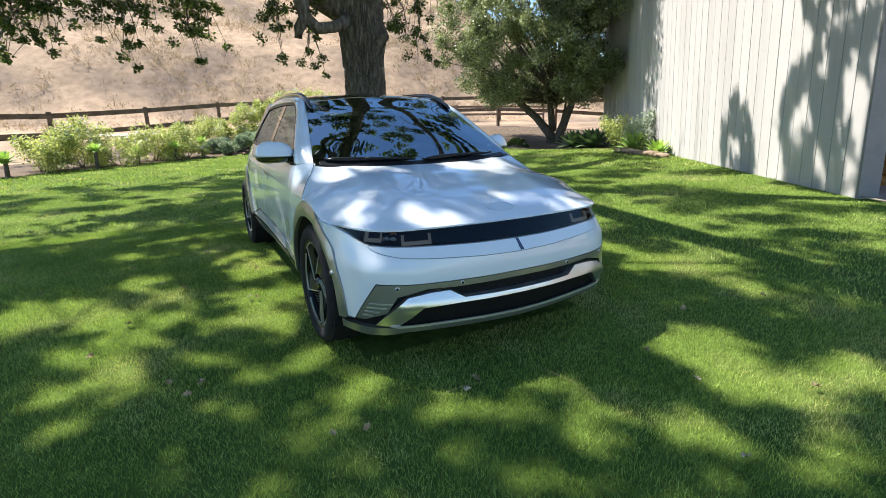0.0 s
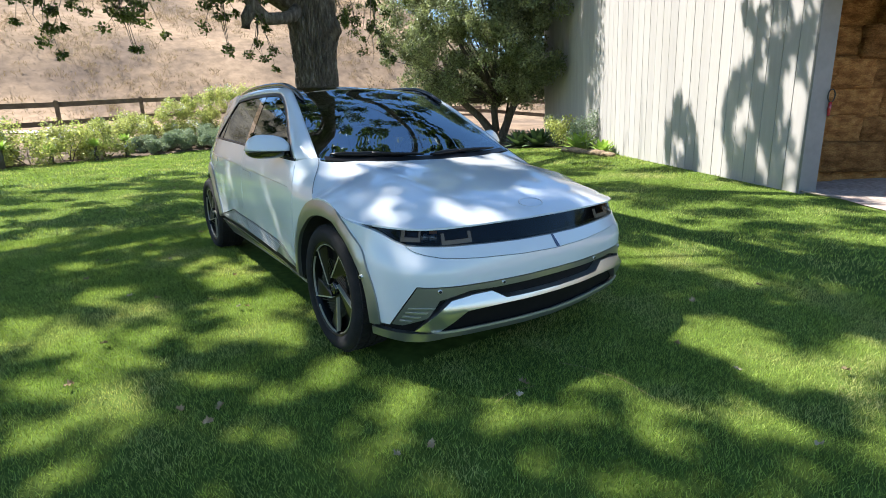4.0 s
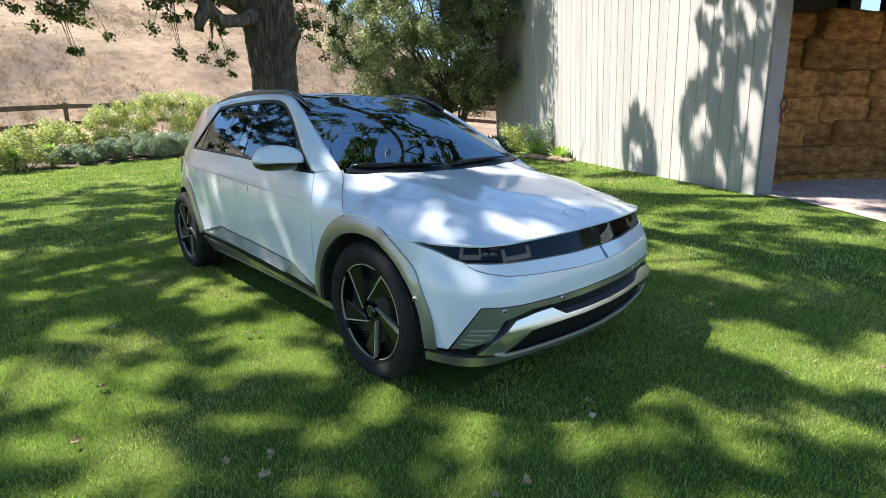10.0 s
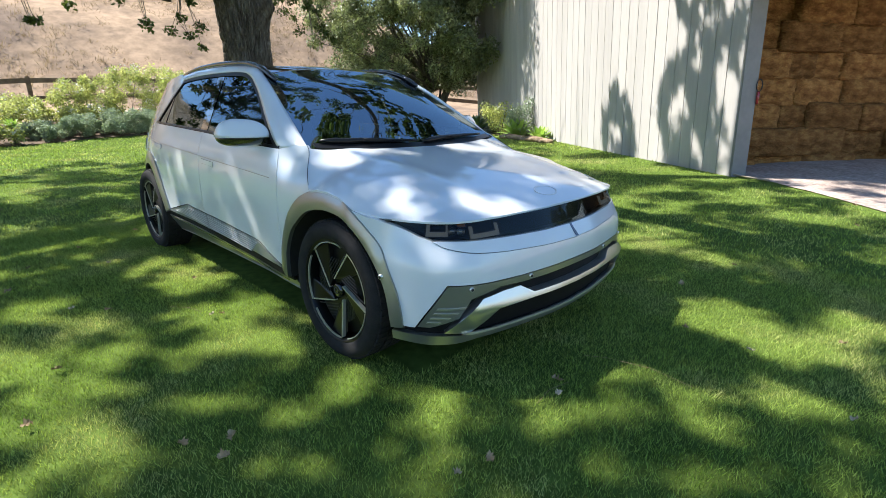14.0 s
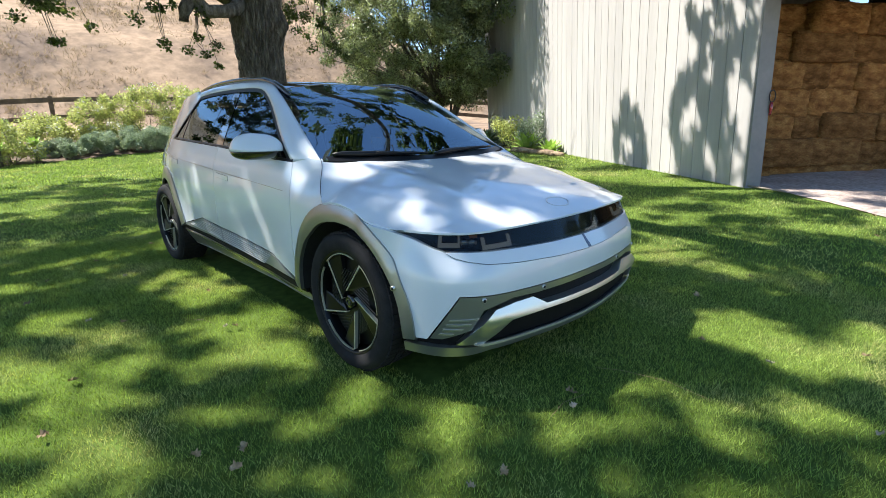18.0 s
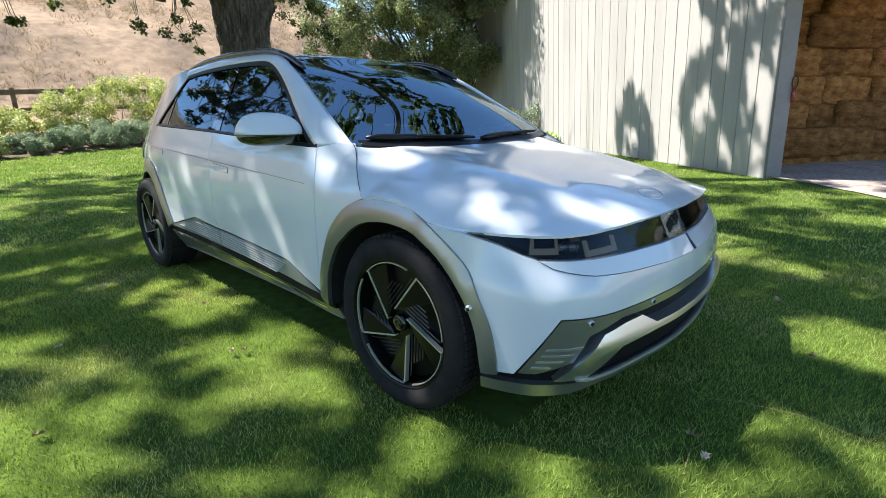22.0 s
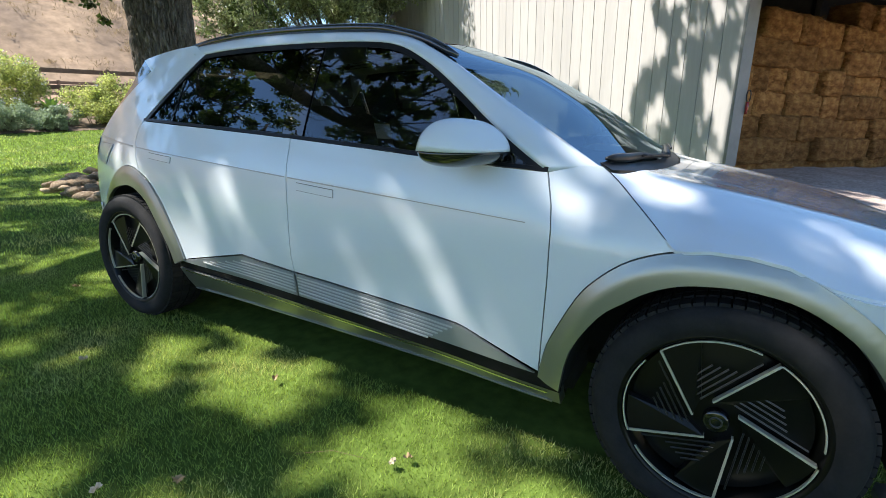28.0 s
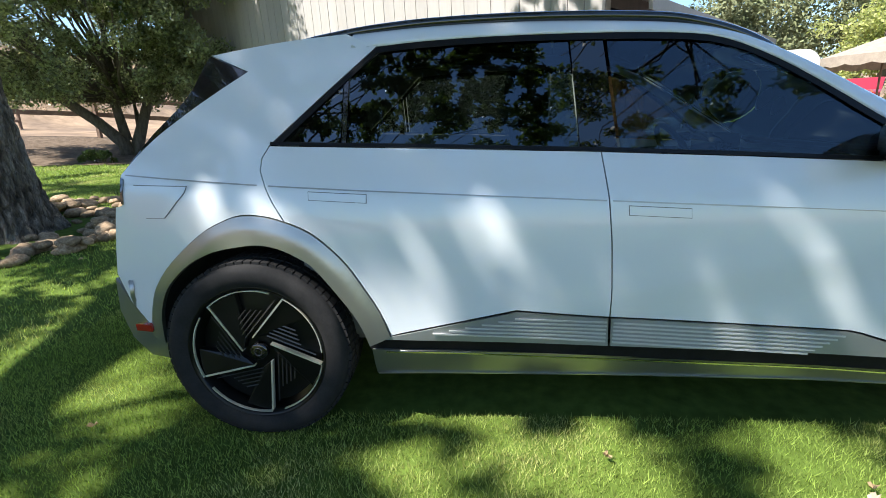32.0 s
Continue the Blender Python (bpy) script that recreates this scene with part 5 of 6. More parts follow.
def oak_trunk():
    """Trunk with long plates of bark parted by deep furrows."""
    zs = np.concatenate([np.arange(-0.15, 2.9, 0.024), np.arange(2.9, 4.3, 0.05)])
    sides = 250
    vs, fs = [], []
    for i, z in enumerate(zs):
        cx, cy = 2.36 - 0.045 * z - 0.02 * max(0, z - 3), 7.49
        r0 = np.interp(z, [-0.15, 0.0, 0.3, 0.8, 1.5, 2.3, 3.0, 3.6, 4.2], [0.75, 0.65, 0.525, 0.457, 0.427, 0.42, 0.445, 0.50, 0.57])
        for k in range(sides):
            t = 2 * math.pi * k / sides
            lobes = 0.04 * math.sin(3 * t + 0.6 + z * 0.3) + 0.03 * math.sin(5 * t + z)
            lobes += 0.16 * max(0, 0.45 - z) * math.sin(6 * t + 1)
            c, q = Vector((math.cos(t), math.sin(t), 0)), Vector((math.cos(t) * 5.2, math.sin(t) * 5.2, z * 3.4))
            q += Vector((0.35, 0.35, 0.5)) * noise.noise(Vector((c.x * 3, c.y * 3, z * 2.2)))
            d = noise.voronoi(Vector((q.x * 2.1, q.y * 2.1, q.z * 1.25)))[0]
            furrow = -0.075 * math.exp(-(d[1] - d[0]) * 6.0) + 0.012 * noise.noise(q * 3.1) + 0.02 * noise.noise(c * 2 + Vector((0, 0, z)))
            burl = 0.16 * math.exp(-((z - 2.95) / 0.22) ** 2 - ((math.atan2(math.sin(t + 0.65), math.cos(t + 0.65))) / 0.35) ** 2)
            r = r0 * (1 + lobes) + furrow + burl + 0.012
            vs.append((cx + r * c.x, cy + r * c.y, z + 0.11))
    for i in range(len(zs) - 1):
        for k in range(sides):
            a, b = i * sides + k, i * sides + (k + 1) % sides
            fs.append((a, b, b + sides, a + sides))
    fs.append(tuple((len(zs) - 1) * sides + k for k in range(sides)))
    return mesh_ob("trunk", vs, fs, BARK, True)


child(oak_trunk(), oak, "thick furrowed grey-brown trunk")

limb_lines = [
    ([(2.05, 7.5, 3.5), (0.2, 7.4, 4.3), (-2.0, 7.2, 4.9), (-4.6, 6.6, 5.6), (-7.5, 6.0, 6.6)], [0.30, 0.22, 0.18, 0.13, 0.07]),
    ([(2.05, 7.4, 3.9), (1.6, 5.2, 5.4), (0.6, 2.8, 6.6), (-0.8, 0.2, 7.6), (-1.8, -1.8, 8.0)], [0.33, 0.24, 0.18, 0.13, 0.07]),
    ([(2.2, 7.6, 3.9), (4.4, 8.3, 5.4), (6.4, 9.8, 7.0), (8.2, 11.4, 8.0)], [0.33, 0.22, 0.15, 0.08]),
    ([(2.15, 7.8, 4.0), (2.5, 10, 5.6), (3.1, 12.6, 6.8), (3.6, 14.6, 7.2)], [0.30, 0.2, 0.14, 0.07]),
    ([(2.1, 7.6, 4.0), (1.7, 7.9, 6.5), (1.3, 8.0, 9.6)], [0.34, 0.22, 0.10]),
    ([(1.95, 7.4, 3.8), (-0.4, 7.4, 5.5), (-3.4, 8.0, 6.8), (-6.6, 8.3, 7.8)], [0.28, 0.2, 0.14, 0.07]),
    ([(1.9, 7.7, 3.8), (0.0, 9.6, 5.6), (-2.6, 11.8, 6.8), (-5.0, 13.4, 7.4)], [0.26, 0.18, 0.13, 0.07]),
    ([(2.0, 7.3, 3.9), (3.0, 5.2, 5.6), (3.9, 3.6, 7.0), (4.6, 2.2, 8.0)], [0.26, 0.18, 0.13, 0.07]),
]
limb_ob("limb", limb_lines, BARK, oak, 12)
limb_ob("crooked_limb", [([(2.0, 7.35, 3.45), (1.70, 7.15, 3.20), (1.50, 7.02, 3.13), (1.22, 7.08, 3.10), (1.02, 7.12, 3.28), (0.95, 7.15, 3.62), (1.0, 7.2, 4.1), (0.7, 7.2, 4.5)], [0.13, 0.115, 0.105, 0.115, 0.125, 0.14, 0.15, 0.15]), ([(1.02, 7.12, 3.30), (0.88, 7.17, 3.08), (0.86, 7.18, 2.92)], [0.115, 0.105, 0.08])], BARK, oak, 12)

centres, radii, twigs = [], [], []
for which, (pts, rad) in enumerate(limb_lines):
    P = np.array(pts)
    for k in range((26, 20, 44, 30, 24, 26, 32, 8)[which]):
        t = rng.uniform(0.25, 1.0) ** 0.8 * (len(P) - 1)
        i = min(int(t), len(P) - 2)
        base = P[i] + (P[i + 1] - P[i]) * (t - i)
        off = rng.normal(size=3) * np.array([1.5, 1.5, 0.8]) + np.array([0, 0, 0.5])
        c = base + off
        if c[2] < 4.6 or (c[0] > 2.8 and c[1] < 11 and rng.random() < 0.4):
            continue
        centres.append(c)
        radii.append(rng.uniform(0.22, 0.58))
        if k % 2 == 0:
            twigs.append((bent(rng, base, c, 4), [0.035, 0.025, 0.016, 0.008]))
# the wide, broken roof of leaves that dapples the lawn
tries = 0
while len(centres) < 800 and tries < 9000:
    tries += 1
    x, y = rng.uniform(-10.5, 6.5), rng.uniform(-4.0, 15.5)
    if ((x + 2.2) / 8.6) ** 2 + ((y - 5.6) / 9.6) ** 2 > 1 or (x > 1.6 and rng.random() < (0.6 if y < 7 else 0.4)):
        continue
    c = np.array([x, y, 7.4 + 1.6 * rng.random() - 0.012 * ((x + 2) ** 2 + (y - 6) ** 2)])
    if min(np.hypot(c[0] - q[0], c[1] - q[1]) for q in centres[-560:]) < 0.43:
        continue
    centres.append(c)
    radii.append(rng.uniform(0.17, 0.44))
    if len(centres) % 3 == 0:
        near = min((np.array(p) for pts, _ in limb_lines for p in pts), key=lambda p: np.linalg.norm(p - c))
        twigs.append((bent(rng, near, c, 5, 0.2), [0.035, 0.028, 0.02, 0.014, 0.008]))
# unseen leaf clumps beyond the lawn, added for the side windows to reflect
for k in range(85):
    centres.append(np.array([rng.uniform(-12.5, -6.0), rng.uniform(-3.5, 8.0), rng.uniform(3.6, 7.0)]))
    radii.append(rng.uniform(0.22, 0.5))
    if k % 4 == 0:
        twigs.append((bent(rng, np.array([-7.0, 4.0, 6.9]) + rng.normal(size=3) * 0.5, centres[-1], 5, 0.2), [0.04, 0.03, 0.02, 0.014, 0.008]))
for k in range(30):
    centres.append(np.array([rng.uniform(-8.0, -2.8), rng.uniform(-0.5, 6.5), rng.uniform(5.4, 8.2)]))
    radii.append(rng.uniform(0.2, 0.45))


# where sun comes through the crown: foot of each gap on the lawn (x, y) and its radius
GAPS = [(1.0, -1.28, 0.34), (0.94, -1.76, 0.25), (1.40, -1.90, 0.25), (0.28, -1.72, 0.20), (0.04, -1.47, 0.14), (-0.42, -1.20, 0.17), (-0.55, -1.50, 0.14), (-0.33, -1.78, 0.13), (-0.85, -0.66, 0.17), (-0.54, -0.90, 0.11),
        (-1.02, -0.24, 0.15), (-1.26, -0.30, 0.14), (-1.03, 0.22, 0.15), (-1.08, 0.55, 0.14), (-1.12, 1.03, 0.19), (-1.40, 0.57, 0.16), (-0.66, 0.95, 0.12), (-1.70, 0.82, 0.22), (-2.05, 0.45, 0.28), (-2.02, 0.08, 0.20),
        (-1.50, 0.05, 0.12), (-2.50, 1.40, 0.36), (-2.05, 1.05, 0.24), (-1.66, 1.38, 0.19), (-1.95, 1.87, 0.22), (-2.12, 3.0, 0.22), (-0.94, 2.32, 0.27), (-0.84, 1.88, 0.22), (-0.86, 1.47, 0.15), (-1.24, 2.14, 0.17), (-1.22, 1.68, 0.19)]
# gaps whose light lands on the bonnet and doors instead
CAR_GAPS = [(-0.22, -0.24, 0.22), (0.06, -0.20, 0.15), (0.42, -0.96, 0.12), (-0.36, -0.86, 0.13), (-0.10, -1.02, 0.14), (0.90, -0.45, 0.24), (0.60, -0.30, 0.14), (-0.57, 1.72, 0.155), (-0.58, 1.92, 0.125), (-0.57, 2.18, 0.11), (-0.56, 1.05, 0.085), (-0.50, 2.58, 0.17), (2.2, -0.2, 0.35), (3.0, -0.8, 0.32), (0.5, -2.16, 0.19), (-0.5, 4.2, 0.42), (-0.1, 4.8, 0.36)]
LEAN = np.array([SUN_TO.x, SUN_TO.y]) / SUN_TO.z


def foot(c):
    """Where the shade of c falls on the lawn."""
    return np.array(c[:2]) - LEAN * c[2]


def on_barn(c):
    """Whether the shade of c would fall on the barn wall."""
    q = Vector(c) - BARN
    s = q.dot(BN) / SUN_TO.dot(BN)
    h = q - SUN_TO * s
    return s > 0 and -0.4 < h.dot(BD) < 8.2 and -0.3 < h.z < 7


def in_zone(g):
    return -2.9 < g[0] < 1.9 and -2.6 < g[1] < 3.4


def in_gap(g, grow):
    return any(math.hypot(g[0] - x, g[1] - y) < r * grow for x, y, r in GAPS + CAR_GAPS)


kept = [k for k, c in enumerate(centres) if not (rng.random() < (0.52 if foot(c)[0] < -2.9 else 0.26)) and not on_barn(c) and not in_zone(foot(c)) and not in_gap(foot(c), 1.0)]
centres, radii = [centres[k] for k in kept], [radii[k] for k in kept]
# unseen leaf clumps set up-sun so their shade fills the lawn between gaps
step = 0.165
for gx in np.arange(-2.9, 1.9, step):
    for gy in np.arange(-2.6, 3.4, step):
        g = np.array([gx + rng.uniform(-0.08, 0.08), gy + rng.uniform(-0.08, 0.08)])
        r = rng.uniform(0.10, 0.155)
        h = rng.uniform(6.4, 8.0)
        if in_gap(g, 1.06) or rng.random() < (0.02 if -0.85 < g[0] < 1.4 else 0.13):
            continue
        centres.append(np.array([*(g + LEAN * h), h]))
        radii.append(r)
# stray sprays that break up the light inside the gaps
for x, y, r in GAPS[26:] + CAR_GAPS[7:11]:
    for k in range(2):
        a, d = rng.uniform(0, 2 * math.pi), r * math.sqrt(rng.random())
        h = rng.uniform(6.2, 7.8)
        centres.append(np.array([*(np.array([x + d * math.cos(a), y + d * math.sin(a)]) + LEAN * h), h]))
        radii.append(rng.uniform(0.035, 0.065))
# unseen leaf clumps added to shade the barn's near end and farther along, low
for k in range(252):
    if k < 210:
        al, hz = rng.uniform(0.0, 1.8), rng.uniform(-0.1, 5.6)
        if abs(al - 0.85 - 0.25 * math.sin(hz * 1.7)) > rng.uniform(0.30, 0.95):
            continue
    else:
        al = rng.uniform(2.55, 3.75)
        hz = rng.uniform(0.0, 1.75) * (1 - 0.55 * abs(al - 3.3) / 0.7)
    top = rng.uniform(6.3, 7.6)
    p = BARN + BD * al
    centres.append(np.array([*(np.array([p.x, p.y]) + LEAN * (top - hz)), top]))
    radii.append(rng.uniform(0.08, 0.17) if k < 210 else rng.uniform(0.06, 0.11))
crown_v = np.concatenate([leaf_cloud(rng, [c], [r], int(26 + 1400 * r * r), 0.12, 0.66, 0.6) for c, r in zip(centres, radii)])
# sprays that hang low before the trunk
hang = [(-3.6, 7.2, 3.0), (-3.05, 7.35, 2.95), (-3.2, 7.3, 3.2), (-2.6, 7.4, 3.2), (-3.45, 7.3, 2.65), (-2.9, 7.4, 2.6), (-2.15, 7.4, 2.75), (-0.8, 7.4, 3.0), (-1.1, 7.4, 2.8), (-3.3, 7.3, 2.8), (-2.8, 7.4, 2.85), (-3.5, 7.25, 2.4), (-2.4, 7.4, 3.0), (-1.9, 7.45, 2.72), (-1.55, 7.45, 3.0), (-1.0, 7.45, 3.2), (-0.6, 7.4, 2.78), (-0.9, 7.45, 2.55), (-1.95, 7.45, 2.48), (0.4, 7.3, 3.05), (0.55, 7.25, 2.65), (1.1, 7.1, 2.45), (2.85, 6.5, 3.0), (3.0, 6.4, 2.45), (3.4, 6.2, 3.3), (-4.3, 7.0, 3.1), (-4.0, 7.1, 2.7), (3.6, 9.0, 3.6), (4.2, 9.6, 3.4)]
hc, hr = [], []
for h in hang:
    root = np.array(h) + np.array([rng.uniform(-0.2, 0.2), rng.uniform(0.1, 0.4), rng.uniform(1.3, 1.9)])
    line = bent(rng, root, h, 7, 0.16)
    twigs.append((line, [0.030, 0.022, 0.016, 0.012, 0.009, 0.006, 0.004]))
    for k in range(10):
        q = np.array(line[rng.integers(2, 7)]) + rng.normal(size=3) * np.array([0.15, 0.15, 0.11])
        hc.append(q)
        hr.append(rng.uniform(0.07, 0.14))
        twigs.append((bent(rng, line[3], q, 3), [0.008, 0.006, 0.003]))
hang_v = leaf_cloud(rng, hc, hr, 64, 0.060, 0.62, 0.8)
limb_ob("twigs", twigs, BARK, oak, 6)
child(arrays_ob("crown", crown_v, 4, OAK_LEAF), oak, "dark green oak leaves with gaps")
child(arrays_ob("hanging_leaves", hang_v, 4, OAK_LEAF), oak)

# the olive-like evergreen by the barn
ev = tagged(new("evergreen_tree"), "rounded grey-green evergreen tree with twin leaning stems", "tree")
B = np.array([12.9, 13.6, 0.35])
limb_ob("stem", [
    ([tuple(B + (0.0, 0.0, -0.2)), tuple(B + (-0.10, 0.05, 0.4)), tuple(B + (-0.55, 0.45, 1.1)), tuple(B + (-1.3, 1.0, 1.9)), tuple(B + (-2.0, 1.4, 3.0))], [0.27, 0.20, 0.16, 0.13, 0.08]),
    ([tuple(B + (0.1, -0.1, -0.2)), tuple(B + (0.2, -0.2, 0.4)), tuple(B + (0.35, -0.45, 1.2)), tuple(B + (0.6, -0.8, 2.3)), tuple(B + (0.9, -1.1, 3.6))], [0.25, 0.19, 0.16, 0.13, 0.08]),
    ([tuple(B + (0.0, 0.0, 0.5)), tuple(B + (-0.1, 0.1, 1.6)), tuple(B + (0.0, 0.2, 3.0)), tuple(B + (0.1, 0.1, 4.6))], [0.16, 0.13, 0.11, 0.07]),
    ([tuple(B + (0.3, -0.3, 1.0)), tuple(B + (1.0, 0.3, 2.2)), tuple(B + (1.6, 0.9, 3.2))], [0.11, 0.09, 0.05])], OLIVE_BARK, ev, 12)
ec, er, et = [], [], []
for k in range(420):
    d = rng.normal(size=3)
    d /= np.linalg.norm(d)
    r = rng.uniform(0.45, 1.0) ** 0.6
    c = B + np.array([-0.5, 0.4, 4.5]) + d * r * np.array([3.9, 3.9, 3.5]) * (1 + 0.16 * math.sin(5 * math.atan2(d[1], d[0]) + 3 * d[2]))
    if c[2] < B[2] + 1.85:
        c[2] = B[2] + 1.85 + rng.random() * 0.5
    q = Vector(c) - BARN
    if q.dot(BN) < 0.45 and q.dot(BD) < 14.4:
        continue
    ec.append(c)
    er.append(rng.uniform(0.28, 0.58))
    if k % 6 == 0:
        et.append((bent(rng, B + np.array([0, 0, 2.2]) + d * 0.6, c, 4), [0.05, 0.035, 0.02, 0.008]))
for k in range(150):
    d = rng.normal(size=3)
    d /= np.linalg.norm(d)
    c = B + np.array([-0.9, -3.0, 4.4]) + d * rng.uniform(0.4, 1.0) ** 0.6 * np.array([1.9, 2.2, 2.7])
    q = Vector(c) - BARN
    if q.dot(BN) < 0.45:
        continue
    ec.append(c)
    er.append(rng.uniform(0.28, 0.5))
for k in range(110):
    d = rng.normal(size=3)
    d /= np.linalg.norm(d)
    c = B + np.array([-2.4, -3.2, 7.3]) + d * rng.uniform(0.3, 1.0) ** 0.6 * np.array([2.0, 2.7, 1.5])
    if (Vector(c) - BARN).dot(BN) > 0.5:
        ec.append(c)
        er.append(rng.uniform(0.3, 0.55))
limb_ob("branches", et, OLIVE_BARK, ev, 6)
child(arrays_ob("crown", leaf_cloud(rng, ec, er, 360, 0.10, 0.55, 0.9), 4, OLIVE_LEAF), ev, "small grey-green leaves")


def shrub(name, x, y, r, h, material, label, n=900, size=0.07, blossom=0, stems=6, cat="shrub", group=""):
    ob = tagged(new(name), label, cat, group)
    z = float(gz(x, y))
    cs, rs, st = [], [], []
    m = max(6, int(14 * r * r) + 6)
    for k in range(m):
        a, q = rng.uniform(0, 2 * math.pi), math.sqrt(rng.random()) * r * 0.8
        hz = h * (0.10 + 0.90 * rng.random() ** 0.9) * (1 - 0.35 * (q / r) ** 2)
        cs.append((x + q * math.cos(a), y + q * math.sin(a), z + hz))
        rs.append(rng.uniform(0.18, 0.34) * min(1.2, h))
        if k < stems:
            st.append((bent(rng, (x + 0.15 * q * math.cos(a), y + 0.15 * q * math.sin(a), z - 0.02), cs[-1], 4), [0.016, 0.012, 0.009, 0.005]))
    limb_ob("stems", st, OLIVE_BARK, ob, 5)
    child(arrays_ob("foliage", leaf_cloud(rng, cs, rs, max(10, n // m), size, 0.5, 1.0, -0.3), 4, material), ob)
    if blossom:
        pick = [cs[i] for i in rng.integers(0, len(cs), blossom)]
        pick = [(c[0], c[1], c[2] + 0.12 * h) for c in pick]
        child(arrays_ob("blossoms", leaf_cloud(rng, pick, [0.22] * len(pick), 7, 0.065, 0.9, 0.7), 4, BLOSSOM), ob)
    return ob


def agave(x, y, r, material, label, stem=0.0, n=34):
    ob = tagged(new("agave"), label, "plant", "agaves in the bed")
    z = float(gz(x, y))
    if stem:
        v, f = tube([(x, y, z - 0.05), (x + 0.02, y, z + stem)], [0.06, 0.05], 8)
        child(mesh_ob("stem", v, f, OLIVE_BARK, True), ob)
    for k in range(n):
        a = k * 2.39996
        el = 0.25 + 1.1 * (k / n)
        L = r * (1.05 - 0.35 * k / n)
        vs = []
        for s in np.linspace(0, 1, 6):
            w = 0.085 * r / 0.5 * (1 - s) ** 0.8 * (0.7 + 0.9 * s) + 0.002
            e = el - 0.35 * s * (1 - k / n)
            px, pz = L * s * math.cos(e), L * s * math.sin(e) + stem
            for sd, dz in ((-1, 0.02), (0, -0.012), (1, 0.02)):
                vs.append((x + px * math.cos(a) - sd * w * math.sin(a), y + px * math.sin(a) + sd * w * math.cos(a), z + pz + dz * r * (1 - s)))
        fs = [(i * 3 + c, i * 3 + c + 1, i * 3 + c + 4, i * 3 + c + 3) for i in range(5) for c in range(2)]
        child(mesh_ob("leaf", vs, fs, material, True), ob)
    return ob


G1 = "shrubs along the bed"
for x, y, r, h, n in ((-8.6, 11.9, 0.9, 1.0, 3000), (-7.2, 12.9, 0.9, 1.1, 3000), (-4.9, 14.9, 0.95, 1.25, 4200), (-4.0, 15.6, 0.9, 1.4, 4200), (-3.1, 16.1, 0.95, 1.3, 4200), (-2.2, 16.8, 0.9, 1.2, 4000), (-1.2, 17.4, 0.95, 1.2, 4000), (-0.4, 19.4, 0.9, 1.2, 3600)):
    shrub("flowering_shrub", x, y, r, h, SHRUB if rng.random() < 0.88 else DARKSHRUB, "light green flowering shrub with small white blooms", n, 0.085, int(14 + 14 * rng.random()), group=G1)
for x, y, r, h in ((2.0, 20.7, 1.0, 1.8), (3.2, 20.5, 1.15, 2.05), (4.4, 20.3, 1.15, 2.1), (5.3, 20.2, 0.9, 1.7), (0.8, 20.4, 0.8, 1.2)):
    shrub("tall_shrub", x, y, r, h, SHRUB, "tall yellow-green shrub with white flower heads", 6000, 0.085, 26, group=G1)
for x, y, r, h in ((0.1, 18.1, 0.8, 0.55), (0.7, 18.35, 0.9, 0.62), (1.3, 18.45, 0.9, 0.68), (1.95, 18.5, 1.0, 0.72), (2.6, 18.5, 1.0, 0.75), (3.25, 18.4, 1.0, 0.72), (3.9, 18.4, 0.95, 0.72), (4.5, 18.3, 0.9, 0.65), (5.1, 18.2, 0.8, 0.58)):
    shrub("sage_mound", x, y, r, h, SAGE, "low grey-green mounded shrub", 7500, 0.06, 0, group="grey mounds at the lawn edge")
for x, y, r, st in ((-5.4, 13.6, 0.5, 0.35), (-3.6, 14.9, 0.42, 0.5), (-2.6, 15.9, 0.45, 0.3), (-1.5, 16.6, 0.4, 0.45), (-0.6, 17.5, 0.4, 0.5), (5.5, 19.35, 0.6, 0.35)):
    agave(x, y, r, AGAVE, "small bright green rosette plant on a short stem", st, 26)
AG2 = surface("dark_agave_leaf", [(0.3, (0.07, 0.12, 0.05)), (0.7, (0.13, 0.19, 0.09))], 3.0, rough=0.5, vary=0.2, leaf=0.15)
for x, y, r, m, lb in ((11.0, 10.3, 0.95, AG2, "dark green agave rosette beneath the tree"), (11.1, 9.5, 1.0, AG2, "dark green agave rosette beneath the tree"), (10.15, 6.95, 0.85, AGAVE, "bright green agave rosette by the barn"), (8.32, 15.35, 0.8, AGAVE, "bright green rosette plant at the lawn edge"), (9.22, 14.75, 0.7, AGAVE, "bright green rosette plant at the lawn edge"), (9.72, 5.85, 0.6, AGAVE, "bright green agave rosette by the barn")):
    agave(x, y, r, m, lb, 0.0, 36)
for x, y, r, h, m in ((12.3, 9.5, 0.9, 1.1, SAGE), (10.75, 8.0, 0.75, 1.0, SHRUB), (10.55, 7.0, 0.5, 1.2, SAGE), (10.3, 12.6, 0.5, 0.35, DARKSHRUB), (9.9, 14.6, 0.6, 0.35, DARKSHRUB)):
    shrub("bed_shrub", x, y, r, h, m, "leafy green shrub in the bed by the barn", 2600, 0.075, 2, group="shrubs by the barn")

for x, y, r, h in ((6.3, 18.6, 0.8, 1.2), (7.2, 18.3, 0.85, 1.1), (8.0, 18.0, 0.9, 1.1), (8.8, 17.5, 0.9, 1.0), (7.6, 19.3, 1.0, 1.4), (9.4, 16.4, 0.8, 0.8)):
    shrub("leafy_shrub", x, y, r, h, SHRUB, "yellow-green leafy shrub beside the grey mounds", 5000, 0.085, 3, group=G1)

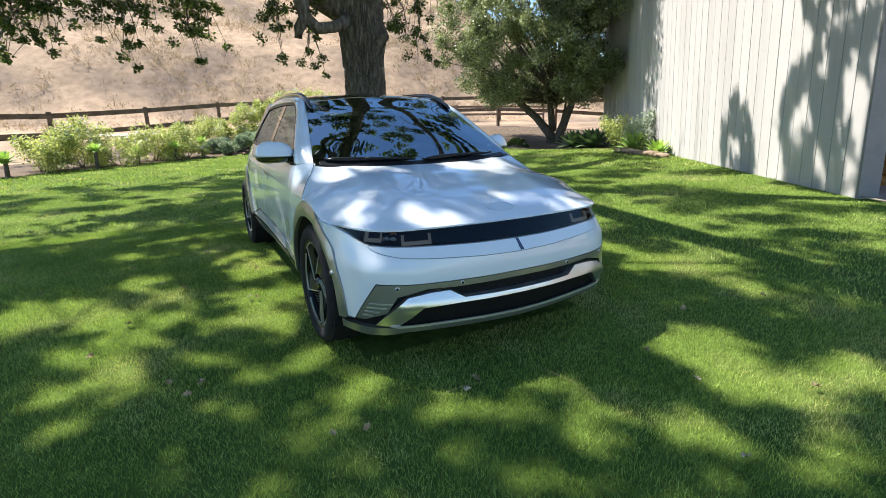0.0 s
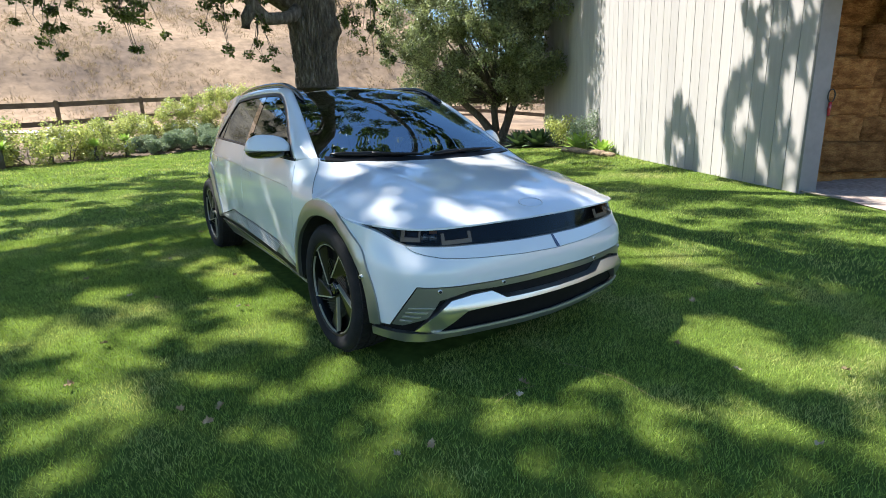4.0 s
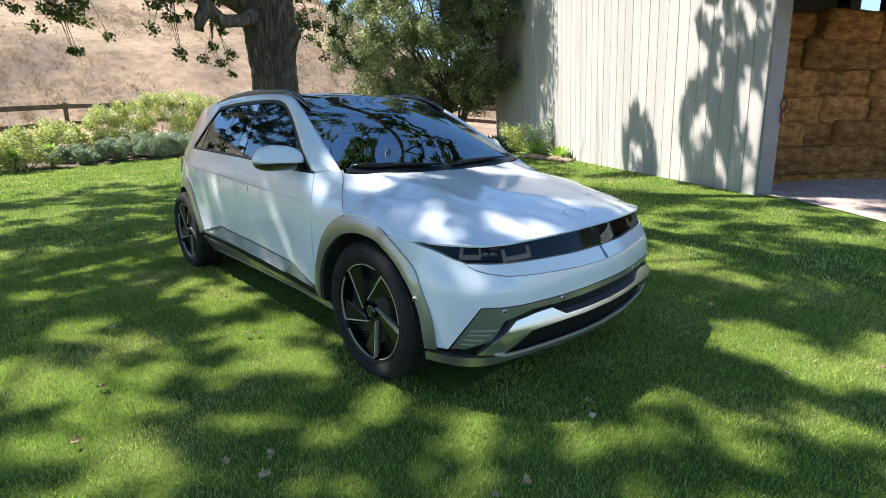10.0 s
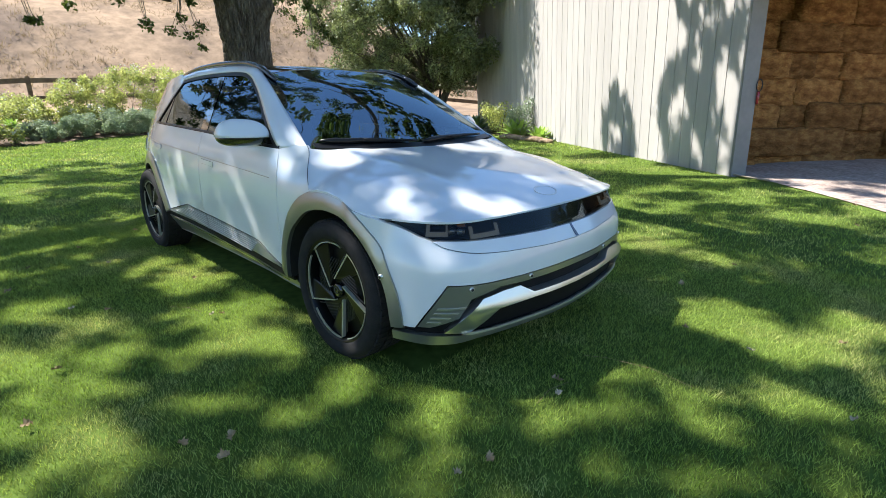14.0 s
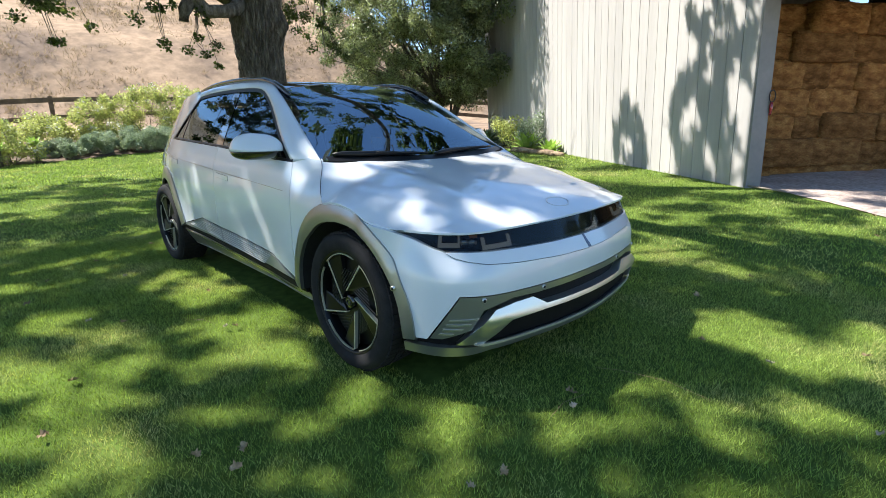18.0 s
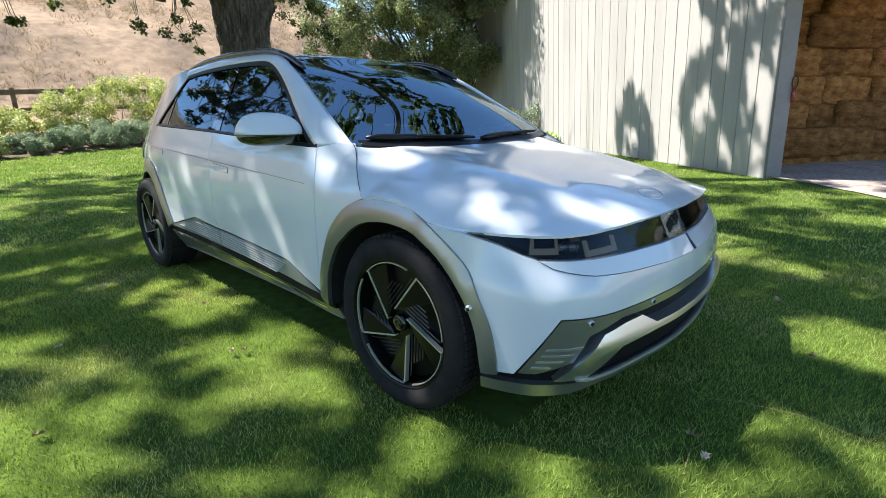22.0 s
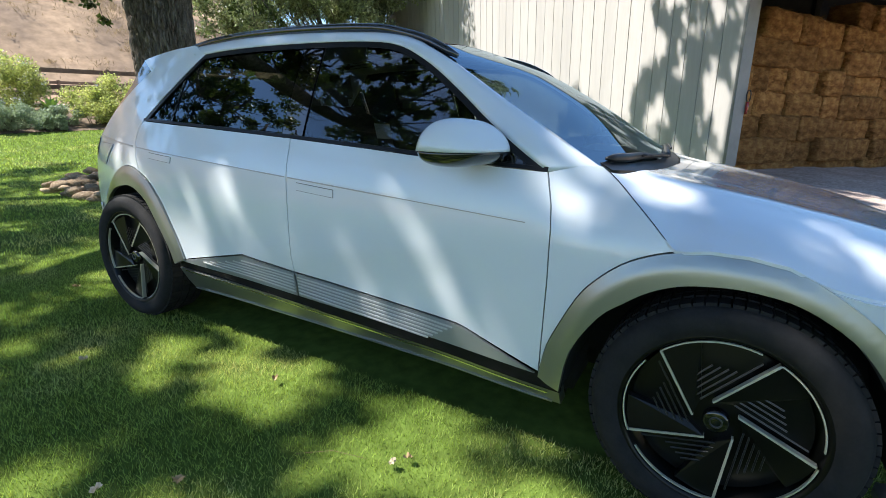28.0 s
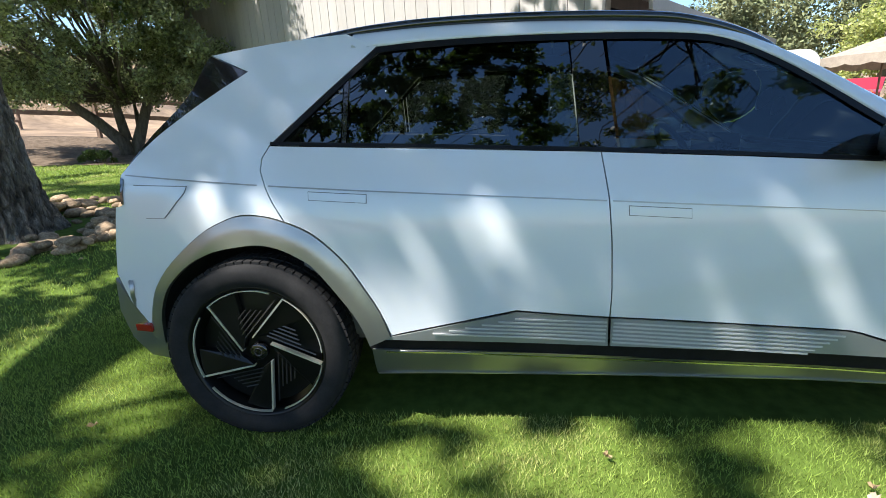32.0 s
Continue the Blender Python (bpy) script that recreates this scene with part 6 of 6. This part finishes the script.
# dry brush over the hillside
bx, by = rng.uniform(-70, 80, 21000), rng.uniform(32, 125, 21000)
keep = (by + 0.25 * bx > 37) & (rng.random(21000) < 0.12 + 0.88 * np.sin(bx * 0.17 + 2.2 * np.sin(by * 0.11)) ** 2)
bx, by = bx[keep], by[keep]
sz = rng.uniform(0.35, 1.1, len(bx)) * (0.75 + 0.005 * by)
cs = np.stack([bx, by, gz(bx, by) + sz * 0.22], axis=1)
tufts = leaf_cloud(rng, cs, sz, 30, 0.34, 0.10, 0.42, -1.4)
tagged(arrays_ob("dry_brush", tufts, 4, BRUSH), "low grey-brown brush scattered over the hillside", "brush", kind="stuff")
# far trees to the right of the barn
for k, (x, y, r, h) in enumerate(((38, -10, 4.5, 7), (31, -13.5, 4, 8), (35, -18, 5, 9.5), (42, -16, 5, 9.5), (33, -23, 5, 9.5), (23.5, -17.5, 2.4, 6.2))):
    t = tagged(new("far_tree"), "grey-green tree beyond the yard", "tree", "far trees")
    z = float(gz(x, y))
    limb_ob("trunk", [([(x, y, z - 0.2), (x + 0.2, y, z + h * 0.35), (x, y + 0.3, z + h * 0.7)], [0.3, 0.22, 0.1])], OLIVE_BARK, t, 8)
    cs = [(x + r * q[0] * 0.8, y + r * q[1] * 0.8, z + h * 0.62 + h * 0.30 * q[2]) for q in rng.normal(size=(70, 3)) * 0.55]
    child(arrays_ob("crown", leaf_cloud(rng, cs, [r * 0.26] * 70, 150, 0.30 if k < 5 else 0.2, 0.5, 0.8), 4, FARTREE if k < 5 else SHRUB), t)


# ---- fence ----
def rail_fence(points, height, label):
    fence = tagged(new("rail_fence"), label, "fence")
    P = [Vector((x, y, float(gz(x, y)))) for x, y in points]
    for i, p in enumerate(P):
        part("post", boxbm(p.x - 0.07, p.x + 0.07, p.y - 0.07, p.y + 0.07, p.z - 0.2, p.z + height + 0.05, 0.012), FENCE, fence)
        if i + 1 < len(P):
            q = P[i + 1]
            for hz in (height - 0.09, height - 0.72):
                d = (q - p)
                bm = boxbm(-d.length / 2, d.length / 2, -0.035, 0.035, -0.085, 0.085, 0.012)
                bmesh.ops.transform(bm, matrix=Matrix.Translation((p + q) / 2 + Vector((0, 0, hz))) @ d.to_track_quat("X", "Z").to_matrix().to_4x4(), verts=bm.verts)
                part("rail", bm, FENCE, fence)
    return fence


rail_fence([(-13, 13.6), (-10.4, 15.3), (-7.8, 17.0), (-5.1, 18.5), (-2.3, 20.0), (0.45, 21.6), (3.3, 22.9), (6.3, 23.6), (9.3, 23.2), (12.0, 21.8), (14.3, 19.7), (16.0, 17.0), (17.4, 14.2)], 1.62, "brown wooden post-and-rail fence behind the bed")
rail_fence([(9, 36), (12.6, 35.4), (16.2, 34.6), (19.8, 33.6), (23.4, 32.4), (27, 31)], 1.25, "brown wooden rail fence at the foot of the hill")

# ---- ring of rocks round the oak ----
ringt = tagged(new("rock_ring"), "ring of tan river rocks round the oak trunk", "rocks")
rock_meshes = []
for k in range(7):
    bm = bmesh.new()
    bmesh.ops.create_icosphere(bm, subdivisions=2, radius=1.0)
    for v in bm.verts:
        q = v.co.copy()
        v.co = Vector((q.x * 1.0, q.y * 0.72, q.z * 0.46)) * (1 + 0.36 * noise.noise(q * 1.3 + Vector((k * 7.1, 0, 0))))
    me = bpy.data.meshes.new("rock")
    bm.to_mesh(me)
    bm.free()
    me.materials.append(ROCK)
    me.polygons.foreach_set("use_smooth", [True] * len(me.polygons))
    rock_meshes.append(me)
rr = random.Random(4)
for k in range(270):
    a = rr.uniform(0, 2 * math.pi)
    d = 0.70 + 0.95 * math.sqrt(rr.random())
    x, y = 2.33 + d * math.cos(a) * 1.05, 7.50 + d * math.sin(a)
    s = rr.uniform(0.06, 0.145)
    o = new("rock", rr.choice(rock_meshes))
    o.matrix_world = pose(x, y, float(gz(x, y)) + s * 0.30 + 0.06 * (k % 3 == 0), rr.uniform(-14, 14), rr.uniform(-14, 14), rr.uniform(0, 360)) @ Matrix.Diagonal((s, s, s, 1))
    o.parent = ringt
edge = tagged(new("rock_edging"), "low dry-laid tan rock edging beside the barn", "rocks")
for k in range(16):
    t = k / 15
    x, y = 9.10 + 0.55 * t, 5.15 + 1.9 * t
    s = rr.uniform(0.13, 0.2)
    o = new("rock", rr.choice(rock_meshes))
    o.matrix_world = pose(x, y, float(gz(x, y)) + s * 0.4, rr.uniform(-8, 8), rr.uniform(-8, 8), 70 + rr.uniform(-20, 20)) @ Matrix.Diagonal((s * 1.2, s, s, 1))
    o.parent = edge

# ---- lawn grass ----
def blades(name, n, box, width, height, skip=None, seed=1):
    g = np.random.default_rng(seed)
    x, y = g.uniform(box[0], box[1], n), g.uniform(box[2], box[3], n)
    ok = y < bed_edge(x) - 0.03
    ok &= ((x - 6.36) * 0.73 - (y + 0.14) * 0.68) < -0.03
    rel = (x - BARN.x) * BN.x + (y - BARN.y) * BN.y
    ok &= rel > 0.05
    ok &= np.hypot(x - 2.3, y - 7.62) > 1.45
    if skip is not None:
        ok &= ~((x > skip[0]) & (x < skip[1]) & (y > skip[2]) & (y < skip[3]))
    x, y = x[ok], y[ok]
    m = len(x)
    z = gz(x, y) - 0.003
    a = g.uniform(0, 2 * math.pi, m)
    tall = 0.8 + 0.5 * np.sin(x * 1.7 + 1.3 * np.sin(y * 1.1)) * np.sin(y * 1.9 + np.cos(x))
    h = height * g.uniform(0.55, 1.25, m) * (0.8 + 0.25 * tall)
    w = width * g.uniform(0.6, 1.2, m)
    la, lm = g.uniform(0, 2 * math.pi, m), h * g.uniform(0.15, 0.95, m)
    p0 = np.stack([x - w * np.cos(a), y - w * np.sin(a), z], 1)
    p1 = np.stack([x + w * np.cos(a), y + w * np.sin(a), z], 1)
    p2 = np.stack([x + lm * np.cos(la), y + lm * np.sin(la), z + h], 1)
    ob = arrays_ob(name, np.stack([p0, p1, p2], 1).reshape(-1, 3), 3, GRASS)
    return tagged(ob, "short bright green mown lawn grass", "grass", kind="stuff")


NEAR = (-3.8, 2.4, -2.6, 4.6)
MID = (-9, 7, -5, 10)
blades("lawn_grass", 720000, NEAR, 0.0019, 0.025, (-0.72, 0.88, -0.45, 3.4), 1)
blades("lawn_grass", 500000, MID, 0.0042, 0.031, NEAR, 2)
blades("lawn_grass", 260000, (-15, 11.5, -6, 20), 0.013, 0.045, MID, 3)


# ---- fallen leaves and twigs on the lawn ----
def fallen_leaf(x, y, r, rot, material, label, seed):
    rd = random.Random(seed)
    bm = bmesh.new()
    lobes = [(0.0, -0.55), (0.16, -0.40), (0.36, -0.30), (0.22, -0.12), (0.46, 0.02), (0.24, 0.16), (0.36, 0.36), (0.14, 0.40), (0.0, 0.62), (-0.14, 0.40), (-0.36, 0.36), (-0.24, 0.16), (-0.46, 0.02), (-0.22, -0.12), (-0.36, -0.30), (-0.16, -0.40)]
    rim = [bm.verts.new((a * r * 2 * rd.uniform(0.85, 1.15), b * r * 2, 0.020 * rd.random() + abs(a) * r * 0.5)) for a, b in lobes]
    mid = [bm.verts.new((0, b * r * 2, 0.004)) for b in (-0.3, 0.0, 0.3)]
    pair = [(0, 1, 0), (1, 2, 0), (2, 3, 0), (3, 4, 1), (4, 5, 1), (5, 6, 2), (6, 7, 2), (7, 8, 2)]
    for a, b, m in pair:
        bm.faces.new((rim[a], rim[b], mid[m]))
        a2, b2 = (16 - a) % 16, (16 - b) % 16
        bm.faces.new((rim[b2], rim[a2], mid[m]))
    for a, m0, m1 in ((3, 0, 1), (5, 1, 2)):
        bm.faces.new((rim[a], mid[m1], mid[m0]))
        bm.faces.new((rim[16 - a], mid[m0], mid[m1]))
    me = bpy.data.meshes.new("fallen_leaf")
    bm.to_mesh(me)
    bm.free()
    me.materials.append(material)
    ob = new("fallen_leaf", me)
    ob.matrix_world = pose(x, y, float(gz(x, y)) + 0.030, rd.uniform(-18, 18), rd.uniform(-18, 18), rot)
    return tagged(ob, label, "leaf", "fallen leaves on the lawn")


spots = [(-1.09, -1.06, 0.022, 1), (-0.95, -1.09, 0.028, 0), (-1.62, -0.39, 0.030, 0), (-1.94, 0.80, 0.028, 0), (-1.16, 0.93, 0.022, 1), (-1.44, 3.33, 0.025, 0), (-0.89, 3.72, 0.030, 0), (0.25, -2.0, 0.022, 1), (-1.70, -0.22, 0.028, 0), (-1.55, -0.30, 0.030, 0), (-2.1, 0.35, 0.026, 0), (-0.42, -1.05, 0.024, 1), (-0.33, -0.98, 0.032, 0), (0.62, -1.55, 0.025, 1), (-1.75, 1.65, 0.026, 1), (-2.0, 2.35, 0.03, 0), (-1.35, 2.6, 0.024, 1), (-2.6, 1.9, 0.026, 0), (-1.0, 1.7, 0.022, 0), (-3.0, 3.1, 0.028, 0)]
for k, (x, y, r, pale) in enumerate(spots):
    fallen_leaf(x, y, r * 0.8, 137 * k % 360, PALELEAF if pale else DEADLEAF, "pale curled oak leaf on the grass" if pale else "dry brown oak leaf on the grass", k)
rd = random.Random(9)
for k in range(34):
    x, y = rd.uniform(-6, 5), rd.uniform(-3, 9)
    if -1.0 < x < 1.1 and -0.9 < y < 3.9:
        continue
    fallen_leaf(x, y, rd.uniform(0.016, 0.026), rd.uniform(0, 360), DEADLEAF, "dry brown oak leaf on the grass", 100 + k)
for k, pts in enumerate((((0.05, -1.45), (0.08, -1.25), (0.03, -1.05), (-0.03, -0.95)), ((-0.55, -1.02), (-0.42, -1.00), (-0.30, -1.03)), ((-1.30, 1.25), (-1.22, 1.15), (-1.19, 1.02)), ((-0.85, -2.05), (-0.80, -1.96), (-0.74, -1.98), (-0.70, -1.90)))):
    v, f = tube([(x, y, float(gz(x, y)) + 0.030) for x, y in pts], [0.0009] * len(pts), 5)
    tagged(mesh_ob("twig", v, f, DEADLEAF, True), "thin pale dry twig lying on the grass", "twig", "twigs on the lawn")

# ---- travel trailer, red car and parasol beyond the yard ----
TRAIL_W = paint("trailer_white", (0.72, 0.71, 0.68), 0.04, 0.4, 0.0, 0.3)
TRAIL_T = paint("trailer_tan", (0.52, 0.43, 0.31), 0.05, 0.45, 0.0, 0.2)
YELLOW = paint("yellow_plate", (0.65, 0.42, 0.03), 0.05, 0.4)
RED = paint("red_paint", (0.30, 0.015, 0.02), 0.04, 0.25)
CANVAS = surface("tan_canvas", [(0.3, (0.26, 0.21, 0.16)), (0.7, (0.34, 0.285, 0.22))], 6.0, rough=0.9, fine=0.2)
trailer = tagged(new("travel_trailer"), "old white travel trailer with a tan lower band", "trailer")


def trailer_profile(z0, z1, r):
    """End outline with rounded upper corners: width 2.15 m."""
    pts = [(0.0, z0), (2.15, z0)]
    for c, s in ((2.15 - r, 0), (r, 90)):
        for k in range(9):
            a = math.radians(s + 90 * k / 8)
            pts.append((c + r * math.cos(a), z1 - r + r * math.sin(a)))
    return pts


def extrude(name, prof, y0, y1, material, parent, label=""):
    n = len(prof)
    vs = [(x, y0, z) for x, z in prof] + [(x, y1, z) for x, z in prof]
    fs = [tuple(range(n)), tuple(range(2 * n - 1, n - 1, -1))] + [(i, n + i, n + (i + 1) % n, (i + 1) % n) for i in range(n)]
    return child(mesh_ob(name, vs, fs, material), parent, label)


extrude("upper_body", trailer_profile(1.08, 2.68, 0.40), 0.0, 4.4, TRAIL_W, trailer)
extrude("lower_body", [(0.0, 0.66), (2.15, 0.66), (2.15, 1.079), (0.0, 1.079)], 0.004, 4.396, TRAIL_T, trailer, "tan lower band")
for z in (1.12, 1.20, 1.28, 1.36, 1.44):
    part("body_rib", boxbm(0.02, 2.13, -0.014, 0.0, z, z + 0.022), TRAIL_W, trailer)
w = part("window", boxbm(0.36, 1.78, -0.02, 0.0, 1.60, 2.02, 0.008), SILVER, trailer)
for x0, x1 in ((0.40, 1.06), (1.08, 1.74)):
    part("pane", boxbm(x0, x1, -0.026, -0.02, 1.64, 1.98), GLOSSBLACK, w)
part("window_hood", boxbm(0.32, 1.82, -0.09, 0.0, 2.02, 2.05, 0.008), TRAIL_W, trailer)
part("plate", boxbm(0.95, 1.25, -0.03, -0.016, 1.26, 1.41, 0.004), YELLOW, trailer, "yellow plate with a dark bar")
part("plate_bar", boxbm(1.00, 1.20, -0.034, -0.030, 1.31, 1.36), PLASTIC, trailer)
for x in (0.05, 2.02):
    part("tail_lamp", boxbm(x, x + 0.08, -0.035, 0.0, 1.46, 1.54, 0.012), REDLENS, trailer)
part("roof_vent", boxbm(0.85, 1.30, 1.9, 2.4, 2.66, 2.80, 0.03), TRAIL_W, trailer)
part("chassis", boxbm(0.2, 1.95, 0.2, 4.2, 0.42, 0.66), PLASTIC, trailer)
part("bumper", boxbm(0.1, 2.05, -0.10, 0.0, 0.46, 0.56, 0.02), SILVER, trailer)
for x in (0.06, 1.89):
    v, f = revolve([(0.0, 0.0), (0.20, 0.0), (0.33, 0.02), (0.34, 0.10), (0.33, 0.20)], 24)
    child(mesh_ob("wheel", [(x + p[0], 2.3 + p[1], 0.34 + p[2]) for p in v], f, RUBBER, True), trailer)
trailer.matrix_world = pose(12.84, -5.08, float(gz(12.84, -5.08)) - 0.08, 0, 0, -114.8)

redcar = tagged(new("red_car"), "dark red car parked beyond the yard", "car")
prof = [(-2.1, 0.35), (2.1, 0.35), (2.15, 0.75), (1.2, 0.92), (0.6, 1.38), (-1.0, 1.40), (-1.8, 0.95), (-2.15, 0.85)]
extrude("body", prof, -0.85, 0.85, RED, redcar)
extrude("glasshouse", [(0.95, 0.96), (0.50, 1.32), (-0.95, 1.34), (-1.55, 0.98)], -0.86, 0.86, GLOSSBLACK, redcar)
for x in (-1.35, 1.35):
    for y0 in (-0.88, 0.66):
        v, f = revolve([(0.0, 0.0), (0.22, 0.0), (0.31, 0.02), (0.32, 0.10), (0.31, 0.22)], 24)
        child(mesh_ob("wheel", [(x + p[1], y0 + p[0], 0.32 + p[2]) for p in v], f, RUBBER, True), redcar)
redcar.matrix_world = pose(18.6, -12.8, float(gz(18.6, -12.8)) + 0.62, 0, 0, -40)
part("ground_mound", boxbm(-2.4, 2.4, -1.2, 1.2, -0.75, 0.02, 0.1), GRAVEL, redcar)

parasol = tagged(new("parasol"), "tan canvas parasol with a scalloped edge", "parasol")
vs, fs = [(0, 0, 3.15)], []
n = 48
for i in range(n):
    a = 2 * math.pi * i / n
    vs.append((1.7 * math.cos(a), 1.7 * math.sin(a), 2.55))
    vs.append((1.72 * math.cos(a), 1.72 * math.sin(a), 2.30 - 0.07 * abs(math.sin(8 * a))))
for i in range(n):
    j = (i + 1) % n
    fs += [(0, 1 + 2 * i, 1 + 2 * j), (1 + 2 * i, 2 + 2 * i, 2 + 2 * j, 1 + 2 * j)]
child(mesh_ob("canopy", vs, fs, CANVAS), parasol)
v, f = tube([(0, 0, 0), (0, 0, 3.1)], [0.03, 0.03], 10)
child(mesh_ob("pole", v, f, FENCE, True), parasol)
parasol.matrix_world = pose(14.6, -10.6, float(gz(14.6, -10.6)))

# ---- small things by the barn ----
hook = tagged(new("hanging_hook"), "red-handled hook hanging on the barn corner post", "tool")
ring = [barn_point(-0.075, -0.25 + 0.05 * math.cos(t), 1.56 + 0.085 * math.sin(t)) for t in np.linspace(0, 2 * math.pi, 17)]
v, f = tube(ring, [0.008] * 17, 6)
child(mesh_ob("loop", v, f, PLASTIC, True), hook, "black loop")
v, f = tube([barn_point(-0.075, -0.25, 1.475), barn_point(-0.075, -0.245, 1.40), barn_point(-0.075, -0.24, 1.30)], [0.018, 0.024, 0.016], 10)
child(mesh_ob("handle", v, f, RED, True), hook, "red handle")
pts = [(8.9, 3.75), (8.3, 2.95), (7.75, 2.1), (7.1, 1.15), (6.55, 0.42), (6.2, -0.1), (6.0, -0.5)]
v, f = tube([(x, y, float(gz(x, y)) + 0.035) for x, y in pts], [0.014] * len(pts), 8)
tagged(mesh_ob("garden_hose", v, f, CANVAS, True), "pale tan hose lying along the lawn edge by the barn", "hose")
